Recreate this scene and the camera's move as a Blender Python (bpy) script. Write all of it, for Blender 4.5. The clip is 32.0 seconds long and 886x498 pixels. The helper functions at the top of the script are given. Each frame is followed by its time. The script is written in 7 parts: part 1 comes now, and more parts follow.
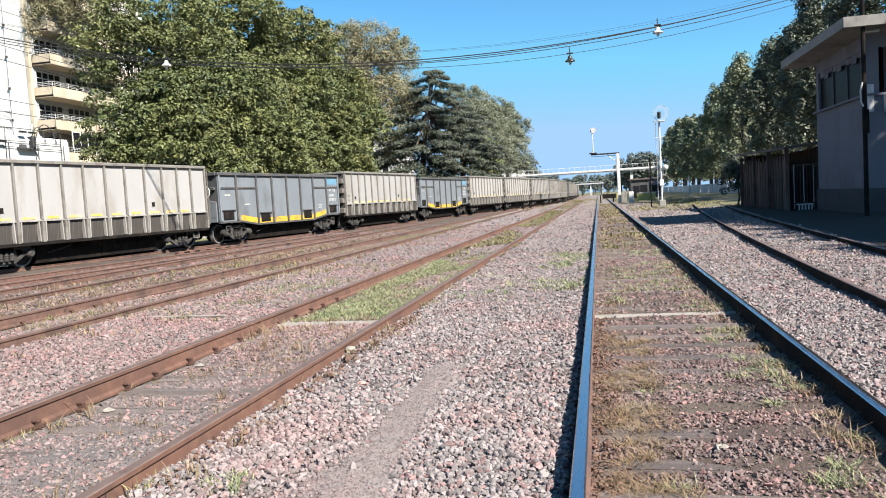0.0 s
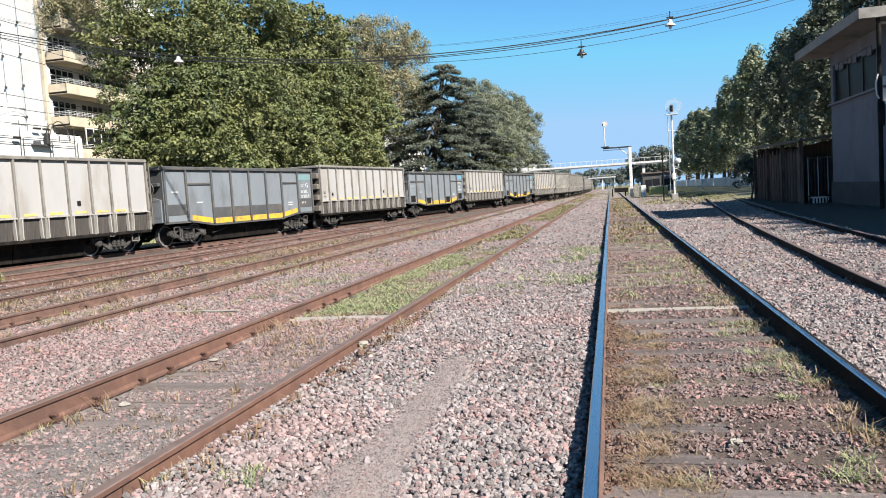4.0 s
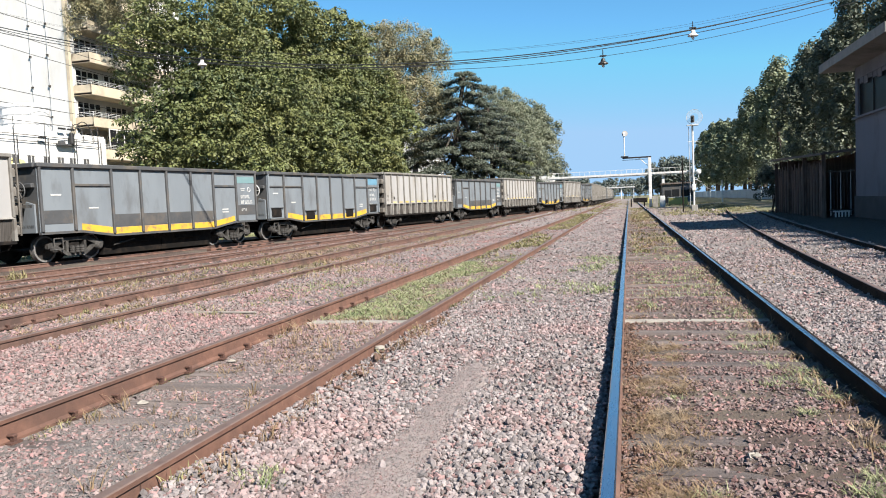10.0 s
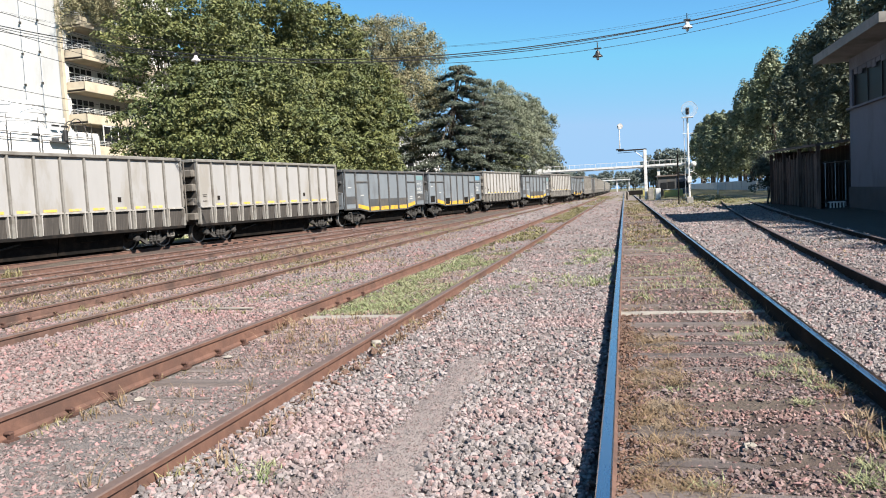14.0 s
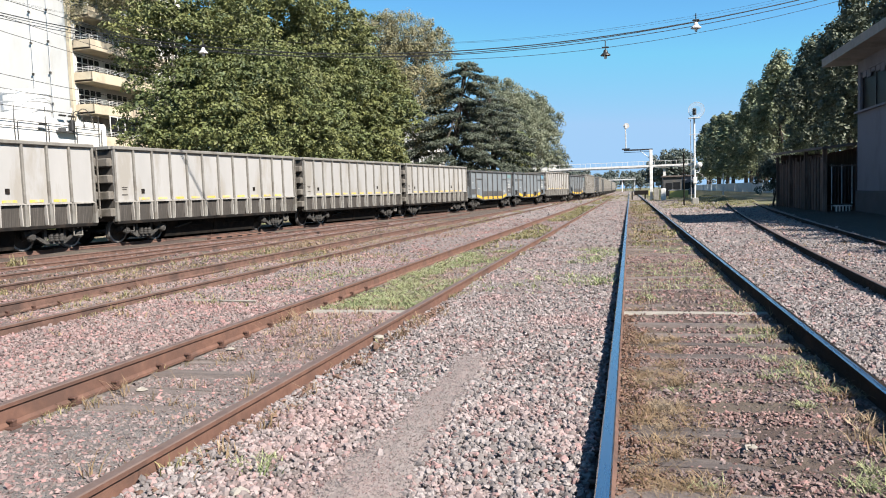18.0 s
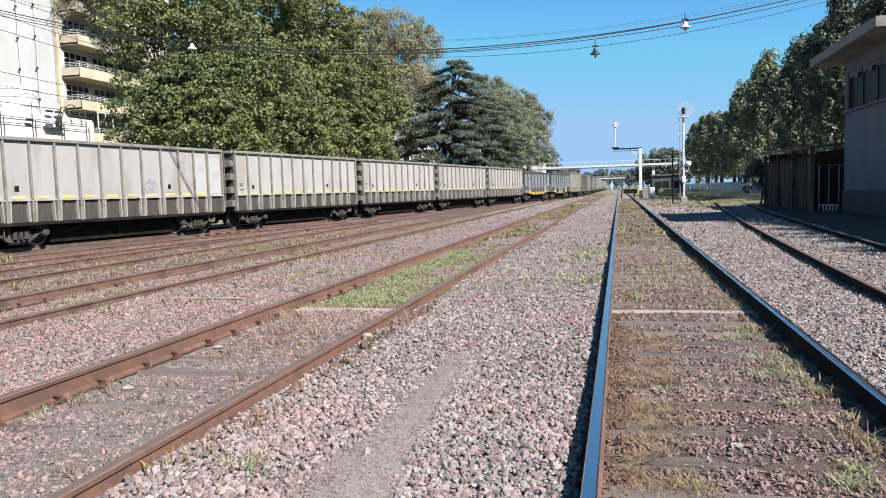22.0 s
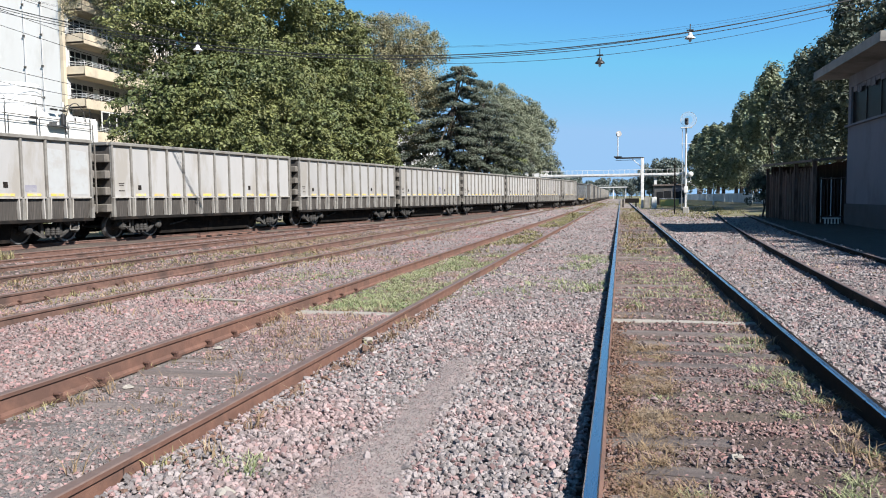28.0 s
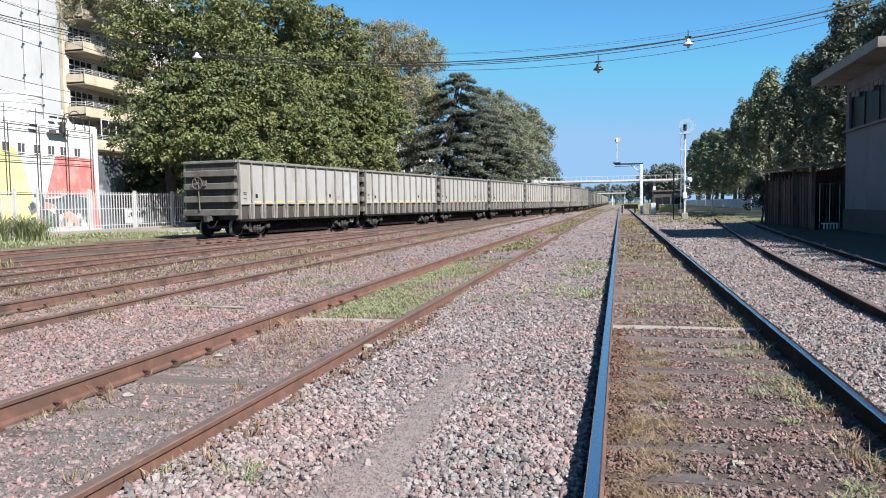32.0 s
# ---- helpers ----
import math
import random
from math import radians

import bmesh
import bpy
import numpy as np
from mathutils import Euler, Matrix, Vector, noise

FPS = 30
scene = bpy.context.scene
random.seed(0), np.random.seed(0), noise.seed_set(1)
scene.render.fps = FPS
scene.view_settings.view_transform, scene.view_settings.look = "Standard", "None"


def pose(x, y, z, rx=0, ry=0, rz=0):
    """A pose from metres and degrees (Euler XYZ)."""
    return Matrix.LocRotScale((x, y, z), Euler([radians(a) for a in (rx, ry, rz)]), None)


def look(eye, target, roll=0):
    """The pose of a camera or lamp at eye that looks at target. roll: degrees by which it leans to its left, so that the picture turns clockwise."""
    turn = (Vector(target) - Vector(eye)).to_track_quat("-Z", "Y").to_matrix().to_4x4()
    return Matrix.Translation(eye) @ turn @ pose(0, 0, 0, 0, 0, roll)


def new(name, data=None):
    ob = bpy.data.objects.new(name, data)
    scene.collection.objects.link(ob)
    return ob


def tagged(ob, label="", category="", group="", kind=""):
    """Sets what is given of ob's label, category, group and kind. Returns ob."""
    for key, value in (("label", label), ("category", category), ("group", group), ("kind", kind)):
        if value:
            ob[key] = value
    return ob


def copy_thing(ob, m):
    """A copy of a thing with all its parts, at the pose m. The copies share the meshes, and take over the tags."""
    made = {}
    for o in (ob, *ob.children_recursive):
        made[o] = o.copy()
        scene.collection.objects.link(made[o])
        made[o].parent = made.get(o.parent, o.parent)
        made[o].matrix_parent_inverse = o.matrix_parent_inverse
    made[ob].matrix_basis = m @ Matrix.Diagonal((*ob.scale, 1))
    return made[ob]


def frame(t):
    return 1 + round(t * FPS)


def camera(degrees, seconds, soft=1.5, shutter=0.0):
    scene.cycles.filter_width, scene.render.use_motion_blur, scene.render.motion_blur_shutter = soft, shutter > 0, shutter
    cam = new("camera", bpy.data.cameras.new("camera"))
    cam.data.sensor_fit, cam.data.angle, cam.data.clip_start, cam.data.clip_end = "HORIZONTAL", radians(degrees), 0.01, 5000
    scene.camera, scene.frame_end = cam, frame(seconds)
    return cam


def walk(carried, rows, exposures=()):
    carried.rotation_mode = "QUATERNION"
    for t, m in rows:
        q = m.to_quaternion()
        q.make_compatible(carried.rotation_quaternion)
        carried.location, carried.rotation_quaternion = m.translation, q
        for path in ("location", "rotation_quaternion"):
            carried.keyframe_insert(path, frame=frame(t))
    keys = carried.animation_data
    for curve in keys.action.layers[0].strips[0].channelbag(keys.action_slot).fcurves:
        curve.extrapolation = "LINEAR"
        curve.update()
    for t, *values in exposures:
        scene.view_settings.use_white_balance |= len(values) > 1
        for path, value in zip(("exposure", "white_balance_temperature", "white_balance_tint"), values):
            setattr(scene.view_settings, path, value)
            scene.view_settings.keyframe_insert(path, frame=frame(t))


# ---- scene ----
import itertools

EXPO, SUN, SKY = 1.49, 5.0, 0.055

# camera: a phone held by somebody who stands beside the track
cam = camera(61.4, 32.0, soft=1.0)
PATH = [  # seconds, x, y, z, tilt, roll, yaw
    (0, 0.024, 0.026, 1.503, 86.31, 3.42, 11.73),
    (0.5, 0.031, 0.019, 1.506, 86.26, 3.57, 11.59),
    (1, 0.030, 0.032, 1.504, 85.95, 3.39, 11.72),
    (1.5, 0.028, 0.029, 1.507, 85.98, 3.51, 11.80),
    (2, 0.019, 0.036, 1.504, 85.97, 3.60, 11.76),
    (2.5, 0.019, 0.018, 1.503, 85.84, 3.48, 12.31),
    (4.5, 0.018, 0.016, 1.506, 86.02, 3.82, 12.86),
    (5, 0.014, 0.008, 1.509, 86.04, 4.21, 13.63),
    (5.5, 0.016, 0.006, 1.500, 85.81, 4.06, 14.03),
    (6, 0.009, 0.006, 1.503, 85.47, 3.90, 13.97),
    (6.5, 0.009, 0.013, 1.504, 86.02, 3.89, 14.31),
    (7, 0.020, 0.015, 1.504, 85.59, 3.88, 13.96),
    (7.5, 0.010, 0.009, 1.505, 85.33, 4.33, 14.09),
    (8, 0.016, 0.013, 1.503, 85.47, 3.99, 13.88),
    (8.5, 0.023, 0.030, 1.497, 85.66, 3.75, 13.59),
    (9, 0.021, 0.021, 1.506, 86.44, 2.80, 13.55),
    (9.5, 0.018, 0.003, 1.503, 86.58, 2.55, 13.60),
    (10, 0.004, 0.006, 1.502, 86.53, 2.56, 13.96),
    (10.5, -0.001, -0.009, 1.508, 86.31, 2.64, 14.14),
    (11, 0.005, 0.003, 1.507, 86.41, 2.79, 13.79),
    (11.5, 0.017, 0.004, 1.497, 86.61, 3.22, 13.93),
    (12, 0.009, -0.003, 1.504, 86.39, 3.00, 13.88),
    (12.5, 0.022, 0.011, 1.504, 86.54, 3.26, 13.50),
    (13, 0.020, 0.007, 1.507, 86.60, 3.41, 13.25),
    (13.5, 0.015, 0.010, 1.507, 86.43, 3.43, 13.61),
    (14, 0.010, 0.005, 1.500, 86.07, 3.04, 13.64),
    (14.5, 0.018, 0.024, 1.497, 85.93, 2.32, 12.98),
    (16.5, 0.007, 0.004, 1.492, 85.42, 1.43, 13.85),
    (17, -0.000, 0.010, 1.492, 85.09, 1.56, 14.39),
    (17.5, 0.001, 0.006, 1.492, 85.55, 2.15, 13.89),
    (18, 0.009, 0.003, 1.497, 85.82, 2.02, 14.01),
    (18.5, 0.011, 0.011, 1.493, 85.71, 2.36, 13.41),
    (19, 0.011, 0.010, 1.494, 85.64, 2.58, 13.41),
    (19.5, 0.011, 0.005, 1.498, 85.36, 2.65, 13.64),
    (20, 0.009, 0.010, 1.493, 85.34, 2.87, 14.10),
    (20.5, 0.013, -0.001, 1.495, 85.42, 3.21, 15.16),
    (21, 0.024, 0.011, 1.493, 85.38, 3.11, 14.32),
    (21.5, 0.030, 0.015, 1.495, 86.09, 2.40, 13.24),
    (22, 0.018, 0.012, 1.499, 85.63, 1.79, 13.24),
    (22.5, 0.016, 0.014, 1.499, 85.94, 1.77, 13.15),
    (23, 0.009, 0.007, 1.496, 85.96, 2.41, 14.17),
    (23.5, 0.015, 0.002, 1.496, 85.84, 2.31, 14.59),
    (24, 0.020, 0.002, 1.501, 86.21, 2.66, 14.93),
    (24.5, 0.028, -0.002, 1.500, 86.62, 1.92, 13.86),
    (25, 0.031, 0.004, 1.499, 86.53, 1.24, 12.86),
    (25.5, 0.019, 0.001, 1.500, 86.21, 0.94, 12.82),
    (27.5, -0.005, 0.004, 1.498, 85.78, 0.86, 12.89),
    (28, -0.002, 0.006, 1.497, 86.07, 0.68, 13.36),
    (28.5, 0.001, 0.002, 1.500, 86.28, 1.03, 13.30),
    (29, 0.004, -0.002, 1.497, 86.29, 1.06, 12.97),
    (29.5, 0.007, 0.004, 1.505, 86.51, 1.22, 12.89),
    (30, 0.011, 0.005, 1.501, 86.43, 0.85, 12.26),
    (30.5, 0.003, 0.005, 1.498, 86.44, 0.75, 13.03),
    (31, -0.010, 0.005, 1.501, 86.28, 0.55, 13.48),
    (31.5, -0.006, -0.003, 1.503, 86.39, 0.56, 13.37),
    (32, -0.002, -0.002, 1.501, 86.56, 0.85, 13.30),
]
walk(cam, [(t, pose(x, y, z, rx, ry, rz)) for t, x, y, z, rx, ry, rz in PATH], exposures=[(0, EXPO + 0.07, 6450, 10), (4, EXPO + 0.02, 6480, 10), (19, EXPO - 0.03, 6500, 10), (21, EXPO - 0.1, 6400, 10), (25, EXPO - 0.13, 6200, 10), (32, EXPO - 0.14, 6180, 10)])

# daylight: clear sky, sun high behind the right shoulder
SUN_EL, SUN_AZ = 42.0, -33.0     # degrees above the horizon; from +x towards -y
world = bpy.data.worlds.new("sky")
scene.world = world
world.use_nodes = True
_n = world.node_tree.nodes
_sky = _n.new("ShaderNodeTexSky")
_sky.sky_type, _sky.sun_disc = "NISHITA", False
_sky.sun_elevation, _sky.sun_rotation = radians(SUN_EL), radians(90 - SUN_AZ)
_sky.altitude = 1300.0
_sky.air_density, _sky.dust_density, _sky.ozone_density = 1.0, 0.0, 1.6
_deep = _n.new("ShaderNodeMix")       # a deeper, clearer blue
_deep.data_type, _deep.blend_type = "RGBA", "MULTIPLY"
_deep.inputs[0].default_value, _deep.inputs[7].default_value = 1.0, (0.565, 1.05, 1.2, 1)
world.node_tree.links.new(_sky.outputs[0], _deep.inputs[6])
_pale = _n.new("ShaderNodeMix")       # the haze near the horizon is no brighter than this
_pale.data_type, _pale.blend_type = "RGBA", "DARKEN"
_pale.inputs[0].default_value, _pale.inputs[7].default_value = 1.0, (2.5, 4.15, 6.2, 1)
world.node_tree.links.new(_deep.outputs[2], _pale.inputs[6])
world.node_tree.links.new(_pale.outputs[2], _n["Background"].inputs[0])
_n["Background"].inputs[1].default_value = SKY
sun = new("sun", bpy.data.lights.new("sun", "SUN"))
sun.data.energy, sun.data.angle, sun.data.color = SUN, radians(0.53), (1.0, 0.93, 0.84)
_a, _e = radians(SUN_AZ), radians(SUN_EL)
sun.matrix_world = look((60, -40, 60), (60 - math.cos(_a) * math.cos(_e), -40 - math.sin(_a) * math.cos(_e), 60 - math.sin(_e)))

# ---------------------------------------------------------------- materials
def surf(name, c1, c2, scale=3.0, rough=0.8, bump=0.2, metal=0.0, c3=None, scale3=0.4, amount3=0.5, grain=40.0,
         coords="Object", stretch=(1, 1, 1), island=0.0, per_object=0.0, bump_scale=None, rough2=None, spec=0.4, odd=None, odd_share=0.2):
    """A surface of two mottled colours, a third in larger patches, fine relief and an uneven gloss."""
    m = bpy.data.materials.new(name)
    m.use_nodes = True
    t = m.node_tree
    n, l = t.nodes, t.links
    b = n["Principled BSDF"]
    b.inputs["Metallic"].default_value = metal
    b.inputs["Specular IOR Level"].default_value = spec
    tc, mp = n.new("ShaderNodeTexCoord"), n.new("ShaderNodeMapping")
    mp.inputs["Scale"].default_value = stretch
    if coords == "World":
        geo = n.new("ShaderNodeNewGeometry")
        l.new(geo.outputs["Position"], mp.inputs["Vector"])
    else:
        l.new(tc.outputs[coords], mp.inputs["Vector"])

    def tex(s, d=6.0, r=0.6):
        q = n.new("ShaderNodeTexNoise")
        q.inputs["Scale"].default_value, q.inputs["Detail"].default_value, q.inputs["Roughness"].default_value = s, d, r
        l.new(mp.outputs[0], q.inputs["Vector"])
        return q.outputs["Fac"]

    def ramp(x, a, b_):
        q = n.new("ShaderNodeMapRange")
        q.inputs["From Min"].default_value, q.inputs["From Max"].default_value = a, b_
        l.new(x, q.inputs["Value"])
        return q.outputs[0]

    def mix(f, a, b_):
        q = n.new("ShaderNodeMix")
        q.data_type = "RGBA"
        for v, k in ((f, 0), (a, 6), (b_, 7)):
            if hasattr(v, "links"):
                l.new(v, q.inputs[k])
            else:
                q.inputs[k].default_value = (*v, 1) if isinstance(v, tuple) else v
        return q.outputs[2]

    col = mix(ramp(tex(scale), 0.35, 0.65), c1, c2)
    if c3:
        col = mix(ramp(tex(scale3, 8.0, 0.65), 0.62 - 0.25 * amount3, 0.72 - 0.2 * amount3), col, c3)
    if odd:      # some of the loose pieces have a colour of their own
        pick = n.new("ShaderNodeMapRange")
        pick.inputs["From Min"].default_value, pick.inputs["From Max"].default_value = 1 - odd_share, 1 - odd_share * 0.5
        wn = n.new("ShaderNodeTexWhiteNoise")
        wn.noise_dimensions = "1D"
        l.new(n.new("ShaderNodeNewGeometry").outputs["Random Per Island"], wn.inputs["W"])
        l.new(wn.outputs["Value"], pick.inputs["Value"])
        col = mix(pick.outputs[0], col, odd)
    hv = None
    if island or per_object:
        src = n.new("ShaderNodeNewGeometry").outputs["Random Per Island"] if island else n.new("ShaderNodeObjectInfo").outputs["Random"]
        hv = n.new("ShaderNodeHueSaturation")
        k = island or per_object
        mr = n.new("ShaderNodeMapRange")
        mr.inputs["To Min"].default_value, mr.inputs["To Max"].default_value = 1 - k, 1 + k
        l.new(src, mr.inputs["Value"])
        l.new(mr.outputs[0], hv.inputs["Value"])
        l.new(col, hv.inputs["Color"])
        col = hv.outputs[0]
    l.new(col, b.inputs["Base Color"])
    g = tex(grain, 4.0, 0.7)
    rr = n.new("ShaderNodeMapRange")
    rr.inputs["To Min"].default_value, rr.inputs["To Max"].default_value = rough - 0.12, min(1.0, (rough2 or rough) + 0.12)
    l.new(g, rr.inputs["Value"])
    l.new(rr.outputs[0], b.inputs["Roughness"])
    if bump:
        bp = n.new("ShaderNodeBump")
        bp.inputs["Strength"].default_value = bump
        bp.inputs["Distance"].default_value = bump_scale or 0.02
        l.new(g, bp.inputs["Height"])
        l.new(bp.outputs[0], b.inputs["Normal"])
    return m


def leaf_surf(name, c1, c2, c3, spread=0.35, patch=0.25):
    """Leaves: each its own tone, lighter and darker parts of the crown, some light through them."""
    m = surf(name, c1, c2, scale=patch, rough=0.55, bump=0, c3=c3, scale3=patch * 2.2, amount3=0.45, island=spread, coords="World", spec=0.3)
    t = m.node_tree
    b, out = t.nodes["Principled BSDF"], t.nodes["Material Output"]
    tr, mx = t.nodes.new("ShaderNodeBsdfTranslucent"), t.nodes.new("ShaderNodeMixShader")
    src = b.inputs["Base Color"].links[0].from_socket
    t.links.new(src, tr.inputs[0])
    mx.inputs[0].default_value = 0.1
    t.links.new(b.outputs[0], mx.inputs[1])
    t.links.new(tr.outputs[0], mx.inputs[2])
    t.links.new(mx.outputs[0], out.inputs[0])
    return m


M = {}
M["ballast_bed"] = surf("ballast_bed", (0.146, 0.126, 0.117), (0.211, 0.187, 0.175), 14, 0.95, 0.9, c3=(0.163, 0.12, 0.108), scale3=0.35, amount3=0.5, grain=55, coords="World", bump_scale=0.05)
M["stone"] = surf("stone", (0.191, 0.168, 0.163), (0.16, 0.141, 0.138), 12, 0.92, 0.3, c3=(0.203, 0.15, 0.144), scale3=0.8, amount3=0.5, grain=90, island=0.46, coords="World", odd=(0.202, 0.131, 0.125), odd_share=0.22)
M["stone_rose"] = surf("stone_rose", (0.182, 0.142, 0.135), (0.148, 0.119, 0.114), 8, 0.92, 0.3, c3=(0.196, 0.127, 0.122), scale3=0.7, amount3=0.55, grain=90, island=0.4, coords="World", odd=(0.215, 0.125, 0.119), odd_share=0.25)
M["stone_dark"] = surf("stone_dark", (0.155, 0.119, 0.112), (0.119, 0.0894, 0.0851), 12, 0.92, 0.3, c3=(0.176, 0.114, 0.103), scale3=1.1, amount3=0.5, grain=90, island=0.5, coords="World", odd=(0.172, 0.0989, 0.0912), odd_share=0.3)
M["sand"] = surf("sand", (0.24, 0.205, 0.19), (0.199, 0.169, 0.157), 22, 0.95, 0.5, c3=(0.251, 0.199, 0.184), scale3=5, grain=160, coords="World")
M["rail_rust"] = surf("rail_rust", (0.0938, 0.0465, 0.0335), (0.132, 0.0684, 0.0478), 9, 0.85, 0.25, c3=(0.0761, 0.0411, 0.0307), scale3=1.5, grain=60, coords="World")
M["rail_shaded"] = surf("rail_shaded", (0.0086, 0.00731, 0.00688), (0.0146, 0.0112, 0.00989), 9, 0.85, 0.2, c3=(0.0344, 0.0215, 0.0155), scale3=1.2, grain=60, coords="World", spec=0.1)
M["rail_old"] = surf("rail_old", (0.0798, 0.0441, 0.0344), (0.124, 0.0696, 0.0523), 9, 0.85, 0.25, c3=(0.0558, 0.0341, 0.0275), scale3=1.5, grain=60, coords="World")
M["rail_top"] = surf("rail_top", (0.0989, 0.0671, 0.0568), (0.133, 0.0946, 0.08), 7, 0.6, 0.05, metal=0.15, grain=50, coords="World")
M["rail_bright"] = surf("rail_bright", (0.50, 0.53, 0.58), (0.42, 0.46, 0.52), 5, 0.28, 0.02, metal=1.0, grain=30, coords="World", stretch=(1, 0.05, 1))
M["sleeper_wood"] = surf("sleeper_wood", (0.13, 0.106, 0.0983), (0.0842, 0.0682, 0.0617), 4, 0.92, 0.7, c3=(0.14, 0.116, 0.105), scale3=2, grain=30, stretch=(0.35, 5, 3), per_object=0.3, coords="World")
M["sleeper_concrete"] = surf("sleeper_concrete", (0.252, 0.23, 0.199), (0.188, 0.172, 0.151), 5, 0.9, 0.3, grain=60, coords="World")
M["spike"] = surf("spike", (0.0526, 0.0263, 0.0205), (0.0819, 0.0409, 0.0292), 20, 0.8, 0.3)
M["beige"] = surf("beige_paint", (0.281, 0.275, 0.269), (0.252, 0.247, 0.241), 1.3, 0.6, 0.06, c3=(0.221, 0.207, 0.187), scale3=1.1, amount3=0.42, grain=25, stretch=(1, 1, 0.28), per_object=0.06)
M["beige_post"] = surf("beige_post", (0.172, 0.164, 0.148), (0.14, 0.132, 0.119), 3, 0.65, 0.1, c3=(0.108, 0.0966, 0.0831), scale3=2, grain=30)
M["grime_shade"] = surf("grime_shade", (0.0351, 0.031, 0.028), (0.0614, 0.055, 0.0491), 2.4, 0.85, 0.2, c3=(0.0998, 0.0877, 0.0789), scale3=1.2, amount3=0.25, grain=30, stretch=(3, 16, 0.3))
M["skirt"] = surf("skirt", (0.296, 0.283, 0.264), (0.193, 0.179, 0.164), 2.0, 0.8, 0.15, c3=(0.271, 0.251, 0.219), scale3=2.2, amount3=0.3, grain=30, stretch=(2.5, 2.5, 0.35))
M["end_grey"] = surf("end_grey", (0.134, 0.122, 0.107), (0.105, 0.0944, 0.0819), 2, 0.7, 0.15, c3=(0.0745, 0.0671, 0.0572), scale3=1.4, grain=30)
M["grey"] = surf("grey_paint", (0.129, 0.145, 0.16), (0.148, 0.166, 0.181), 1.1, 0.5, 0.06, c3=(0.103, 0.11, 0.117), scale3=0.7, amount3=0.3, grain=25, stretch=(1, 1, 0.4))
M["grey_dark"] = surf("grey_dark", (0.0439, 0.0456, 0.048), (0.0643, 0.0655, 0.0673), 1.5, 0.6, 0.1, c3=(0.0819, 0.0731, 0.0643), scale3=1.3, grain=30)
M["yellow"] = surf("yellow_paint", (0.503, 0.307, 0.028), (0.42, 0.252, 0.035), 2.5, 0.6, 0.08, c3=(0.231, 0.154, 0.0629), scale3=2.5, amount3=0.4, grain=30)
M["yellow_dash"] = surf("yellow_dash", (0.517, 0.328, 0.042), (0.433, 0.336, 0.126), 6, 0.6, 0.05, c3=(0.315, 0.293, 0.237), scale3=5, per_object=0.1)
M["blue_mark"] = surf("blue_mark", (0.086, 0.189, 0.275), (0.112, 0.224, 0.301), 3, 0.5, 0.02)
M["teal_mark"] = surf("teal_mark", (0.111, 0.193, 0.205), (0.134, 0.211, 0.217), 3, 0.5, 0.02)
M["white_mark"] = surf("white_mark", (0.433, 0.433, 0.42), (0.35, 0.35, 0.336), 8, 0.6, 0.02)
M["black_iron"] = surf("black_iron", (0.00643, 0.00585, 0.00556), (0.0105, 0.00937, 0.00877), 5, 0.85, 0.2, c3=(0.0205, 0.0158, 0.0129), scale3=3, grain=40, spec=0.12)
M["bogie_dust"] = surf("bogie_dust", (0.0408, 0.0381, 0.0353), (0.0163, 0.015, 0.0141), 7, 0.85, 0.3, c3=(0.06, 0.0572, 0.053), scale3=5, amount3=0.4, grain=40)
# deep shade beyond the siding is put into this near-black earth colour
M["shaded_earth"] = surf("shaded_earth", (0.0167, 0.0136, 0.0112), (0.0243, 0.02, 0.0164), 2.5, 0.95, 0.6, c3=(0.0212, 0.0197, 0.0121), scale3=0.6, amount3=0.5, grain=25, coords="World", bump_scale=0.05)
# oil stain, with the shade under the train put into the colour
M["oily_shade_bed"] = surf("oily_shade_bed", (0.0213, 0.0144, 0.012), (0.0312, 0.0212, 0.0174), 6, 0.9, 0.8, c3=(0.0427, 0.0273, 0.0217), scale3=1.2, amount3=0.4, grain=40, coords="World", bump_scale=0.05)
M["rust_earth"] = surf("rust_earth", (0.0748, 0.0538, 0.0433), (0.0556, 0.0384, 0.0315), 3, 0.95, 0.7, c3=(0.1, 0.0824, 0.0614), scale3=0.5, amount3=0.6, grain=22, coords="World", bump_scale=0.05)
M["bogie_iron"] = surf("bogie_iron", (0.0348, 0.0328, 0.0311), (0.0699, 0.0656, 0.0614), 5, 0.75, 0.25, c3=(0.0246, 0.0204, 0.0184), scale3=3, grain=40)
M["wheel_steel"] = surf("wheel_steel", (0.0234, 0.0211, 0.0193), (0.0409, 0.0368, 0.0339), 6, 0.6, 0.15, metal=0.3, grain=40)
M["wheel_rim"] = surf("wheel_rim", (0.246, 0.24, 0.234), (0.175, 0.169, 0.161), 6, 0.45, 0.05, metal=0.5, grain=40)
M["white_wall"] = surf("white_wall", (0.514, 0.514, 0.502), (0.489, 0.486, 0.473), 0.5, 0.85, 0.08, c3=(0.45, 0.443, 0.425), scale3=0.3, amount3=0.35, grain=18, coords="World", stretch=(1, 1, 0.4))
M["cream_wall"] = surf("cream_wall", (0.462, 0.406, 0.301), (0.42, 0.363, 0.272), 0.8, 0.85, 0.1, c3=(0.35, 0.301, 0.231), scale3=0.5, grain=20, coords="World")
M["clean_paint"] = surf("clean_paint", (0.305, 0.315, 0.315), (0.29, 0.295, 0.295), 3, 0.55, 0.03, c3=(0.27, 0.265, 0.255), scale3=2)
M["scrawl"] = surf("scrawl", (0.17, 0.165, 0.2), (0.21, 0.205, 0.23), 6, 0.6, 0.02, c3=(0.26, 0.255, 0.26), scale3=4, amount3=0.5)
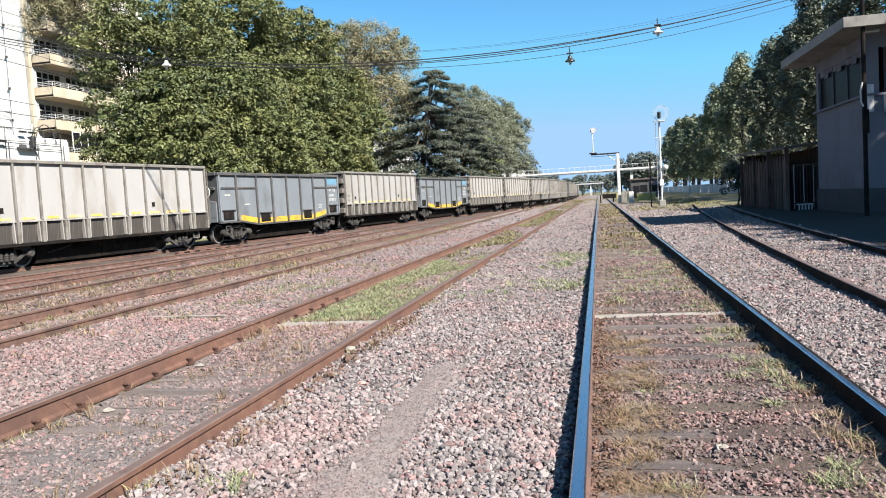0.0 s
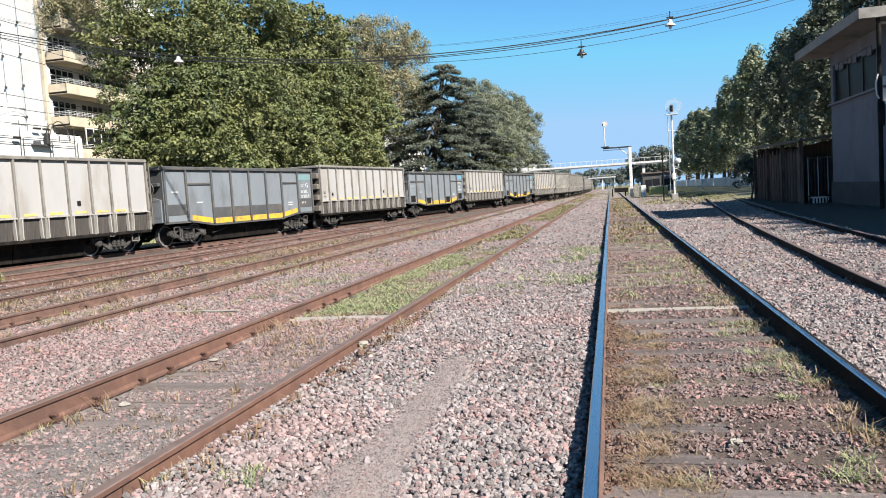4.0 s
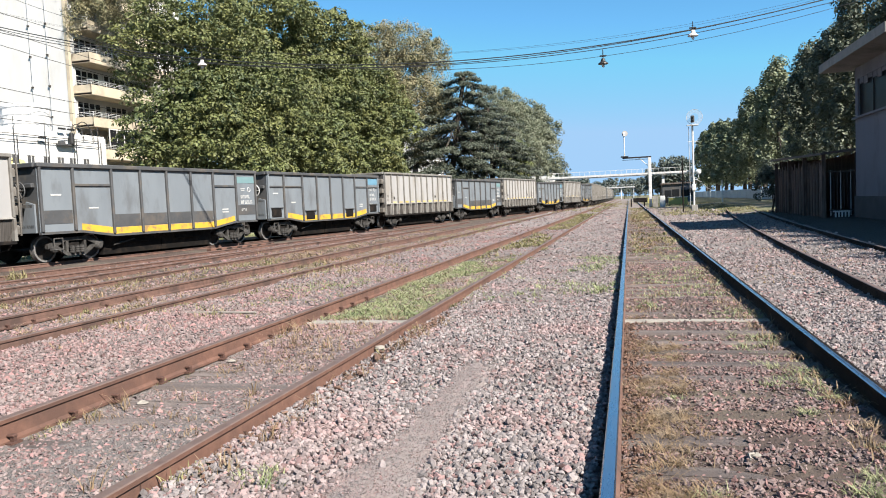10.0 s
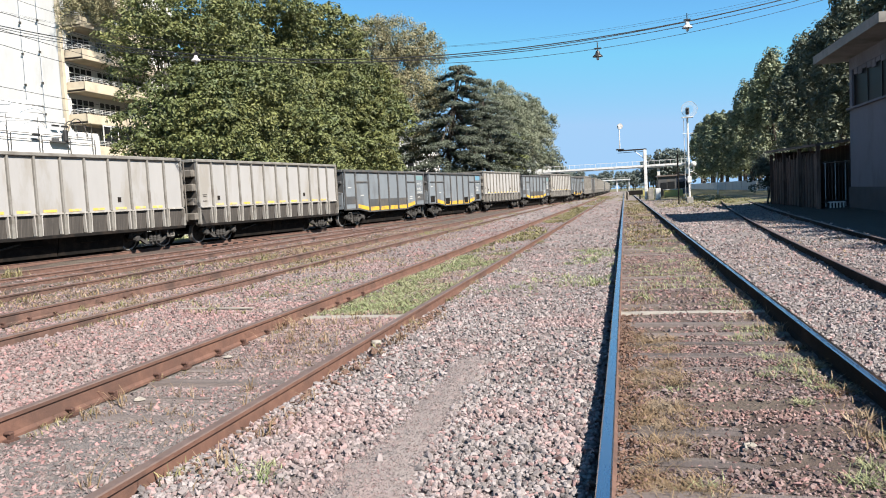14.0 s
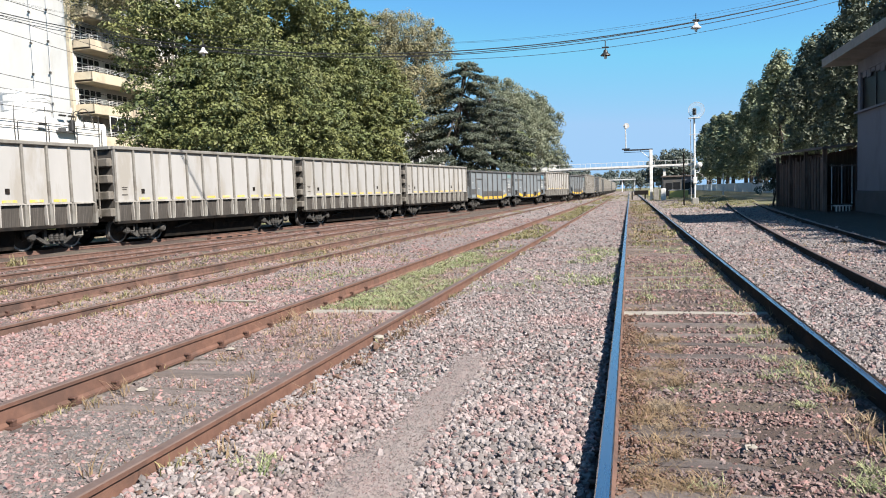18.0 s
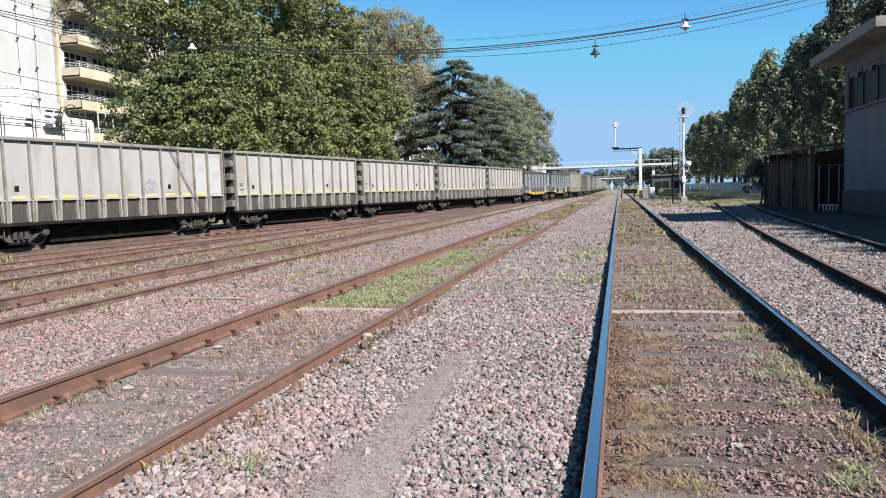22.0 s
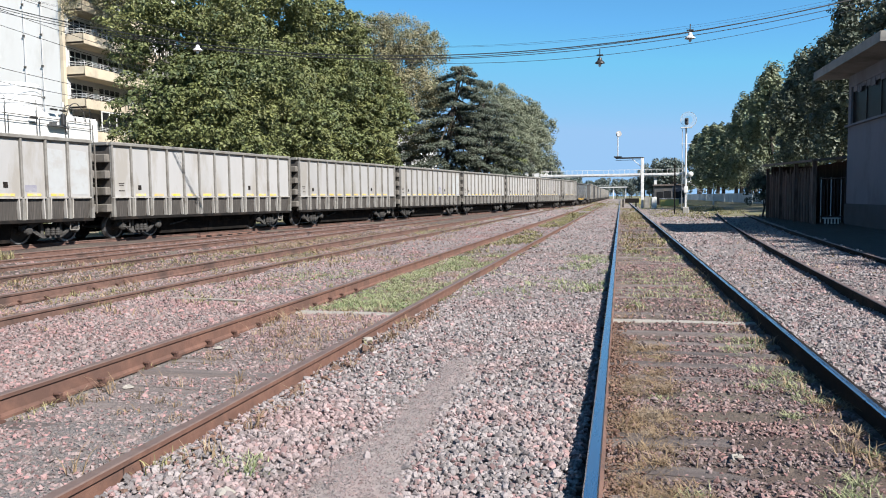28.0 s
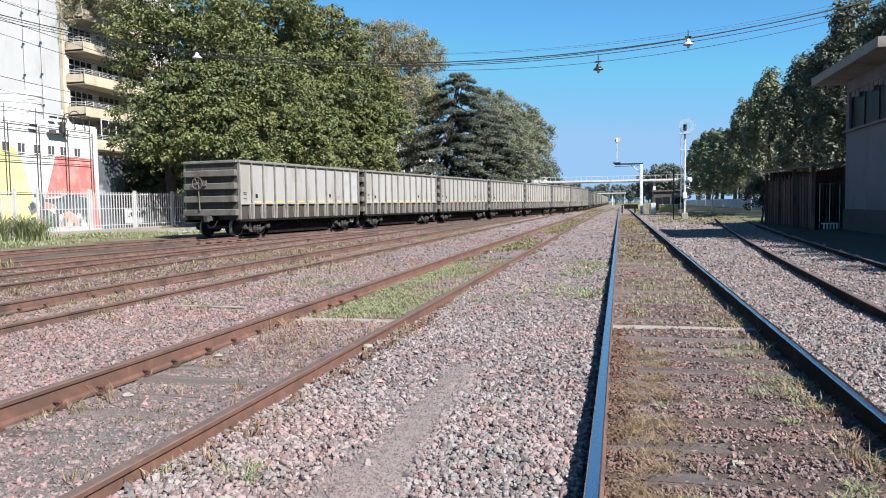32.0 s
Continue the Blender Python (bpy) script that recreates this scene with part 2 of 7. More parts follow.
M["window_dark"] = surf("window_dark", (0.00877, 0.00937, 0.0105), (0.0163, 0.0169, 0.0187), 1, 0.3, 0, spec=0.2)
M["cabin_glass"] = surf("cabin_glass", (0.008, 0.009, 0.011), (0.014, 0.015, 0.018), 1, 0.35, 0, spec=0.05)
M["white_frame"] = surf("white_frame", (0.503, 0.503, 0.489), (0.462, 0.462, 0.447), 3, 0.6, 0.05)
M["mural_red"] = surf("mural_red", (0.478, 0.155, 0.146), (0.439, 0.127, 0.118), 1.5, 0.8, 0.08, c3=(0.491, 0.246, 0.217), scale3=0.8, coords="World")
M["mural_yellow"] = surf("mural_yellow", (0.559, 0.489, 0.182), (0.559, 0.517, 0.252), 1.5, 0.8, 0.08, c3=(0.517, 0.462, 0.252), scale3=0.8, coords="World")
M["mural_lime"] = surf("mural_lime", (0.433, 0.447, 0.182), (0.476, 0.476, 0.266), 1.5, 0.8, 0.08, coords="World")
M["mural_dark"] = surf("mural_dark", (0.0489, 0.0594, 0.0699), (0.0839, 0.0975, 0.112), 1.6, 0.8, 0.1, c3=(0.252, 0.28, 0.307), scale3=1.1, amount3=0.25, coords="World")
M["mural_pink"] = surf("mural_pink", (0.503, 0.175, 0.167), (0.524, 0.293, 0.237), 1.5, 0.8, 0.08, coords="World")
M["fence_metal"] = surf("fence_metal", (0.433, 0.441, 0.447), (0.385, 0.392, 0.398), 4, 0.45, 0.05, metal=0.2)
M["concrete"] = surf("concrete", (0.246, 0.234, 0.213), (0.199, 0.19, 0.175), 1.6, 0.9, 0.25, c3=(0.146, 0.138, 0.126), scale3=0.6, grain=30, coords="World")
M["cabin_wall"] = surf("cabin_wall", (0.148, 0.148, 0.172), (0.133, 0.133, 0.156), 0.9, 0.85, 0.12, c3=(0.111, 0.111, 0.126), scale3=0.6, grain=22, coords="World", stretch=(1, 1, 0.5))
M["cabin_plinth"] = surf("cabin_plinth", (0.0631, 0.0611, 0.0631), (0.0485, 0.0463, 0.0485), 1.2, 0.9, 0.2, grain=25, coords="World")
M["white_paint"] = surf("white_paint", (0.546, 0.546, 0.538), (0.489, 0.489, 0.482), 3, 0.5, 0.05, c3=(0.385, 0.371, 0.35), scale3=2)
M["black_paint"] = surf("black_paint", (0.0117, 0.0117, 0.0123), (0.0205, 0.0199, 0.0193), 3, 0.5, 0.06)
M["disc_glass"] = surf("disc_glass", (0.34, 0.33, 0.32), (0.4, 0.38, 0.36), 3, 0.4, 0.02)
M["shed_wood"] = surf("shed_wood", (0.0436, 0.0282, 0.0228), (0.0671, 0.0443, 0.0356), 3, 0.9, 0.4, c3=(0.101, 0.0738, 0.0604), scale3=1.5, stretch=(4, 4, 0.5), per_object=0.45, coords="World")
M["shed_roof"] = surf("shed_roof", (0.076, 0.0614, 0.0556), (0.111, 0.0903, 0.0819), 2, 0.85, 0.3, coords="World")
M["bark"] = surf("bark", (0.0471, 0.0381, 0.0308), (0.0688, 0.0581, 0.0489), 3, 0.95, 0.8, c3=(0.0326, 0.0272, 0.0218), scale3=1.5, grain=14, stretch=(2, 2, 0.5), coords="World", bump_scale=0.05)
M["bark_pale"] = surf("bark_pale", (0.159, 0.145, 0.126), (0.117, 0.106, 0.0888), 2, 0.95, 0.6, grain=12, stretch=(2, 2, 0.4), coords="World", bump_scale=0.04)
M["leaf_ficus"] = leaf_surf("leaf_ficus", (0.0813, 0.101, 0.0368), (0.123, 0.128, 0.0428), (0.0514, 0.0696, 0.0317), 0.4)
M["leaf_olive"] = leaf_surf("leaf_olive", (0.159, 0.149, 0.0819), (0.207, 0.183, 0.104), (0.12, 0.125, 0.0636), 0.3)
M["leaf_cedar"] = leaf_surf("leaf_cedar", (0.0557, 0.0669, 0.0464), (0.0799, 0.091, 0.065), (0.0335, 0.0436, 0.0315), 0.4)
M["leaf_gum"] = leaf_surf("leaf_gum", (0.123, 0.138, 0.0899), (0.165, 0.175, 0.118), (0.0899, 0.109, 0.0662), 0.3)
M["leaf_poplar"] = leaf_surf("leaf_poplar", (0.139, 0.165, 0.0975), (0.19, 0.204, 0.125), (0.091, 0.116, 0.065), 0.45)
M["leaf_dark"] = leaf_surf("leaf_dark", (0.0688, 0.0817, 0.0568), (0.103, 0.116, 0.0774), (0.043, 0.0559, 0.0404), 0.5)
M["grass"] = leaf_surf("grass", (0.181, 0.206, 0.0977), (0.248, 0.25, 0.14), (0.13, 0.169, 0.0745), 0.4, patch=0.8)
M["grass_olive"] = leaf_surf("grass_olive", (0.158, 0.146, 0.0673), (0.193, 0.167, 0.0819), (0.117, 0.117, 0.0468), 0.4, patch=0.8)
M["grass_dry"] = leaf_surf("grass_dry", (0.205, 0.147, 0.0874), (0.168, 0.113, 0.0639), (0.241, 0.187, 0.128), 0.35, patch=1.2)
M["verge"] = surf("verge", (0.0702, 0.0789, 0.0292), (0.111, 0.105, 0.0497), 1.2, 0.95, 0.6, c3=(0.158, 0.134, 0.0877), scale3=0.22, amount3=0.6, grain=14, coords="World", bump_scale=0.06)
M["clod"] = surf("clod", (0.111, 0.0614, 0.0439), (0.14, 0.0903, 0.0673), 14, 0.95, 0.4, grain=80, island=0.3, coords="World")
M["cable"] = surf("cable", (0.0105, 0.0105, 0.0117), (0.0175, 0.0175, 0.0187), 3, 0.6, 0)
# the haze of distance is put into the far trees' leaf colours
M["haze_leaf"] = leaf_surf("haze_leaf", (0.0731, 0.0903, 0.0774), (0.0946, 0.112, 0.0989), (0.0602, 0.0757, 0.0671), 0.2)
M["hut_yellow"] = surf("hut_yellow", (0.447, 0.392, 0.126), (0.406, 0.35, 0.112), 2, 0.6, 0.05)
M["ring_pane"] = surf("ring_pane", (0.5, 0.48, 0.46), (0.45, 0.44, 0.42), 3, 0.3, 0.0)
M["ring_pane"].node_tree.nodes["Principled BSDF"].inputs["Alpha"].default_value = 0.12


# ---------------------------------------------------------------- mesh helpers
class Shape:
    """Gathers boxes, tubes and plates into one mesh."""

    def __init__(self):
        self.v, self.f = [], []

    def add(self, verts, faces):
        o = len(self.v)
        self.v += [tuple(p) for p in verts]
        self.f += [tuple(i + o for i in q) for q in faces]
        return self

    def box(self, c, s, m=None, chamfer=0.0):
        x, y, z = (k / 2 for k in s)
        if chamfer:
            h = min(chamfer, x * 0.9, y * 0.9, z * 0.9)
            pts = []
            for zz, q in ((-z, h), (-z + h, 0), (z - h, 0), (z, h)):
                ax, ay = x - q, y - q
                k = h if q == 0 else h * 0.5
                pts += [(ax, ay - k, zz), (ax - k, ay, zz), (-ax + k, ay, zz), (-ax, ay - k, zz), (-ax, -ay + k, zz), (-ax + k, -ay, zz), (ax - k, -ay, zz), (ax, -ay + k, zz)]
            fs = [tuple(range(7, -1, -1)), tuple(range(24, 32))]
            for r in range(3):
                fs += [(r * 8 + i, r * 8 + (i + 1) % 8, r * 8 + 8 + (i + 1) % 8, r * 8 + 8 + i) for i in range(8)]
        else:
            pts = [(a, b, d) for d in (-z, z) for a, b in ((-x, -y), (x, -y), (x, y), (-x, y))]
            fs = [(3, 2, 1, 0), (4, 5, 6, 7), (0, 1, 5, 4), (1, 2, 6, 5), (2, 3, 7, 6), (3, 0, 4, 7)]
        mm = Matrix.Translation(c) @ (m or Matrix())
        return self.add([mm @ Vector(p) for p in pts], fs)

    def prism(self, poly, lo, hi, axis="x"):
        """A flat outline given in the two other axes, drawn out along one axis."""
        n = len(poly)
        put = {"x": lambda a, b, k: (k, a, b), "y": lambda a, b, k: (a, k, b), "z": lambda a, b, k: (a, b, k)}[axis]
        vs = [put(a, b, lo) for a, b in poly] + [put(a, b, hi) for a, b in poly]
        fs = [tuple(range(n - 1, -1, -1)), tuple(range(n, 2 * n))] + [(i, (i + 1) % n, n + (i + 1) % n, n + i) for i in range(n)]
        return self.add(vs, fs)

    def tube(self, pts, r, sides=8, taper=None, close=True):
        """A round bar along points; r may change to taper at its end."""
        pts = [Vector(p) for p in pts]
        rings = []
        up = Vector((0, 0, 1))
        for i, p in enumerate(pts):
            d = (pts[min(i + 1, len(pts) - 1)] - pts[max(i - 1, 0)]).normalized()
            a = d.cross(up if abs(d.z) < 0.95 else Vector((1, 0, 0))).normalized()
            b = a.cross(d)
            k = i / max(1, len(pts) - 1)
            rr = r if taper is None else r + (taper - r) * k
            rings.append([p + (a * math.cos(q) + b * math.sin(q)) * rr for q in (2 * math.pi * j / sides for j in range(sides))])
        fs = []
        for i in range(len(rings) - 1):
            fs += [(i * sides + j, i * sides + (j + 1) % sides, (i + 1) * sides + (j + 1) % sides, (i + 1) * sides + j) for j in range(sides)]
        if close:
            fs += [tuple(range(sides - 1, -1, -1)), tuple((len(rings) - 1) * sides + j for j in range(sides))]
        return self.add([p for q in rings for p in q], fs)

    def lathe(self, profile, m, sides=20):
        """A profile of (radius, height) turned round the z axis of m."""
        n = len(profile)
        vs = [m @ Vector((r * math.cos(a), r * math.sin(a), h)) for a in (2 * math.pi * j / sides for j in range(sides)) for r, h in profile]
        fs = [(j * n + i, ((j + 1) % sides) * n + i, ((j + 1) % sides) * n + i + 1, j * n + i + 1) for j in range(sides) for i in range(n - 1)]
        return self.add(vs, fs)

    def ring(self, m, R, r, sides=20, cross=6):
        vs = [m @ Vector(((R + r * math.cos(b)) * math.cos(a), (R + r * math.cos(b)) * math.sin(a), r * math.sin(b)))
              for a in (2 * math.pi * j / sides for j in range(sides)) for b in (2 * math.pi * k / cross for k in range(cross))]
        fs = [(j * cross + k, ((j + 1) % sides) * cross + k, ((j + 1) % sides) * cross + (k + 1) % cross, j * cross + (k + 1) % cross) for j in range(sides) for k in range(cross)]
        return self.add(vs, fs)

    def mesh(self, name, mat, smooth=False):
        me = bpy.data.meshes.new(name)
        me.from_pydata(self.v, [], self.f)
        me.materials.append(mat)
        if smooth:
            me.shade_smooth()
        me.update()
        return me


def bulk(name, verts, faces, mat):
    """A mesh from arrays: all faces with the same number of corners."""
    me = bpy.data.meshes.new(name)
    k = faces.shape[1]
    me.vertices.add(len(verts))
    me.vertices.foreach_set("co", np.ascontiguousarray(verts, dtype=np.float32).ravel())
    me.loops.add(faces.size)
    me.loops.foreach_set("vertex_index", np.ascontiguousarray(faces, dtype=np.int32).ravel())
    me.polygons.add(len(faces))
    me.polygons.foreach_set("loop_start", np.arange(0, faces.size, k, dtype=np.int32))
    me.polygons.foreach_set("use_smooth", np.zeros(len(faces), bool))
    me.update(calc_edges=True)
    me.materials.append(mat)
    return me


def part(name, shape, mat, parent, label="", smooth=False):
    """One mesh under a thing or a part."""
    ob = new(name, shape if isinstance(shape, bpy.types.Mesh) else shape.mesh(name, M[mat], smooth))
    ob.parent = parent
    if label:
        ob["label"] = label
    return ob


def thing(name, label, category, group="", m=None):
    ob = new(name)
    ob.matrix_basis = m or Matrix()
    return tagged(ob, label, category, group)


# ---------------------------------------------------------------- the plan of the tracks
GAUGE = 1.72          # between the middles of the rail heads
TOP = 0.15            # height of the rail heads


def straight(x):
    return lambda y: x


def goods_line(y):
    """The middle of the train's track: it draws near at an even slant, then bends to run alongside."""
    if y < 90:
        return -18.1 + 0.1434 * (y - 30)
    if y < 130:
        k = (y - 90) / 40
        return -9.5 + 0.1434 * 40 * (k - k * k / 2)
    return -6.63


def siding(y):
    k = max(y, 2) - 9
    return 3.9 + 0.055 * k + 0.0005 * k * k


def link_line(y):
    return -15.05 + 0.11 * (y - 15) if y < 40 else -12.3 + 0.11 * (y - 40) * 0.5


TRACKS = {  # name: line, from, to, kind of rail
    "main": (straight(0.73), -6, 420, "rail_bright"),
    "second": (straight(-3.41), -6, 420, "rail_top"),
    "third": (straight(-7.98), -4, 84, "rail_top"),
    "fourth": (straight(-11.9), -2, 52, "rail_top"),
    "link": (link_line, 4, 36, "rail_top"),
    "goods": (goods_line, -70, 420, "rail_top"),
    "siding": (siding, -4, 62, "rail_top"),
}


def rail_mesh(name, line, side, y0, y1, mat_top):
    """A flat-bottomed rail: foot, web and head, swept along the line."""
    foot, web, head, h = 0.048, 0.021, 0.036, 0.15
    half = [(foot, -0.03), (foot, -0.008), (web + 0.008, 0.016), (web, 0.108), (head, 0.117), (head, 0.143), (head - 0.007, h), (0.004, h)]
    prof = half + [(-a, b) for a, b in reversed(half)]
    ys, y = [], y0
    while y < y1:
        ys.append(y)
        y += 1.0 if line(0) != line(60) else (6 if y < 60 else 40)
    ys.append(y1)
    vs, fs, mats, n = [], [], [], len(prof)
    for i, y in enumerate(ys):
        dx = (line(y + 0.5) - line(y - 0.5))
        q = 1 / math.hypot(1, dx)
        for a, b in prof:
            k = side * GAUGE / 2 + a
            vs.append((line(y) + k * q, y - k * q * dx, TOP - h + b))
    for i in range(len(ys) - 1):
        for j in range(n):
            fs.append((i * n + j, i * n + (j + 1) % n, (i + 1) * n + (j + 1) % n, (i + 1) * n + j))
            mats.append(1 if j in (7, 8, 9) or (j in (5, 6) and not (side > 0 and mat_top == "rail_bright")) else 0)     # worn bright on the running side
    me = bpy.data.meshes.new(name)
    me.from_pydata(vs, [], [q[::-1] for q in fs])
    # right main rail and siding: shade on the flank is put into the colour
    me.materials.append(M["rail_shaded" if (mat_top == "rail_bright" and side > 0) or line is siding else "rail_rust" if line(0) == -3.41 else "rail_old"])
    me.materials.append(M[mat_top])
    me.polygons.foreach_set("material_index", mats)
    me.update()
    return me


# ---------------------------------------------------------------- ground
def height(x, y):
    """The lie of the ground: nearly flat, uneven, a little lower between the tracks."""
    h = 0.018 * math.sin(x * 1.7 + 0.6 * math.sin(y * 0.9)) + 0.014 * math.sin(y * 1.3 + x * 0.8)
    if x < -21:
        h += min(0.06, (-21 - x) * 0.03)
    if x > 7:
        h += min(0.2, (x - 7) * 0.06)
    for c in (0.73, -3.41, -7.98):
        k = abs(x - c)
        h += 0.03 - 0.06 * max(0.0, min(1.0, (0.95 - k) / 0.12))
    return h - 0.06


def grid_ground():
    xs = np.concatenate([[-2500, -900, -400, -200, -120, -80, -60], np.arange(-48, -21.6, 1.0), np.arange(-21.6, -14, 0.3), np.arange(-14, 8, 0.12), np.arange(8, 30, 1.0), [35, 45, 60, 90, 150, 300, 800, 2500]])
    ys = np.concatenate([[-2500, -600, -200, -80, -40, -20, -10], np.arange(-6, 1, 1.0), np.arange(1, 18, 0.2), np.arange(18, 70, 1.5), np.arange(70, 200, 8.0), [220, 280, 360, 500, 800, 1500, 3000]])
    v = np.array([(x, y, height(x, y) if abs(x) < 90 and -30 < y < 260 else 0.0) for y in ys for x in xs])
    w = len(xs)
    f = np.array([(j * w + i, j * w + i + 1, (j + 1) * w + i + 1, (j + 1) * w + i) for j in range(len(ys) - 1) for i in range(w - 1)])
    me = bulk("ground", v, f, M["ballast_bed"])
    me.materials.append(M["verge"])
    me.materials.append(M["rust_earth"])
    me.materials.append(M["oily_shade_bed"])
    me.materials.append(M["shaded_earth"])
    cx = v[f].mean(axis=1)
    grass = (cx[:, 0] < -21.5) | (cx[:, 0] > 9.5) | (cx[:, 1] > 420) | ((cx[:, 0] > 2.2) & (cx[:, 1] > 52))
    # strip under the train, darkened in colour for its shade
    oil_shade = np.array([1 if r and -1.7 < a - goods_line(b) < 1.15 and b < 130 else 0 for a, b, r in zip(cx[:, 0], cx[:, 1], (cx[:, 0] < -9.2) & (cx[:, 0] > -21.5) & (cx[:, 1] > -20))], np.int32)
    # ground past the siding takes the earth with shade in its colour
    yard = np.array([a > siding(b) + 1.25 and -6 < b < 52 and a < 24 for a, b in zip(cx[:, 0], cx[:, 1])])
    grass &= ~yard
    rust = ~grass & ((cx[:, 0] < -9.2) | ((np.abs(cx[:, 0] - 0.73) < 0.84) & (cx[:, 1] > -6) & (cx[:, 1] < 60)))
    me.polygons.foreach_set("material_index", grass.astype(np.int32) + 2 * rust.astype(np.int32) + oil_shade + 4 * yard.astype(np.int32))
    me.update()
    return me


ground = tagged(new("ground", grid_ground()), "uneven ballast and verge ground of a railway yard", "ground", kind="structure")


# ---------------------------------------------------------------- the goods train
PITCH, LENGTH, WIDE = 12.19, 11.3, 1.5    # from coupling to coupling; body; half the width


def bogie(parent, y):
    """A two-axle cast bogie: side frames, bolster, springs and wheelsets."""
    b = part("bogie", Shape().box((0, 0, 0.52), (2.4, 0.42, 0.26), chamfer=0.04), "black_iron", parent, "dark cast bolster of a two-axle bogie")
    b.location = (0, y, 0)
    for s in (-1, 1):
        f = Shape()
        x0, x1 = s * 1.2 - 0.07, s * 1.2 + 0.07
        f.prism([(-1.12, 0.46), (-1.12, 0.62), (-0.78, 0.68), (-0.42, 0.80), (0.42, 0.80), (0.78, 0.68), (1.12, 0.62), (1.12, 0.46), (0.72, 0.54), (0.4, 0.69), (-0.4, 0.69), (-0.72, 0.54)], x0, x1)
        f.prism([(-0.86, 0.5), (-0.74, 0.42), (-0.5, 0.26), (-0.36, 0.19), (0.36, 0.19), (0.5, 0.26), (0.74, 0.42), (0.86, 0.5), (0.7, 0.52), (0.46, 0.36), (0.34, 0.3), (-0.34, 0.3), (-0.46, 0.36), (-0.7, 0.52)], x0 + 0.01, x1 - 0.01)
        for q in (-0.36, 0.36):
            f.box(((x0 + x1) / 2, q, 0.49), (0.12, 0.1, 0.42))
        for q in (-1, 1):
            f.lathe([(0.0, 0.12), (0.09, 0.12), (0.13, 0.08), (0.15, 0.0)], Matrix.Translation((s * 1.26, q * 0.9, 0.45)) @ pose(0, 0, 0, 0, 90 * s, 0), 10)
        part("side_frame", f, "bogie_dust", b, "weathered cast side frame")
        sp = Shape()
        for q in (-0.2, 0, 0.2):
            sp.lathe([(0.075, 0), (0.085, 0.04), (0.07, 0.06), (0.085, 0.1), (0.07, 0.13), (0.085, 0.17), (0.07, 0.2), (0.08, 0.24)], Matrix.Translation((s * 1.29, q, 0.28)), 8)
        part("spring", sp, "bogie_dust", b)
    for q in (-0.9, 0.9):
        w = Shape().tube([(-1.2, 0, 0), (1.2, 0, 0)], 0.075, 8)
        for s in (-1, 1):
            m = Matrix.Translation((s * 0.82, 0, 0)) @ pose(0, 0, 0, 0, 90 * s, 0)
            w.lathe([(0.0, 0.05), (0.1, 0.06), (0.14, 0.0), (0.34, 0.0), (0.37, 0.065), (0.43, 0.065), (0.45, -0.05), (0.475, -0.06), (0.475, -0.085), (0.36, -0.085), (0.33, -0.02), (0.0, -0.02)], m, 24)
            for k in range(4):
                a = k * math.pi / 2 + 0.3
                w.box((s * 0.81, 0.24 * math.cos(a), 0.24 * math.sin(a)), (0.02, 0.07, 0.07))
        o = part("wheelset", w, "wheel_steel", b, "worn steel wheelset with bright treads")
        o.location = (0, q, 0.45)
        o.data.materials.append(M["wheel_rim"])
        for p in o.data.polygons:
            c = p.center
            if math.hypot(c.y, c.z) > 0.36 and abs(c.x) > 0.8:
                p.material_index = 1
    return b


def handwheel(parent, x, y, z, mat):
    r = Shape()
    m = Matrix.Translation((x, y, z)) @ pose(0, 0, 0, 90, 0, 0)
    r.ring(m, 0.27, 0.022, 18, 5)
    r.lathe([(0.0, 0.05), (0.06, 0.05), (0.06, -0.05), (0, -0.05)], m, 8)
    for k in range(6):
        a = k * math.pi / 3
        r.tube([(x, y, z), (x + 0.27 * math.cos(a), y, z + 0.27 * math.sin(a))], 0.016, 5)
    return part("handbrake_wheel", r, mat, parent, "spoked hand-brake wheel")


def ladder(parent, x, y, z0, z1, mat, along="x"):
    s = Shape()
    for q in (-0.2, 0.2):
        s.box((x, y + q, (z0 + z1) / 2) if along == "y" else (x + q, y, (z0 + z1) / 2), (0.04, 0.04, z1 - z0))
    n = int((z1 - z0) / 0.33)
    for i in range(n + 1):
        s.box((x, y, z0 + 0.08 + i * (z1 - z0 - 0.16) / n), (0.03, 0.44, 0.03) if along == "y" else (0.44, 0.03, 0.03))
    return part("ladder", s, mat, parent, "steel ladder")


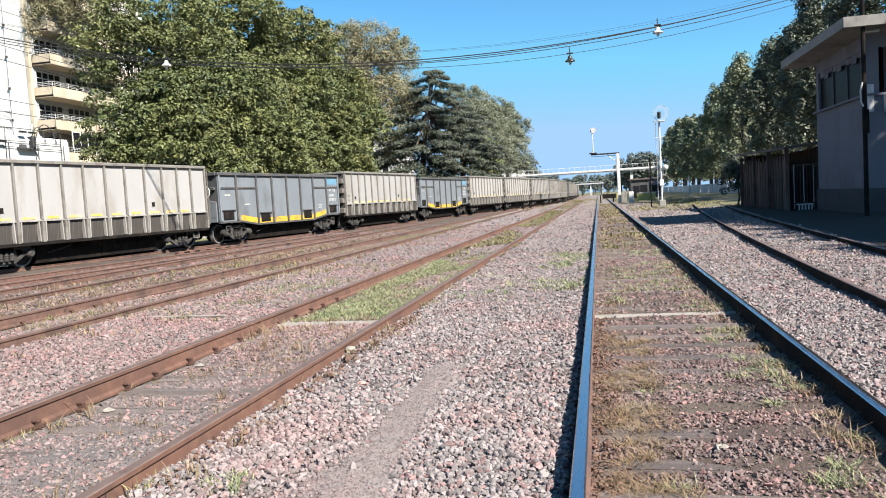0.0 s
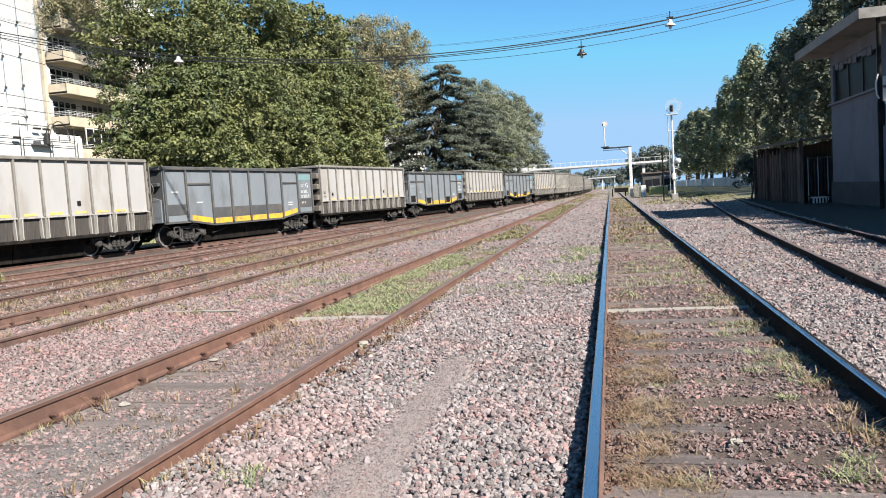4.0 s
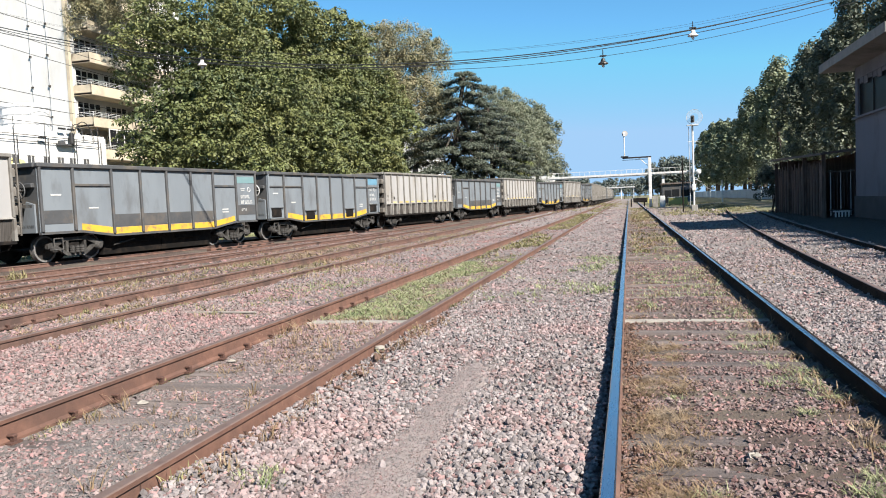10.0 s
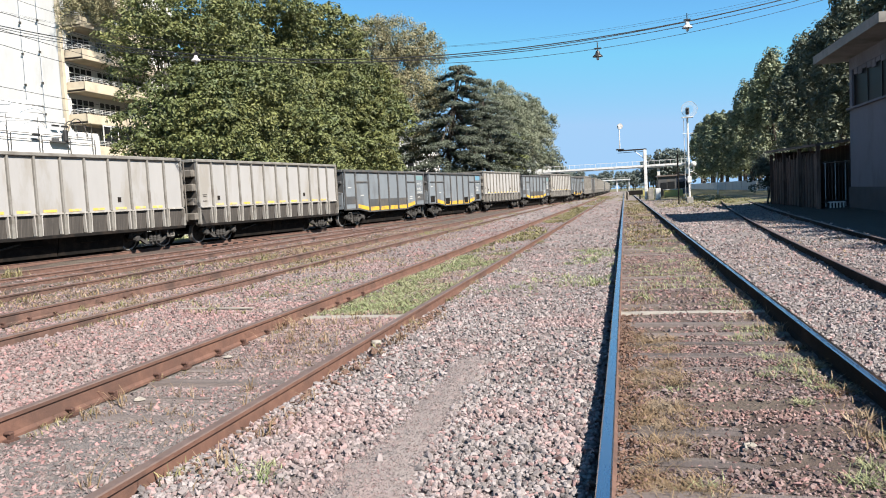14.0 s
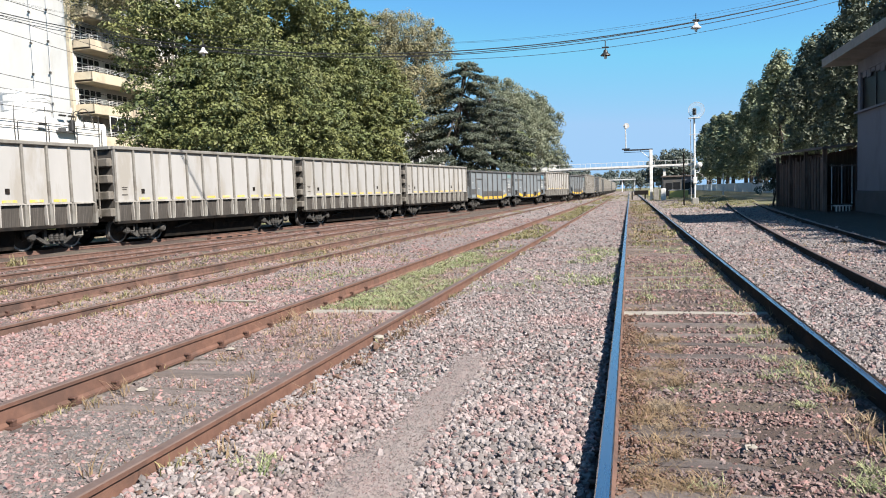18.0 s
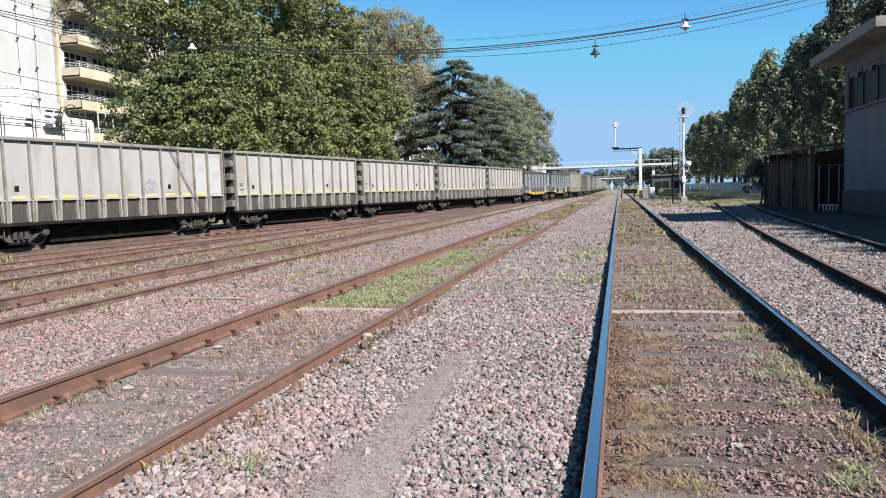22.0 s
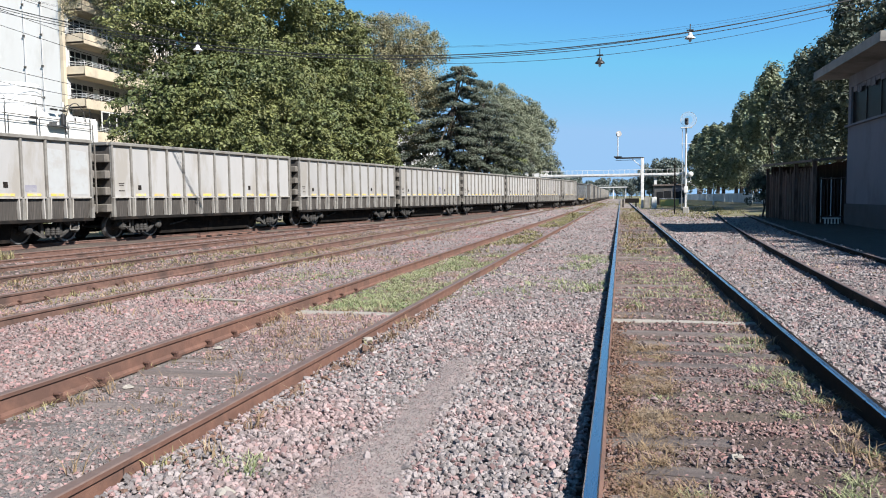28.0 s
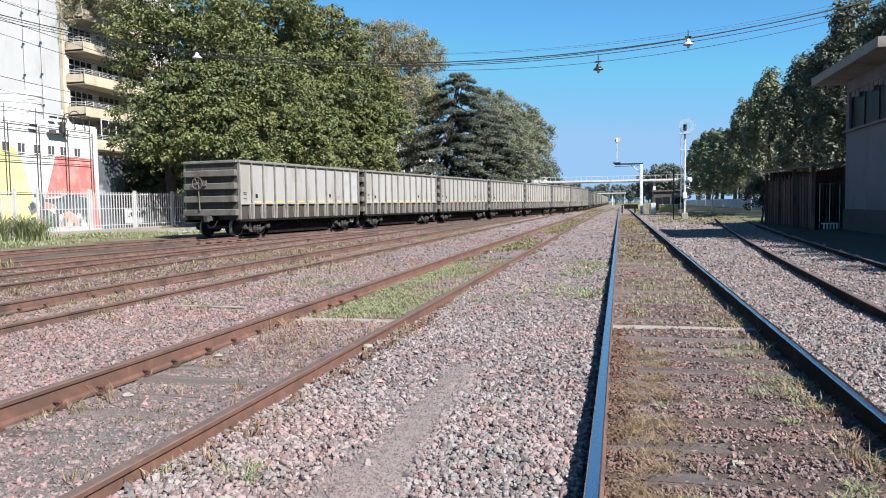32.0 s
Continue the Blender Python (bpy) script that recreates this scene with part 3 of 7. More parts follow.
def underframe(parent, steps="bogie_iron"):
    """Centre sill, brake gear, couplers and hoses below the body."""
    s = Shape().box((0, 0, 0.82), (0.5, LENGTH, 0.3), chamfer=0.03)
    for y in (-2.0, 0, 2.0):
        s.box((0, y, 0.86), (2.5, 0.2, 0.2))
    part("centre_sill", s, "black_iron", parent, "black steel centre sill")
    part("brake_cylinder", Shape().tube([(0.75, -0.9, 0.62), (0.75, 0.15, 0.62)], 0.2, 12), "bogie_iron", parent)
    part("air_tank", Shape().tube([(0.8, 1.0, 0.66), (0.8, 2.2, 0.66)], 0.17, 12), "black_iron", parent)
    part("brake_rod", Shape().tube([(1.2, -2.5, 0.42), (1.2, -1.9, 0.52), (1.2, -1.5, 0.6)], 0.03, 6), "bogie_dust", parent)
    for e in (-1, 1):
        c = Shape().box((0, e * (LENGTH / 2 + 0.18), 0.85), (0.22, 0.5, 0.22), chamfer=0.03)
        c.box((0.02, e * (LENGTH / 2 + 0.44), 0.85), (0.3, 0.16, 0.34), chamfer=0.05)
        part("coupler", c, "bogie_iron", parent, "knuckle coupler")
        h = [(0.35, e * (LENGTH / 2 + 0.1), 0.75), (0.33, e * (LENGTH / 2 + 0.3), 0.5), (0.2, e * (LENGTH / 2 + 0.45), 0.42), (0.08, e * (LENGTH / 2 + 0.49), 0.6)]
        part("brake_hose", Shape().tube(h, 0.03, 6), "black_iron", parent)
    for e in (-1, 1):
        f = Shape()
        for a, b in (((0, 0), (0.34, 0)), ((0, 0), (0, 0.36)), ((0.34, 0), (0.34, 0.36)), ((0, 0.36), (0.34, 0.36))):
            f.tube([(1.38, e * 4.95 + a[0] - 0.17, 0.42 + a[1]), (1.38, e * 4.95 + b[0] - 0.17, 0.42 + b[1])], 0.022, 5)
        part("step", f, steps if e > 0 else "bogie_iron", parent, "bent-bar foot step")


def belly_shade(w):
    """Black chute shapes between the bogies, added to stand in for underbody shade."""
    for y in (-1.42, 1.42):
        s = Shape().prism([(-1.2, 0.98), (1.2, 0.98), (1.0, 0.09), (-1.0, 0.09)], y - 1.4, y + 1.4, "y")
        part("chute", s, "black_iron", w, "black block standing in for underbody shade")
        part("chute_door", Shape().box((1.13, y, 0.62), (0.04, 1.5, 0.3), m=pose(0, 0, 0, 0, -16, 0)), "black_iron", w)


def beige_wagon():
    """High-sided ballast wagon: pale sheets between posts over a dirty skirt with pockets."""
    w = thing("ballast_wagon", "pale beige high-sided ballast wagon with dirt-streaked skirt and yellow dashes", "freight wagon", "goods train")
    h = LENGTH / 2
    zb, zs, zt = 0.70, 1.5, 3.36
    posts = [0, 0.082, 0.163, 0.246, 0.328, 0.41, 0.497, 0.583, 0.673, 0.76, 0.839, 0.914, 1]      # the bays are not quite even

    def bay(i):
        return -h + LENGTH * float(np.interp(i, range(13), posts))
    for s in (-1, 1):
        part("side_sheet", Shape().box((s * (WIDE - 0.05), 0, (zs + zt) / 2), (0.03, LENGTH, zt - zs)), "beige", w, "chalky beige side sheet")
        sk = Shape()
        sk.prism([(s * (WIDE - 0.05), zs), (s * (WIDE - 0.16), zb + 0.06), (s * (WIDE - 0.19), zb + 0.06), (s * (WIDE - 0.08), zs)], -h, h, "y")
        part("skirt", sk, "grime_shade", w, "dark soiled lower skirt")
        rail = Shape().box((s * (WIDE - 0.02), 0, zs), (0.09, LENGTH, 0.055))
        part("waist_rail", rail, "skirt", w)
        part("sill", Shape().box((s * (WIDE - 0.06), 0, zb + 0.05), (0.2, LENGTH, 0.12), chamfer=0.02), "black_iron", w)
        part("top_rail", Shape().box((s * (WIDE - 0.01), 0, zt + 0.04), (0.15, LENGTH + 0.06, 0.13), chamfer=0.025), "beige_post", w, "grey-beige top rail")
        for i in range(13):
            y = min(max(bay(i), -h + 0.035), h - 0.035)
            p = Shape().box((s * (WIDE + 0.0), y, (zs + zt) / 2), (0.10, 0.075, zt - zs - 0.02), chamfer=0.012)
            p.prism([(y - 0.04, zs - 0.02), (y + 0.04, zs - 0.02), (y + 0.06, zb + 0.1), (y - 0.06, zb + 0.1)], s * (WIDE - 0.07), s * (WIDE + 0.05))
            part("post", p, "beige_post", w)
            if 0 < i < 12:
                for q in (-1, 1):
                    g = Shape().prism([(y + q * 0.115, zs - 0.03), (y + q * 0.16, zs - 0.03), (y + q * 0.135, zb + 0.12), (y + q * 0.10, zb + 0.12)][::q], s * (WIDE - 0.1), s * (WIDE + 0.02))
                    part("gusset", g, "skirt", w)
        for i in range(1, 11):
            y = bay(i + 0.5)
            part("reflector", Shape().box((s * (WIDE - 0.031), y, zs + 0.09), (0.012, 0.5, 0.085)), "yellow_dash", w, "faded yellow dash")
        for i, z in ((1, 1.86), (8, 1.9)):
            part("plate", Shape().box((s * (WIDE - 0.028), bay(i + 0.45), z), (0.02, 0.15, 0.17)), "black_iron", w)
        for z, k in ((2.0, 0.26), (1.93, 0.2), (1.74, 0.26)):
            part("lettering", Shape().box((s * (WIDE - 0.03), bay(0.5), z), (0.012, k, 0.035)), "grime_shade", w)
    for e in (-1, 1):
        # the shade between the ribs is put into the sheet's dark colour
        part("end_sheet", Shape().prism([(e * (h - 0.14), zb + 0.1), (e * h, zb + 0.5), (e * h, zt), (e * (h - 0.04), zt), (e * (h - 0.04), zb + 0.55), (e * (h - 0.2), zb + 0.1)], -WIDE + 0.06, WIDE - 0.06), "grime_shade", w, "end sheet with rib shade in its dark colour")
        for k, z in enumerate((1.12, 1.72, 2.3, 2.88)):
            part("end_rib", Shape().box((0, e * (h + 0.09), z), (2.84 if k else 2.92, 0.24, 0.3), chamfer=0.03), "end_grey", w, "broad pressed end rib")
        part("end_rail", Shape().box((0, e * (h + 0.02), zt + 0.04), (2 * WIDE - 0.15, 0.15, 0.13), chamfer=0.02), "beige_post", w)
    part("floor_pan", Shape().box((0, 0, 0.95), (2 * WIDE - 0.42, LENGTH - 0.4, 0.08)), "grime_shade", w)
    belly_shade(w)
    underframe(w, "beige_post")
    ladder(w, WIDE - 0.28, h + 0.24, 0.95, 3.35, "end_grey")
    handwheel(w, -0.55, -h - 0.3, 2.45, "end_grey")
    b = Shape().tube([(-0.55, -h - 0.24, 2.45), (-0.5, -h - 0.24, 1.2)], 0.03, 6)
    b.box((-0.25, -h - 0.22, 2.45), (0.28, 0.12, 0.24))
    part("brake_gear", b, "end_grey", w)
    for y in (-4.15, 4.15):
        bogie(w, y)
    return w


def grey_wagon(kind):
    """High-sided grey wagon with posts, banded end panels, a yellow belly stripe and pockets or a dark band."""
    lab = "grey high-sided wagon with yellow belly stripe and dark hatches" if kind == 1 else "grey high-sided wagon with dark lower band and dulled yellow sill"
    w = thing("gondola_wagon", lab, "freight wagon", "goods train")
    h = LENGTH / 2
    zt = 3.12
    ys = [-h, -h + 1.32, -h + 2.95, -h + 4.3, -h + 5.65, -h + 7.0, -h + 8.35, -h + 9.85, h]
    belly = [(-h, 1.0), (-h + 1.6, 1.0), (-h + 3.0, 0.8), (h - 3.0, 0.8), (h - 1.6, 1.0), (h, 1.0)]

    def low(y):
        return float(np.interp(y, [p[0] for p in belly], [p[1] for p in belly]))
    for s in (-1, 1):
        x = s * (WIDE - 0.05)
        part("side_sheet", Shape().prism(belly + [(h, zt), (-h, zt)], x - 0.015, x + 0.015), "grey", w, "smooth grey side sheet")
        part("top_rail", Shape().box((s * (WIDE - 0.01), 0, zt + 0.03), (0.15, LENGTH + 0.06, 0.15), chamfer=0.025), "grey_dark", w, "dark grey top rail")
        st = Shape().prism([(y, z + 0.015) for y, z in belly[1:5]] + [(y, z + (0.27 if kind == 1 else 0.24)) for y, z in reversed(belly[1:5])], x + s * 0.016, x + s * 0.024)
        part("stripe", st, "yellow", w, "scuffed yellow sill stripe")
        sill = Shape().prism([(y, z - 0.07) for y, z in belly] + [(y, z + 0.012) for y, z in reversed(belly)], s * (WIDE - 0.12), s * (WIDE + 0.0))
        part("sill", sill, "grey_dark", w)
        for i, y in enumerate(ys):
            y = min(max(y, -h + 0.06), h - 0.06)
            part("post", Shape().box((s * (WIDE + 0.0), y, (low(y) + zt) / 2), (0.11, 0.095, zt - low(y) - 0.02), chamfer=0.02), "grey_dark" if 0 < i < 8 or kind == 2 else "grey", w)
        bands = (0, 1, 6, 7) if kind == 1 else (1, 6)
        for i in bands:
            a, b = ys[i] + 0.07, ys[i + 1] - 0.07
            part("band", Shape().box((s * (WIDE - 0.015), (a + b) / 2, 2.52), (0.06, b - a, 0.09), chamfer=0.015), "grey_dark", w)
        if kind == 1:
            for i in (0, 2, 5, 7):
                y = (ys[i] + ys[i + 1]) / 2
                k = low(y) + 0.28
                hatch = part("hatch", Shape().box((s * (WIDE - 0.02), y, k), (0.05, 0.78, 0.42), chamfer=0.02), "black_iron", w, "black flap hatch")
                part("hinge", Shape().tube([(s * (WIDE + 0.02), y - 0.52, k + 0.23), (s * (WIDE + 0.02), y + 0.52, k + 0.23)], 0.025, 6), "grey_dark", hatch)
        else:
            for i in (0, 2, 3, 4, 5, 7):
                a, b = ys[i] + 0.07, ys[i + 1] - 0.07
                part("dark_band", Shape().box((s * (WIDE - 0.031), (a + b) / 2, low((a + b) / 2) + 0.48), (0.012, b - a, 0.44)), "grey_dark", w, "dark painted lower band")
        a, b = ys[7] + 0.1, ys[8] - 0.1
        part("logo_patch", Shape().box((s * (WIDE - 0.031), (a + b) / 2, 2.84 if kind == 1 else 2.8), (0.012, b - a, 0.34 if kind == 1 else 0.28)), "blue_mark" if kind == 1 else "teal_mark", w, "plain blue mark")
        d = Shape()
        for z, n, hh in ((2.06, 5, 0.15), (1.82, 6, 0.16), (1.5, 3, 0.1)):
            for q in range(n):
                y = (a + b) / 2 + (q - 2.6) * 0.135
                d.box((s * (WIDE - 0.03), y, z), (0.012, 0.03, hh)).box((s * (WIDE - 0.03), y + 0.04, z + (hh / 2 - 0.012) * (1 if q % 2 else -1)), (0.012, 0.05, 0.025))
                if q % 3 != 1:
                    d.box((s * (WIDE - 0.03), y + 0.07, z), (0.012, 0.022, hh * 0.9))
        d.ring(Matrix.Translation((s * (WIDE - 0.03), (a + b) / 2 + 0.22, 2.37)) @ pose(0, 0, 0, 0, 90, 0), 0.1, 0.016, 14, 4)
        d.box((s * (WIDE - 0.03), (a + b) / 2 - 0.22, 2.41), (0.012, 0.3, 0.035)).box((s * (WIDE - 0.03), (a + b) / 2 - 0.22, 2.33), (0.012, 0.22, 0.03))
        part("lettering", d, "white_mark", w, "white unreadable number bars")
        e2 = Shape()
        for i, z in ((1, 1.75), (6, 1.42), (6, 1.54), (0, 2.2)):
            e2.box((s * (WIDE - 0.03), (ys[i] + ys[i + 1]) / 2, z), (0.012, 0.4, 0.05))
        part("small_marks", e2, "white_mark", w, "small white stencil bars")
    for e in (-1, 1):
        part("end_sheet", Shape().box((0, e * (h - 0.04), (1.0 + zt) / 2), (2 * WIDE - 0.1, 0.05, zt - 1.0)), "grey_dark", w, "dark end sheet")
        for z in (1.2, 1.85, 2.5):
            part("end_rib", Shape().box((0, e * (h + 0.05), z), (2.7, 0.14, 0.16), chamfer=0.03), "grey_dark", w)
        part("end_rail", Shape().box((0, e * (h + 0.02), zt + 0.03), (2 * WIDE - 0.15, 0.15, 0.15), chamfer=0.02), "grey_dark", w)
    part("floor_pan", Shape().box((0, 0, 1.05), (2 * WIDE - 0.3, LENGTH - 0.4, 0.08)), "grime_shade", w)
    belly_shade(w)
    underframe(w)
    handwheel(w, 0.95, -h - 0.26, 2.35, "white_frame" if kind == 1 else "grey_dark")
    part("brake_gear", Shape().tube([(0.95, -h - 0.2, 2.35), (0.9, -h - 0.2, 1.2)], 0.03, 6), "grey_dark", w)
    pl = Shape().prism([(0.75, 1.0), (1.4, 1.0), (1.4, 1.9), (1.05, 2.0)], -h - 0.12, -h - 0.06, "y")
    part("brake_shield", pl, "grey", w)
    ladder(w, WIDE - 0.35, h + 0.16, 1.0, 2.95, "grey_dark")
    for y in (-4.15, 4.15):
        bogie(w, y)
    return w


# the train from its last wagon forward
ORDER = "bbbbbbbb" "21b2b1b1bbb" "bb1bbbb1b"
PROTO = {"b": beige_wagon(), "1": grey_wagon(1), "2": grey_wagon(2)}
TRAIN = []
_used = set()
for _k in ORDER:
    TRAIN.append(PROTO[_k] if _k not in _used else copy_thing(PROTO[_k], Matrix()))
    _used.add(_k)


def side_mark(w, name, poly, mat, label):
    """A flat painted mark on the side that faces the yard: bays from the rear end, heights in metres."""
    h = [(-LENGTH / 2 + LENGTH * b / 12, z) for b, z in poly]
    part(name, Shape().prism(h, WIDE - 0.036, WIDE - 0.0315), mat, w, label)


for _i in (0, 3):
    for _b in (10.1, 11.1):
        side_mark(TRAIN[_i], "clean_patch", [(_b, 1.62), (_b + 0.75, 1.6), (_b + 0.78, 2.5), (_b + 0.7, 3.05), (_b + 0.04, 3.1)], "clean_paint", "freshly cleaned pale patch")
side_mark(TRAIN[3], "scrawl", [(7.1, 1.62), (7.15, 2.0), (7.4, 2.2), (7.75, 2.08), (7.85, 1.85), (7.85, 1.6)], "scrawl", "faded purplish scrawl")
side_mark(TRAIN[3], "scrawl", [(8.15, 1.6), (8.15, 1.95), (8.5, 1.75), (8.85, 1.62)], "scrawl", "faded purplish scrawl")
side_mark(TRAIN[0], "scrawl", [(9.25, 1.68), (9.25, 1.9), (9.7, 1.9), (9.7, 1.68)], "scrawl", "faded painted panel")

# how far the last coupling has come along the track, in metres from the point abreast of y = 30
RUN = [(0, -158.07), (4, -137.97), (8, -117.98), (12, -98.08), (16, -78.27), (20, -58.55), (24, -38.90), (28, -19.33), (32, 0.18)]


def goods_table():
    ys = np.arange(-260.0, 520.0, 0.5)
    xs = np.array([goods_line(y) for y in ys])
    d = np.concatenate([[0], np.cumsum(np.hypot(np.diff(xs), np.diff(ys)))])
    return xs, ys, d - np.interp(30.0, ys, d)


GX, GY, GD = goods_table()


def on_goods(d):
    return Vector((float(np.interp(d, GD, GX)), float(np.interp(d, GD, GY)), TOP))


def wagon_pose(back):
    """The pose of a wagon whose rear coupling is so far along the track."""
    a, b = on_goods(back + PITCH / 2 - 4.15), on_goods(back + PITCH / 2 + 4.15)
    c = (a + b) / 2
    return pose(c.x, c.y, c.z, 0, 0, math.degrees(math.atan2(-(b.x - a.x), b.y - a.y)))


# ---------------------------------------------------------------- trees


def leaves(name, centres, radii, per, size, mat, flat=0.0, droop=0.0, seed=1, squash=0.8, dome=False):
    """A crown of many small leaves in clumps: each leaf a folded diamond, turned out from its clump."""
    g = np.random.default_rng(seed)
    c = np.repeat(np.asarray(centres, float), per, axis=0)
    r = np.repeat(np.asarray(radii, float), per)
    d = g.normal(size=(len(c), 3))
    d /= np.linalg.norm(d, axis=1)[:, None]
    if dome:     # rosettes: leaves over the top of each clump, open below
        d[:, 2] = np.where(d[:, 2] < -0.3, -d[:, 2], d[:, 2])
    k = g.uniform(0.3, 1.0, len(c)) ** 0.3
    p = c + d * (r * k)[:, None] * np.array([1, 1, squash])
    p[:, 2] -= droop * r * g.uniform(0, 1, len(c))
    nrm = d * 1.2 + g.normal(size=d.shape) * 0.3 + np.array([0.1, -0.1, 0.35 + flat])
    nrm /= np.linalg.norm(nrm, axis=1)[:, None]
    a = np.cross(nrm, g.normal(size=d.shape))
    a /= np.linalg.norm(a, axis=1)[:, None]
    b = np.cross(nrm, a)
    s = size * g.uniform(0.6, 1.35, len(c))[:, None]
    v = np.stack([p - a * s, p - b * s * 0.55 + nrm * s * 0.12, p + a * s, p + b * s * 0.55 + nrm * s * 0.12], axis=1).reshape(-1, 3)
    f = np.arange(len(v)).reshape(-1, 4)
    return bulk(name, v, f, M[mat])


def blob_clumps(blobs, n, r0, r1, seed, inner=0.35):
    """Clump centres spread over the skins of big soft lobes, with uneven radii and gaps."""
    g = np.random.default_rng(seed)
    vol = np.array([b[3] * b[4] for b in blobs], float)
    pick = g.choice(len(blobs), n, p=vol / vol.sum())
    B = np.array(blobs, float)[pick]
    d = g.normal(size=(n, 3))
    d[:, 2] = np.where(d[:, 2] < -0.5, -d[:, 2], d[:, 2])
    d /= np.linalg.norm(d, axis=1)[:, None]
    k = np.where(g.uniform(size=n) < inner, g.uniform(0.35, 0.85, n), g.uniform(0.86, 1.06, n))
    c = B[:, :3] + d * k[:, None] * np.stack([B[:, 3], B[:, 3], B[:, 4]], axis=1)
    return c, g.uniform(r0, r1, n)


def boughs(lobes, m, seed, sub=(1.15, 2.0), room=3.9):
    """Small clump centres over the upper skins of rounded boughs, which are spread evenly over big lobes."""
    g = np.random.default_rng(seed)
    lobes = [(x, y, z, max(0.8, a - 0.9), max(0.6, b - 0.6)) for x, y, z, a, b in lobes]
    c = []
    for k, (x, y, z, a, b) in enumerate(lobes):
        n = int(12.57 * a * b / room)
        for i in range(n):
            h = 1 - 1.6 * (i + 0.5) / n + g.uniform(-0.06, 0.06)
            q, w = i * 2.39996 + g.uniform(-0.3, 0.3), math.sqrt(max(0.0, 1 - h * h))
            p = np.array([x + a * w * math.cos(q), y + a * w * math.sin(q), z + b * h]) + g.normal(0, 0.25, 3)
            if all(j == k or ((p[0] - u) ** 2 + (p[1] - v) ** 2) / e ** 2 + ((p[2] - t) / f) ** 2 > 0.72 for j, (u, v, t, e, f) in enumerate(lobes)):
                c.append(p)
    c = np.array(c)
    C, rr = np.repeat(c, m, axis=0), np.repeat(g.uniform(sub[0], sub[1], len(c)), m)
    d = g.normal(size=C.shape)
    d /= np.linalg.norm(d, axis=1)[:, None]
    d[:, 2] = np.where(d[:, 2] < -0.35, -d[:, 2], d[:, 2])
    return c, C + d * (rr * g.uniform(0.86, 1.04, len(C)))[:, None] * np.array([1, 1, 0.75]), g.uniform(0.34, 0.58, len(C))


def fig_tree(base, lobes, trunk_top, r, m, seed, size=0.13, per=20):
    t = thing("fig_tree", "broad dense evergreen tree with glossy sunlit leaves", "tree", "row of evergreen trees", Matrix.Translation(base))
    c, cl, cr = boughs(lobes, m, seed)
    part("trunk", trunk((0, 0, 0), (0, 0, trunk_top), r, [tuple(q * np.array([0.7, 0.7, 1.0])) for q in c[:: max(1, len(c) // 9)]], seed), "bark", t, smooth=True)
    part("crown", leaves("crown", cl, cr, per, size, "leaf_ficus", 0.0, 0.0, seed, 0.8, True), "leaf_ficus", t)
    core = blob_clumps([(x, y, z, a * 0.55, b * 0.55) for x, y, z, a, b in lobes], 150, 0.7, 1.3, seed + 50)
    part("inner_foliage", leaves("inner_foliage", core[0], core[1], 26, 0.2, "leaf_ficus", seed=seed), "leaf_ficus", t, "shaded inner foliage")
    return t


def cedar_tree(base, top, wide, n, seed, lean=0.0):
    """Level boughs round a stem, each a flat fan of needle sprays that dips at its tip."""
    g = random.Random(seed)
    t = thing("cedar_tree", "dark blue-green cedar with level layered boughs", "tree", "", Matrix.Translation(base))
    cs, ends = [], []
    for k in range(n):
        f = (k + g.uniform(0.1, 0.9)) / n
        z = 2.4 + (top - 2.6) * f
        reach = (wide * (1 - f) ** 0.52 + 0.7) * g.uniform(0.66, 1.08)
        a = k * 2.4 + g.uniform(-0.4, 0.4)
        steps = int(4 + reach * 1.7)
        for j in range(steps):
            q = 0.12 + 0.88 * (j + 1) / steps
            for h in range(1 + int(3.2 * q)):
                b = a + g.uniform(-1, 1) * 0.36 * q
                cs.append((reach * q * math.cos(b) + lean * f, reach * q * math.sin(b), z + reach * (0.14 * q - 0.26 * q * q) + g.uniform(-0.12, 0.12)))
        if k % 3 == 0:
            ends.append((reach * 0.8 * math.cos(a) + lean * f, reach * 0.8 * math.sin(a), z - 0.04 * reach))
    part("trunk", trunk((0, 0, 0), (lean, 0, top - 0.6), 0.5, ends, seed), "bark", t, smooth=True)
    me = leaves("crown", cs, [g.uniform(0.42, 0.85) for _ in cs], 30, 0.15, "leaf_cedar", 0.7, 0.5, seed, 0.34)
    part("crown", me, "leaf_cedar", t)
    return t


def trunk(base, top, r, limbs, seed=1):
    """A tapered trunk with limbs that reach into the crown."""
    g = random.Random(seed)
    s = Shape()
    b, t = Vector(base), Vector(top)
    mid = [b + (t - b) * k + Vector((g.uniform(-.15, .15), g.uniform(-.15, .15), 0)) * (k * (1 - k) * 4) for k in (0, 0.1, 0.3, 0.55, 0.8, 1)]
    s.tube([mid[0] - Vector((0, 0, 0.3)), *mid], r * 1.25, 10, r * 0.45)
    for q in limbs:
        q = Vector(q)
        st = b + (t - b) * g.uniform(0.35, 0.85)
        m1 = st + (q - st) * 0.5 + Vector((0, 0, -0.08 * (q - st).length))
        s.tube([st, m1, q], r * 0.32, 7, r * 0.06)
    return s


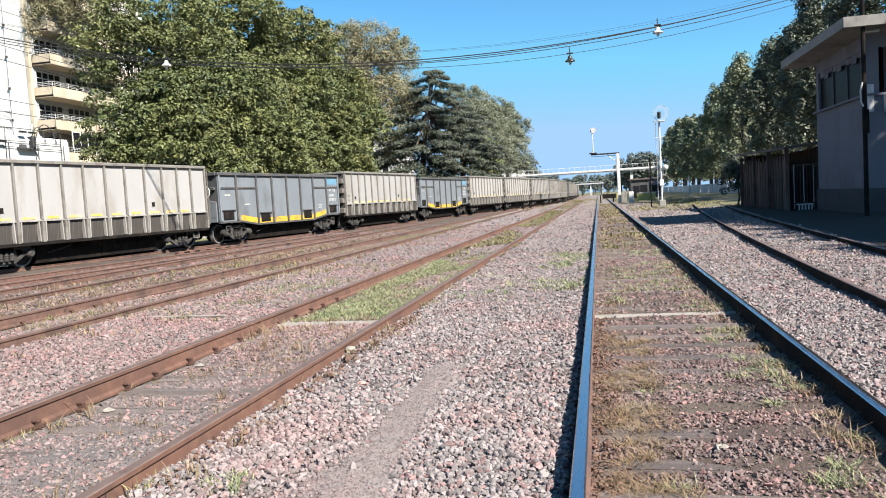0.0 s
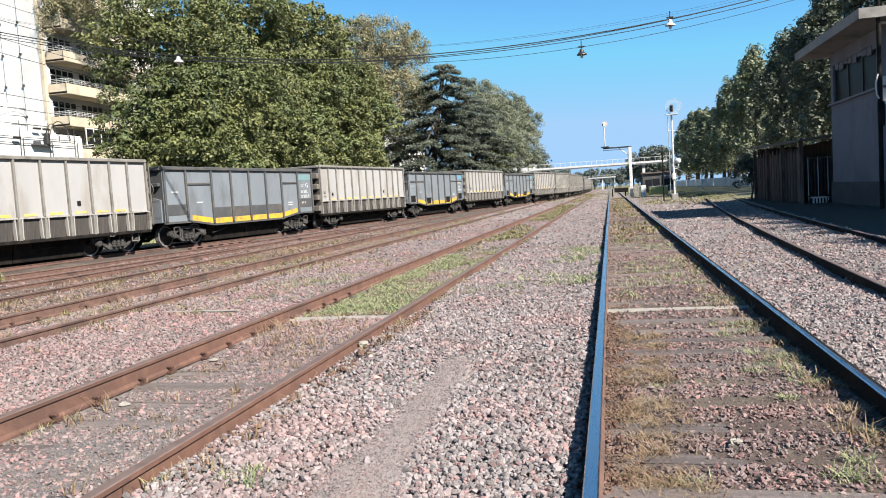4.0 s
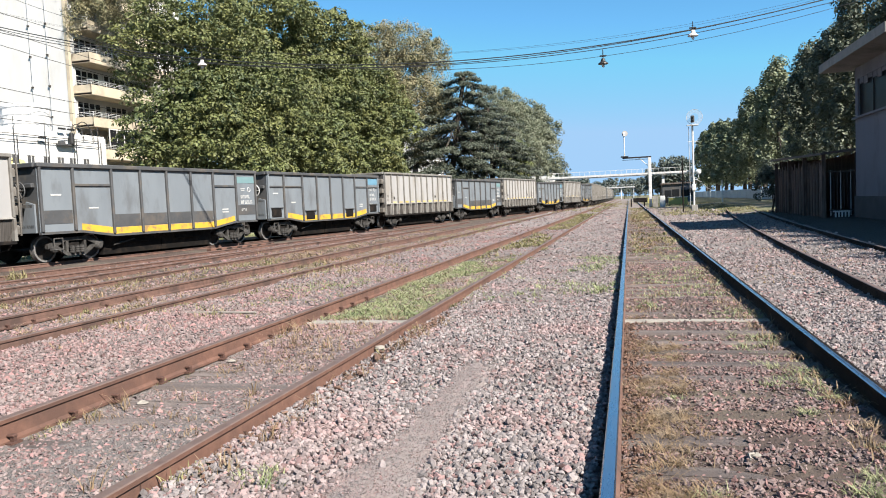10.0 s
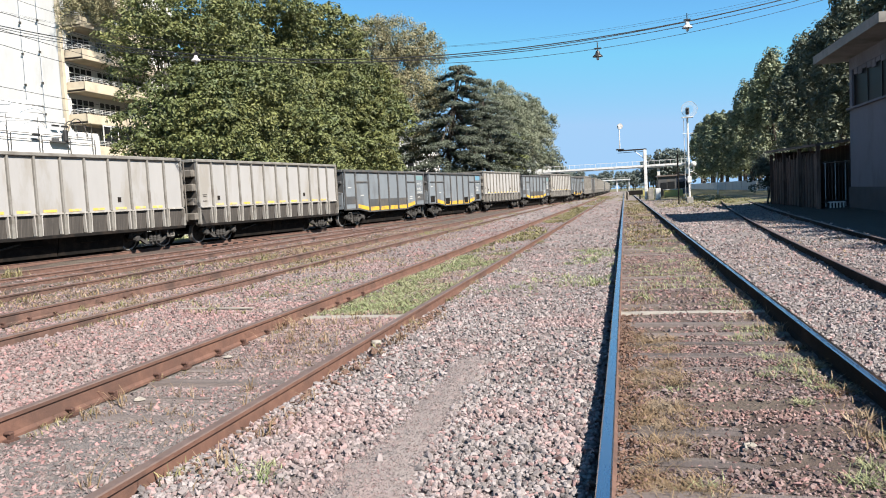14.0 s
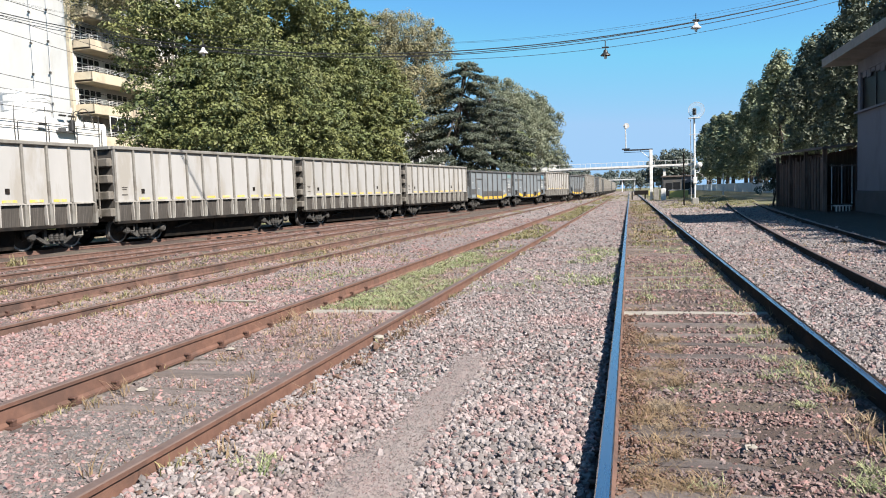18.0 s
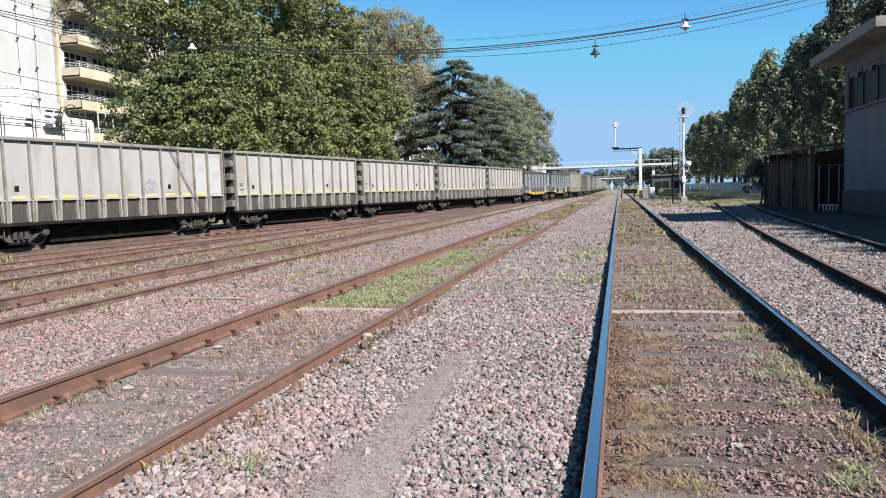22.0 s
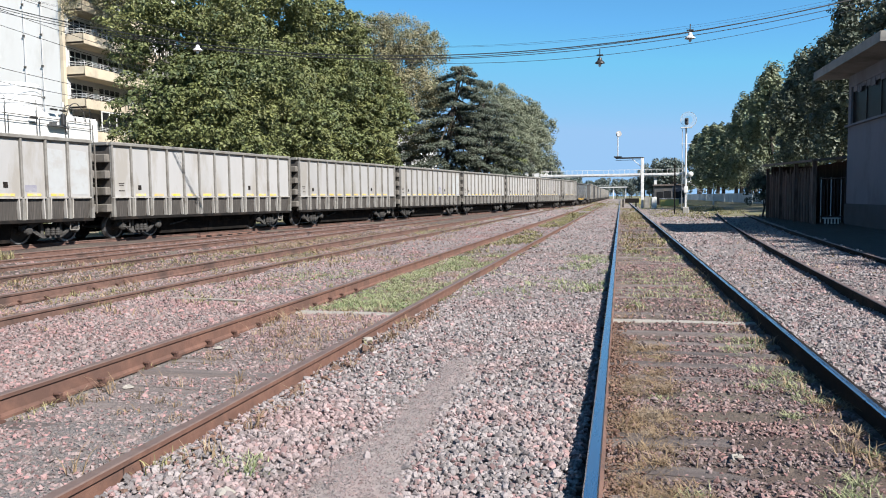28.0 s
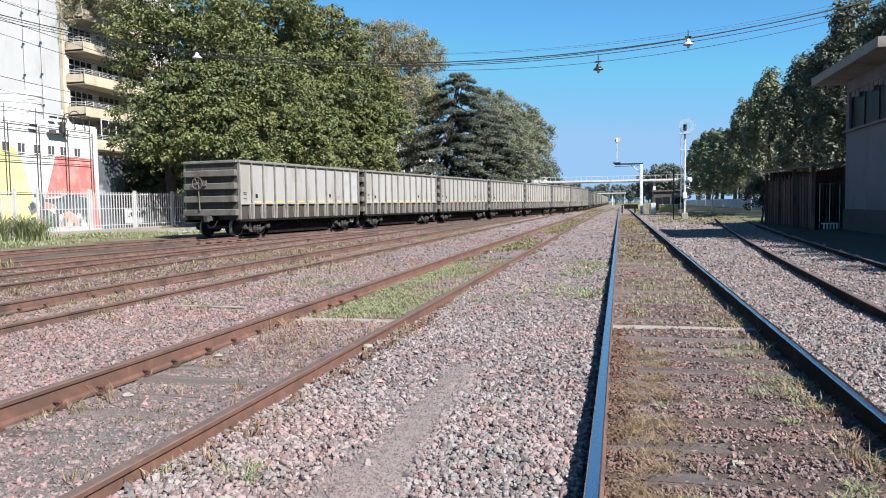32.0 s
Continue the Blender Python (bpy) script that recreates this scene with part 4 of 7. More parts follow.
def tree(name, label, base, crown, bark, mat, trunk_top, r, n, per, size, cr, seed, group="", flat=0.0, droop=0.0, inner=0.35, limbs=9, dome=False, squash=0.8):
    """Crown lobes are given from the foot of the tree: x, y, z, half width, half height."""
    t = thing(name, label, "tree", group, Matrix.Translation(base))
    c, rr = blob_clumps(crown, n, cr[0], cr[1], seed, inner)
    ends = c[:: max(1, len(c) // limbs)][:limbs] * np.array([0.72, 0.72, 1.0])
    part("trunk", trunk((0, 0, 0), (0, 0, trunk_top), r, [tuple(e) for e in ends], seed), bark, t, smooth=True)
    part("crown", leaves("crown", c, rr, per, size, mat, flat, droop, seed, 0.74 if dome else squash, dome), mat, t)
    return t


# broad evergreen trees behind the fence
fig_tree((-31, 47.3, 0.35), [(2.6, 0, 7.0, 4.8, 3.8), (0.7, -2.6, 5.5, 2.75, 2.6), (4.3, -3.0, 5.0, 3.4, 2.9), (0.1, 0, 11.7, 3.9, 3.6), (5.2, 2.6, 8.3, 4.1, 3.4), (1.8, 0.9, 13.6, 4.1, 3.1), (5.2, 0, 3.3, 3.1, 1.9)], 9, 0.45, 27, 11, 0.115)
fig_tree((-32, 64.5, 0.35), [(0, 0, 9.0, 6.6, 4.8), (3, -3, 6.0, 5.2, 3.6), (-2, 1, 14.0, 5.8, 3.8), (2, 4, 11.5, 5.6, 4.4), (0, 0, 17.8, 5.2, 3.4), (4, 0, 4.0, 4.6, 2.4)], 11, 0.55, 25, 12, 0.135)
fig_tree((-32, 77, 0.35), [(0, 0, 9.5, 6.8, 5.2), (3, -2, 6.2, 5.4, 3.8), (-1, 2, 15.0, 5.8, 4.2), (2.4, 2, 12.0, 5.8, 4.6), (1, -1, 18.8, 4.4, 2.8), (4, 0, 4.2, 4.8, 2.6)], 12, 0.5, 22, 13, 0.15)
_fig = fig_tree((-36, 92, 0.35), [(0, 0, 9.5, 6.6, 5.2), (3, -2, 7, 5.2, 4.2), (0, 2, 15.4, 5.8, 4.4), (3.5, 3, 11.5, 5.6, 4.6), (1, -1, 19.4, 4.2, 2.6), (4, 0, 4.4, 4.6, 2.6)], 12, 0.5, 13, 21, 0.26, 10)
for _x, _y, _a in ((-42.5, 86, 120), (-40.5, 76, 220)):
    copy_thing(_fig, pose(_x, _y, 0.2, 0, 0, _a))
tree("gum_tree", "tall olive-brown tree rising behind the evergreens", (-34, 110, 0.3),
     [(0, 0, 18, 6.5, 7), (4, 2, 22, 4.6, 5.5), (-4, -3, 22, 5.5, 5.5), (4.5, -2, 14, 4.5, 6), (0, 1, 26.0, 5.4, 3.2), (5, -1, 8.5, 4.0, 4.0)],
     "bark_pale", "leaf_olive", 18, 0.6, 560, 125, 0.14, (0.7, 1.3), 14, droop=0.8)
tree("gum_tree", "drooping olive-green tree in front of the balconies", (-40.4, 61.5, 0.3),
     [(-5.0, -3.5, 18.9, 2.3, 1.7), (-2.0, -2.5, 20.4, 3.0, 2.6), (-5.2, -3.0, 21.5, 2.6, 2.4)],
     "bark_pale", "leaf_olive", 17, 0.25, 170, 130, 0.085, (0.4, 0.8), 22, droop=1.2)
cedar_tree((-26.2, 108, 0.3), 20.6, 10.2, 64, 3, 3.4)
cedar_tree((-19.8, 113, 0.3), 16.2, 8.6, 50, 4, -0.6)
tree("gum_tree", "grey-green tree with airy sunlit foliage", (-23.5, 150, 0.3),
     [(0, 0, 14, 5.4, 7), (2.5, -3, 10, 5.0, 6), (-2, 2, 20, 4.6, 4.6), (3, 2, 17, 4.8, 5)],
     "bark_pale", "leaf_gum", 15, 0.5, 400, 120, 0.145, (0.6, 1.2), 17)
tree("gum_tree", "grey-green tree with airy sunlit foliage", (-19, 162, 0.3),
     [(0, 0, 11, 4.6, 7), (1.5, -3, 8, 4.2, 6), (-1.5, 2, 17, 4.4, 4.6), (1.6, 2, 14, 4, 5)],
     "bark_pale", "leaf_gum", 14, 0.5, 360, 115, 0.15, (0.6, 1.2), 18)
tree("small_tree", "bright green bushy tree beside the cedar", (-18.5, 128, 0.3), [(0, 0, 5.0, 2.4, 4.4), (0.5, 0, 8.4, 1.6, 2.6)],
     "bark", "leaf_ficus", 5, 0.22, 90, 90, 0.24, (0.6, 1.1), 19)
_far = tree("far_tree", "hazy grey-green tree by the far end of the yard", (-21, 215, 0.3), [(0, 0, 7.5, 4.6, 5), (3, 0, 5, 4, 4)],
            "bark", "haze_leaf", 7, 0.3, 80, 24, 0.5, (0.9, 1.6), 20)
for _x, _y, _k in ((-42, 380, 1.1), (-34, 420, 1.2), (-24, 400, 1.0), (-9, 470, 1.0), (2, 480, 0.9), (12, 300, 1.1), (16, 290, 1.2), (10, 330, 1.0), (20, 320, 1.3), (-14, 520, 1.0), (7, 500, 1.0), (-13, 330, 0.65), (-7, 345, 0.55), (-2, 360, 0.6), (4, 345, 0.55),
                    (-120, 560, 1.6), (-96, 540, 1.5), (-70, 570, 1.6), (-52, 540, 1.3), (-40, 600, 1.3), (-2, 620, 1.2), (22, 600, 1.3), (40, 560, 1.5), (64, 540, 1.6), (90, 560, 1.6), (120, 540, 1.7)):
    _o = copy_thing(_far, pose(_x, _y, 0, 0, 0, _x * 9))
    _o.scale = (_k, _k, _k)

# poplars along the park on the other side
_p1 = tree("poplar_tree", "tall columnar poplar with dense dark foliage", (24.5, 92, 0.2), [(0, 0, 4.9, 2.7, 3.8), (0.4, 0.3, 10, 2.8, 5), (-0.3, 0.2, 14.5, 2.1, 3.4), (0, 0, 17.4, 1.1, 2.0)],
           "bark", "leaf_poplar", 15, 0.32, 260, 52, 0.19, (0.35, 0.75), 31, "row of poplars", squash=1.9)
_p2 = tree("poplar_tree", "tall columnar poplar with dense dark foliage", (25, 120, 0.2), [(0, 0, 5.0, 2.9, 3.9), (-0.6, 0.3, 10, 2.9, 4.8), (0.3, 0.2, 13.8, 2.2, 3.2), (0, 0, 16.4, 1.2, 2.2)],
           "bark", "leaf_poplar", 14, 0.34, 260, 52, 0.19, (0.35, 0.78), 32, "row of poplars", squash=1.9)
_p3 = tree("poplar_tree", "tall columnar poplar with dense dark foliage", (24.6, 150, 0.2), [(0, 0, 5.0, 2.9, 3.9), (-0.6, 0.3, 10, 2.9, 4.8), (0.3, 0.2, 13.8, 2.2, 3.2), (0, 0, 16.4, 1.2, 2.2)],
           "bark", "leaf_poplar", 14, 0.34, 190, 26, 0.33, (0.4, 0.8), 34, "row of poplars", squash=1.9)
_p4 = tree("poplar_tree", "dark dense tree of the park row behind the cabin", (20.5, 92, 0.2), [(0, 0, 6.0, 3.1, 3.8), (-0.4, 0.3, 9.6, 3.4, 4.6), (0.5, -0.2, 13.4, 2.7, 3.6), (0.2, 0, 16.2, 1.6, 1.8)],
           "bark", "leaf_dark", 14, 0.34, 260, 60, 0.17, (0.4, 0.85), 36, "row of poplars", squash=1.3)
for _x, _y2, _k, _s in ((21.3, 82, 0.97, _p4), (20.2, 73, 1.06, _p4), (21.0, 63, 0.92, _p4), (22.6, 54, 0.72, _p4), (23.5, 46, 0.72, _p4),
                        (20.4, 112, 0.97, _p1), (22.6, 101, 0.99, _p2), (20.6, 132, 0.96, _p2), (22.0, 122, 0.92, _p1), (21.0, 142, 0.82, _p3), (20.2, 160, 0.8, _p3), (21.4, 151, 0.78, _p3),
                        (20.5, 171, 0.87, _p3), (20.2, 183, 0.92, _p3), (21.2, 195, 0.9, _p3), (20.6, 208, 0.93, _p3), (21.4, 222, 0.92, _p3)):
    copy_thing(_s, pose(_x, _y2, 0.2, 0, 0, _x * 57)).scale = (1.12, 1.12, _k)
tree("shrub", "dark creeper bush at the end of the shed", (8.3, 47.9, 0.1), [(0, 0, 1.4, 0.9, 1.3), (0.4, 0.6, 2.2, 0.9, 1.0)], "bark", "leaf_cedar", 1.8, 0.06, 60, 70, 0.08, (0.25, 0.5), 42)
# a tree beside the cabin whose crown shades its front and the siding
_st = tree("shade_tree", "broad tree that shades the cabin front and the siding", (21.0, 13.5, 0.2), [(0, 0, 9, 5.5, 4), (-3.5, 3, 8, 4.4, 3.2), (2, 3, 10.5, 4.6, 3.4), (-2, -4, 9, 4.4, 3), (-1, 6, 10, 4.2, 3)],
     "bark", "leaf_poplar", 8, 0.4, 300, 90, 0.22, (0.7, 1.3), 33)
copy_thing(_st, pose(23.5, 23.5, 0.2, 0, 0, 140))

# ---------------------------------------------------------------- the flats, the painted hall and the fence
def apartment():
    b = thing("apartment_building", "tall white apartment block with cream balconies", "building")
    X, Y0, Y1, H = -47.3, 56.4, 74.0, 34.0
    part("wall", Shape().box((X - 9, (Y0 + Y1) / 2, H / 2), (18, Y1 - Y0, H)), "white_wall", b, "blank white rendered wall")
    part("corner_strip", Shape().box((X + 0.06, Y0 + 0.12, H / 2), (0.3, 0.34, H)), "cream_wall", b)
    for i in range(11):
        z = 4.1 + i * 2.8
        s = part("balcony", Shape().box((X + 0.95, Y0 + 6.2, z + 0.06), (1.9, 11.4, 0.2)), "cream_wall", b, "cream balcony slab")
        part("parapet", Shape().box((X + 1.85, Y0 + 6.2, z + 0.42), (0.12, 11.4, 0.85)).box((X + 0.95, Y0 + 0.56, z + 0.42), (1.8, 0.12, 0.85)), "cream_wall", s, "cream rendered parapet")
        rl = Shape()
        for q in (0.98, 1.12, 1.26):
            rl.tube([(X + 0.2, Y0 + 0.56, z + q), (X + 1.85, Y0 + 0.56, z + q), (X + 1.85, Y0 + 11.9, z + q)], 0.022, 5)
        for k in range(12):
            rl.tube([(X + 1.85, Y0 + 0.56 + k, z + 0.8), (X + 1.85, Y0 + 0.56 + k, z + 1.26)], 0.02, 5)
        part("railing", rl, "white_frame", s)
        for k in range(3):
            y = Y0 + 2.3 + k * 3.7
            win = part("window", Shape().box((X + 0.03, y, z + 1.3), (0.06, 3.0, 2.1)), "window_dark", b, "wide dark balcony window")
            fr = Shape()
            for q in (-1.5, -0.75, 0, 0.75, 1.5):
                fr.box((X + 0.08, y + q, z + 1.3), (0.07, 0.09, 2.16))
            for q in (-1.05, 0.5, 1.05):
                fr.box((X + 0.08, y, z + 1.3 + q), (0.07, 3.0, 0.08))
            part("window_frame", fr, "white_frame", win)
        if i == 1:
            for k in range(9):
                part("glazing_bar", Shape().box((X + 1.85, Y0 + 2.5 + k * 1.0, z + 1.95), (0.07, 0.09, 1.5)), "white_frame", s)
            part("glazing_head", Shape().box((X + 1.85, Y0 + 6.5, z + 2.7), (0.08, 8.2, 0.1)), "white_frame", s, "white head rail of a closed balcony")
            part("glazing", Shape().box((X + 1.84, Y0 + 6.5, z + 1.95), (0.02, 8.0, 1.4)), "window_dark", s)
    for x in (-49.2, -51.0):
        part("cable_run", Shape().tube([(x, Y0 - 0.06, 7.5), (x, Y0 - 0.06, 33)], 0.035, 6), "fence_metal", b, "vertical cable run")
        for k in range(9):
            part("clamp", Shape().box((x, Y0 - 0.1, 8 + k * 2.7), (0.18, 0.12, 0.16)), "bogie_iron", b)
    part("roof", Shape().box((X - 9, (Y0 + Y1) / 2, H + 0.3), (18.4, Y1 - Y0 + 0.4, 0.6)), "concrete", b)
    return b


apartment()


def mural_hall():
    b = thing("painted_hall", "low white hall with a bright yellow and red mural", "building")
    X, Y0, Y1, H = -33.0, 20.0, 44.8, 6.7
    part("wall", Shape().box((X - 4, (Y0 + 42.3) / 2, H / 2), (8, 42.3 - Y0, H)), "white_wall", b, "white plastered wall")
    part("annex_wall", Shape().box((X - 4.02, 43.55, 2.5), (8, 2.5, 5.0)), "mural_dark", b, "dark painted annex wall")
    part("roof", Shape().box((X - 4, (Y0 + 42.3) / 2, H + 0.06), (7.9, 42.2 - Y0, 0.12)), "white_wall", b)
    e = X + 0.006

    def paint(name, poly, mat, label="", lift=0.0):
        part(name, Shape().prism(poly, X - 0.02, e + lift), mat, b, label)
    paint("mural_yellow", [(Y0 + 2, 0.4), (35.35, 0.4), (35.3, 3.0), (34.9, 5.1), (Y0 + 2, 5.1)], "mural_yellow", "yellow painted field")
    paint("mural_lime", [(35.36, 0.4), (36.9, 0.4), (36.5, 2.6), (36.0, 4.1), (35.4, 5.0), (34.91, 5.1), (35.31, 3.0)], "mural_lime", "lime painted leaf")
    paint("mural_red", [(37.6, 2.2), (38.0, 3.3), (38.55, 4.75), (41.75, 4.75), (42.0, 3.0), (42.28, 0.3), (41.5, 0.3), (41.2, 2.3), (39.4, 2.5)], "mural_red", "red painted shape")
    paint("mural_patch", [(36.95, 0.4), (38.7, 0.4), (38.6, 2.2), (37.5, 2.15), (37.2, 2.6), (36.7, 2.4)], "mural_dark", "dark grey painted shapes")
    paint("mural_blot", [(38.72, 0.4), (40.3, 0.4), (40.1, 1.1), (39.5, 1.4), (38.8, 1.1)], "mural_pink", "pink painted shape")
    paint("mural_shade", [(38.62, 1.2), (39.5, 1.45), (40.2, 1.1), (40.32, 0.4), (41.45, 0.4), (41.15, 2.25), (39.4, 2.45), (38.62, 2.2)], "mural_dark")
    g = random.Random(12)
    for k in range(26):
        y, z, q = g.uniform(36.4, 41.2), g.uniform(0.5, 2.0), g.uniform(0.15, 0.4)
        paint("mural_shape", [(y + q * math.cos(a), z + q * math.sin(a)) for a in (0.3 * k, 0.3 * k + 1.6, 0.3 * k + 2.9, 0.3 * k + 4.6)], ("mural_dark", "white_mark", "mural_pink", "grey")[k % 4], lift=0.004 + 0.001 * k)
    for k, y in enumerate((30.2, 31.3, 32.5, 33.7, 34.8, 35.9, 37.1, 38.2, 39.2, 40.4)):
        w = part("window", Shape().box((X + 0.004, y, 5.05), (0.05, 0.46, 0.5)), "grey_dark", b, "small square window")
        part("window_frame", Shape().box((X + 0.02, y, 5.32), (0.06, 0.52, 0.05)).box((X + 0.02, y, 4.78), (0.06, 0.52, 0.05)).box((X + 0.02, y, 5.05), (0.04, 0.04, 0.5)), "white_frame", w)
    for y in (34.7, 37.0, 39.3, 41.5):
        for q in (0, 0.22):
            part("pipe", Shape().tube([(X + 0.1, y + q, 2.4), (X + 0.1, y + q, 7.4 if q == 0 else 6.4)], 0.02, 6), "bogie_iron", b, "grey conduit pipe")
    for z in (2.5, 4.3, 4.65, 6.1, 6.45, 7.2):
        part("pipe", Shape().tube([(X + 0.1, 22.0, z), (X + 0.1, 41.6, z)], 0.02, 6), "bogie_iron", b)
    t = part("transformer", Shape().lathe([(0, 0), (0.15, 0), (0.16, 0.08), (0.15, 0.62), (0.1, 0.7), (0, 0.7)], Matrix.Translation((X + 0.3, 38.9, 6.1)), 12), "black_paint", b, "dark transformer drum on the wall")
    part("bracket", Shape().box((X + 0.2, 38.6, 6.05), (0.3, 1.5, 0.08)).box((X + 0.25, 38.1, 6.17), (0.2, 0.4, 0.16)), "grey_dark", t)
    part("insulator", Shape().tube([(X + 0.3, 38.9, 7.2), (X + 0.3, 38.9, 7.5)], 0.06, 6), "white_frame", t)
    tank = part("water_tank", Shape().lathe([(0, 0), (1.35, 0), (1.35, 1.45), (1.1, 1.62), (0, 1.7)], Matrix.Translation((X - 1.7, 37.6, H + 0.16)), 20), "white_wall", b, "white round water tank on the roof")
    for z in (0.4, 0.9, 1.35):
        part("band", Shape().ring(Matrix.Translation((X - 1.7, 37.6, H + 0.16 + z)), 1.36, 0.025, 20, 5), "fence_metal", tank)
    for y0, y1, k in ((39.0, 40.4, 0.9), (39.3, 41.4, 1.1)):
        part("pipe", Shape().tube([(X + 0.1, y0 + (y1 - y0) * j / 8, 6.5 + k * math.sin(math.pi * min(1, j / 7)) ** 0.6) for j in range(8)], 0.03, 6), "bogie_iron", b, "bent conduit pipe")
    for y in (36.6, 38.2, 38.95):
        part("insulator_arm", Shape().box((X + 0.25, y, 6.35 if y < 38 else 7.0), (0.12, 0.5, 0.1)), "black_paint", b)
    return b


mural_hall()
_shrub = tree("shrub", "dense dark shrub between the painted annex and the trees", (-33.5, 48.2, 0.35), [(0, 0, 1.6, 1.9, 1.7), (0.2, 2.4, 2.2, 2.0, 2.2), (-1.5, 0.5, 3.0, 2.0, 2.0)],
     "bark", "leaf_ficus", 2.2, 0.12, 160, 90, 0.11, (0.35, 0.7), 41, inner=0.5, dome=True)
# copies added as blockers, to darken bright gaps below the tree crowns
for _x, _y, _a in ((-34.2, 53.5, 70), (-35.0, 59.0, 160), (-34.6, 64.5, 250), (-35.5, 70.5, 20), (-35.5, 77, 110)):
    copy_thing(_shrub, pose(_x, _y, 0.1, 0, 0, _a))


def fence_panel(m, n=15, w=4.05, h=2.2):
    f = thing("fence_panel", "pale grey steel bar fence panel on a low kerb", "fence", "bar fence", m)
    for y in (0.06, w - 0.06):
        part("post", Shape().box((0, y, h / 2 + 0.06), (0.12, 0.12, h + 0.14), chamfer=0.012), "fence_metal", f)
    for z in (0.22, h * 0.55, h - 0.12):
        part("rail", Shape().box((0, w / 2, z), (0.035, w - 0.26, 0.05)), "fence_metal", f)
    me = Shape().box((0, 0, h / 2), (0.035, 0.055, h)).mesh("bar", M["fence_metal"])
    for k in range(n):
        o = part("bar", me, "fence_metal", f)
        o.location = (0.036, 0.26 + k * (w - 0.52) / (n - 1), 0)
    return f


_f = fence_panel(pose(-30.0, 33.55, 0.32))
for _k in (-3, -2, -1, 1, 2, 3, 4, 5):
    copy_thing(_f, pose(-30.0, 33.55 + 4.1 * _k - (1.35 if _k < 0 else 0), 0.32))
kerb = tagged(new("kerb", Shape().box((-29.9, 37, 0.08), (0.5, 33, 0.48), chamfer=0.03).mesh("kerb", M["sleeper_concrete"])), "pale concrete kerb under the bar fence", "kerb", kind="structure")
plat = tagged(new("platform_edge", Shape().box((-26.2, 66.2, 0.0), (4.8, 58, 0.4), chamfer=0.04).mesh("platform_edge", M["concrete"])), "low concrete platform edge behind the train", "platform", kind="structure")

# white houses behind the trees
def house(x, y, w, d, h, label, n):
    b = thing("house", label, "building", "", Matrix.Translation((x, y, 0.2)))
    part("wall", Shape().box((0, 0, h / 2), (w, d, h)), "white_wall", b)
    part("roof", Shape().box((0, 0, h + 0.2), (w + 0.4, d + 0.4, 0.4)), "concrete", b)
    for k in range(n):
        for z in np.arange(1.8, h - 1, 3.0):
            part("window", Shape().box((w / 2 + 0.01, -d / 2 + (k + 0.5) * d / n, z), (0.05, 1.1, 1.4)), "window_dark", b)
            part("window", Shape().box((-w / 2 + (k + 0.5) * w / n, -d / 2 - 0.01, z), (1.1, 0.05, 1.4)), "window_dark", b)
    return b


house(-42, 140, 12, 14, 13.5, "plain white house front between the trees", 3)
_c = house(-22.5, 198, 7, 8, 7.6, "small white chapel with a low dome", 2)
part("dome", Shape().lathe([(1.6, 0), (1.6, 1.4), (1.4, 2.0), (0.9, 2.7), (0.25, 3.1), (0.2, 3.7), (0, 3.8)], Matrix.Translation((-1, -2, 7.8)), 14), "white_wall", _c, "white dome")
# added wall: blocks bright sky where deep shade lies under the trees
gw = tagged(new("garden_wall", Shape().box((-43.5, 108, 2.6), (0.3, 66, 5.2)).mesh("garden_wall", M["concrete"])), "plain wall added behind the trees to close bright gaps", "wall", kind="structure")


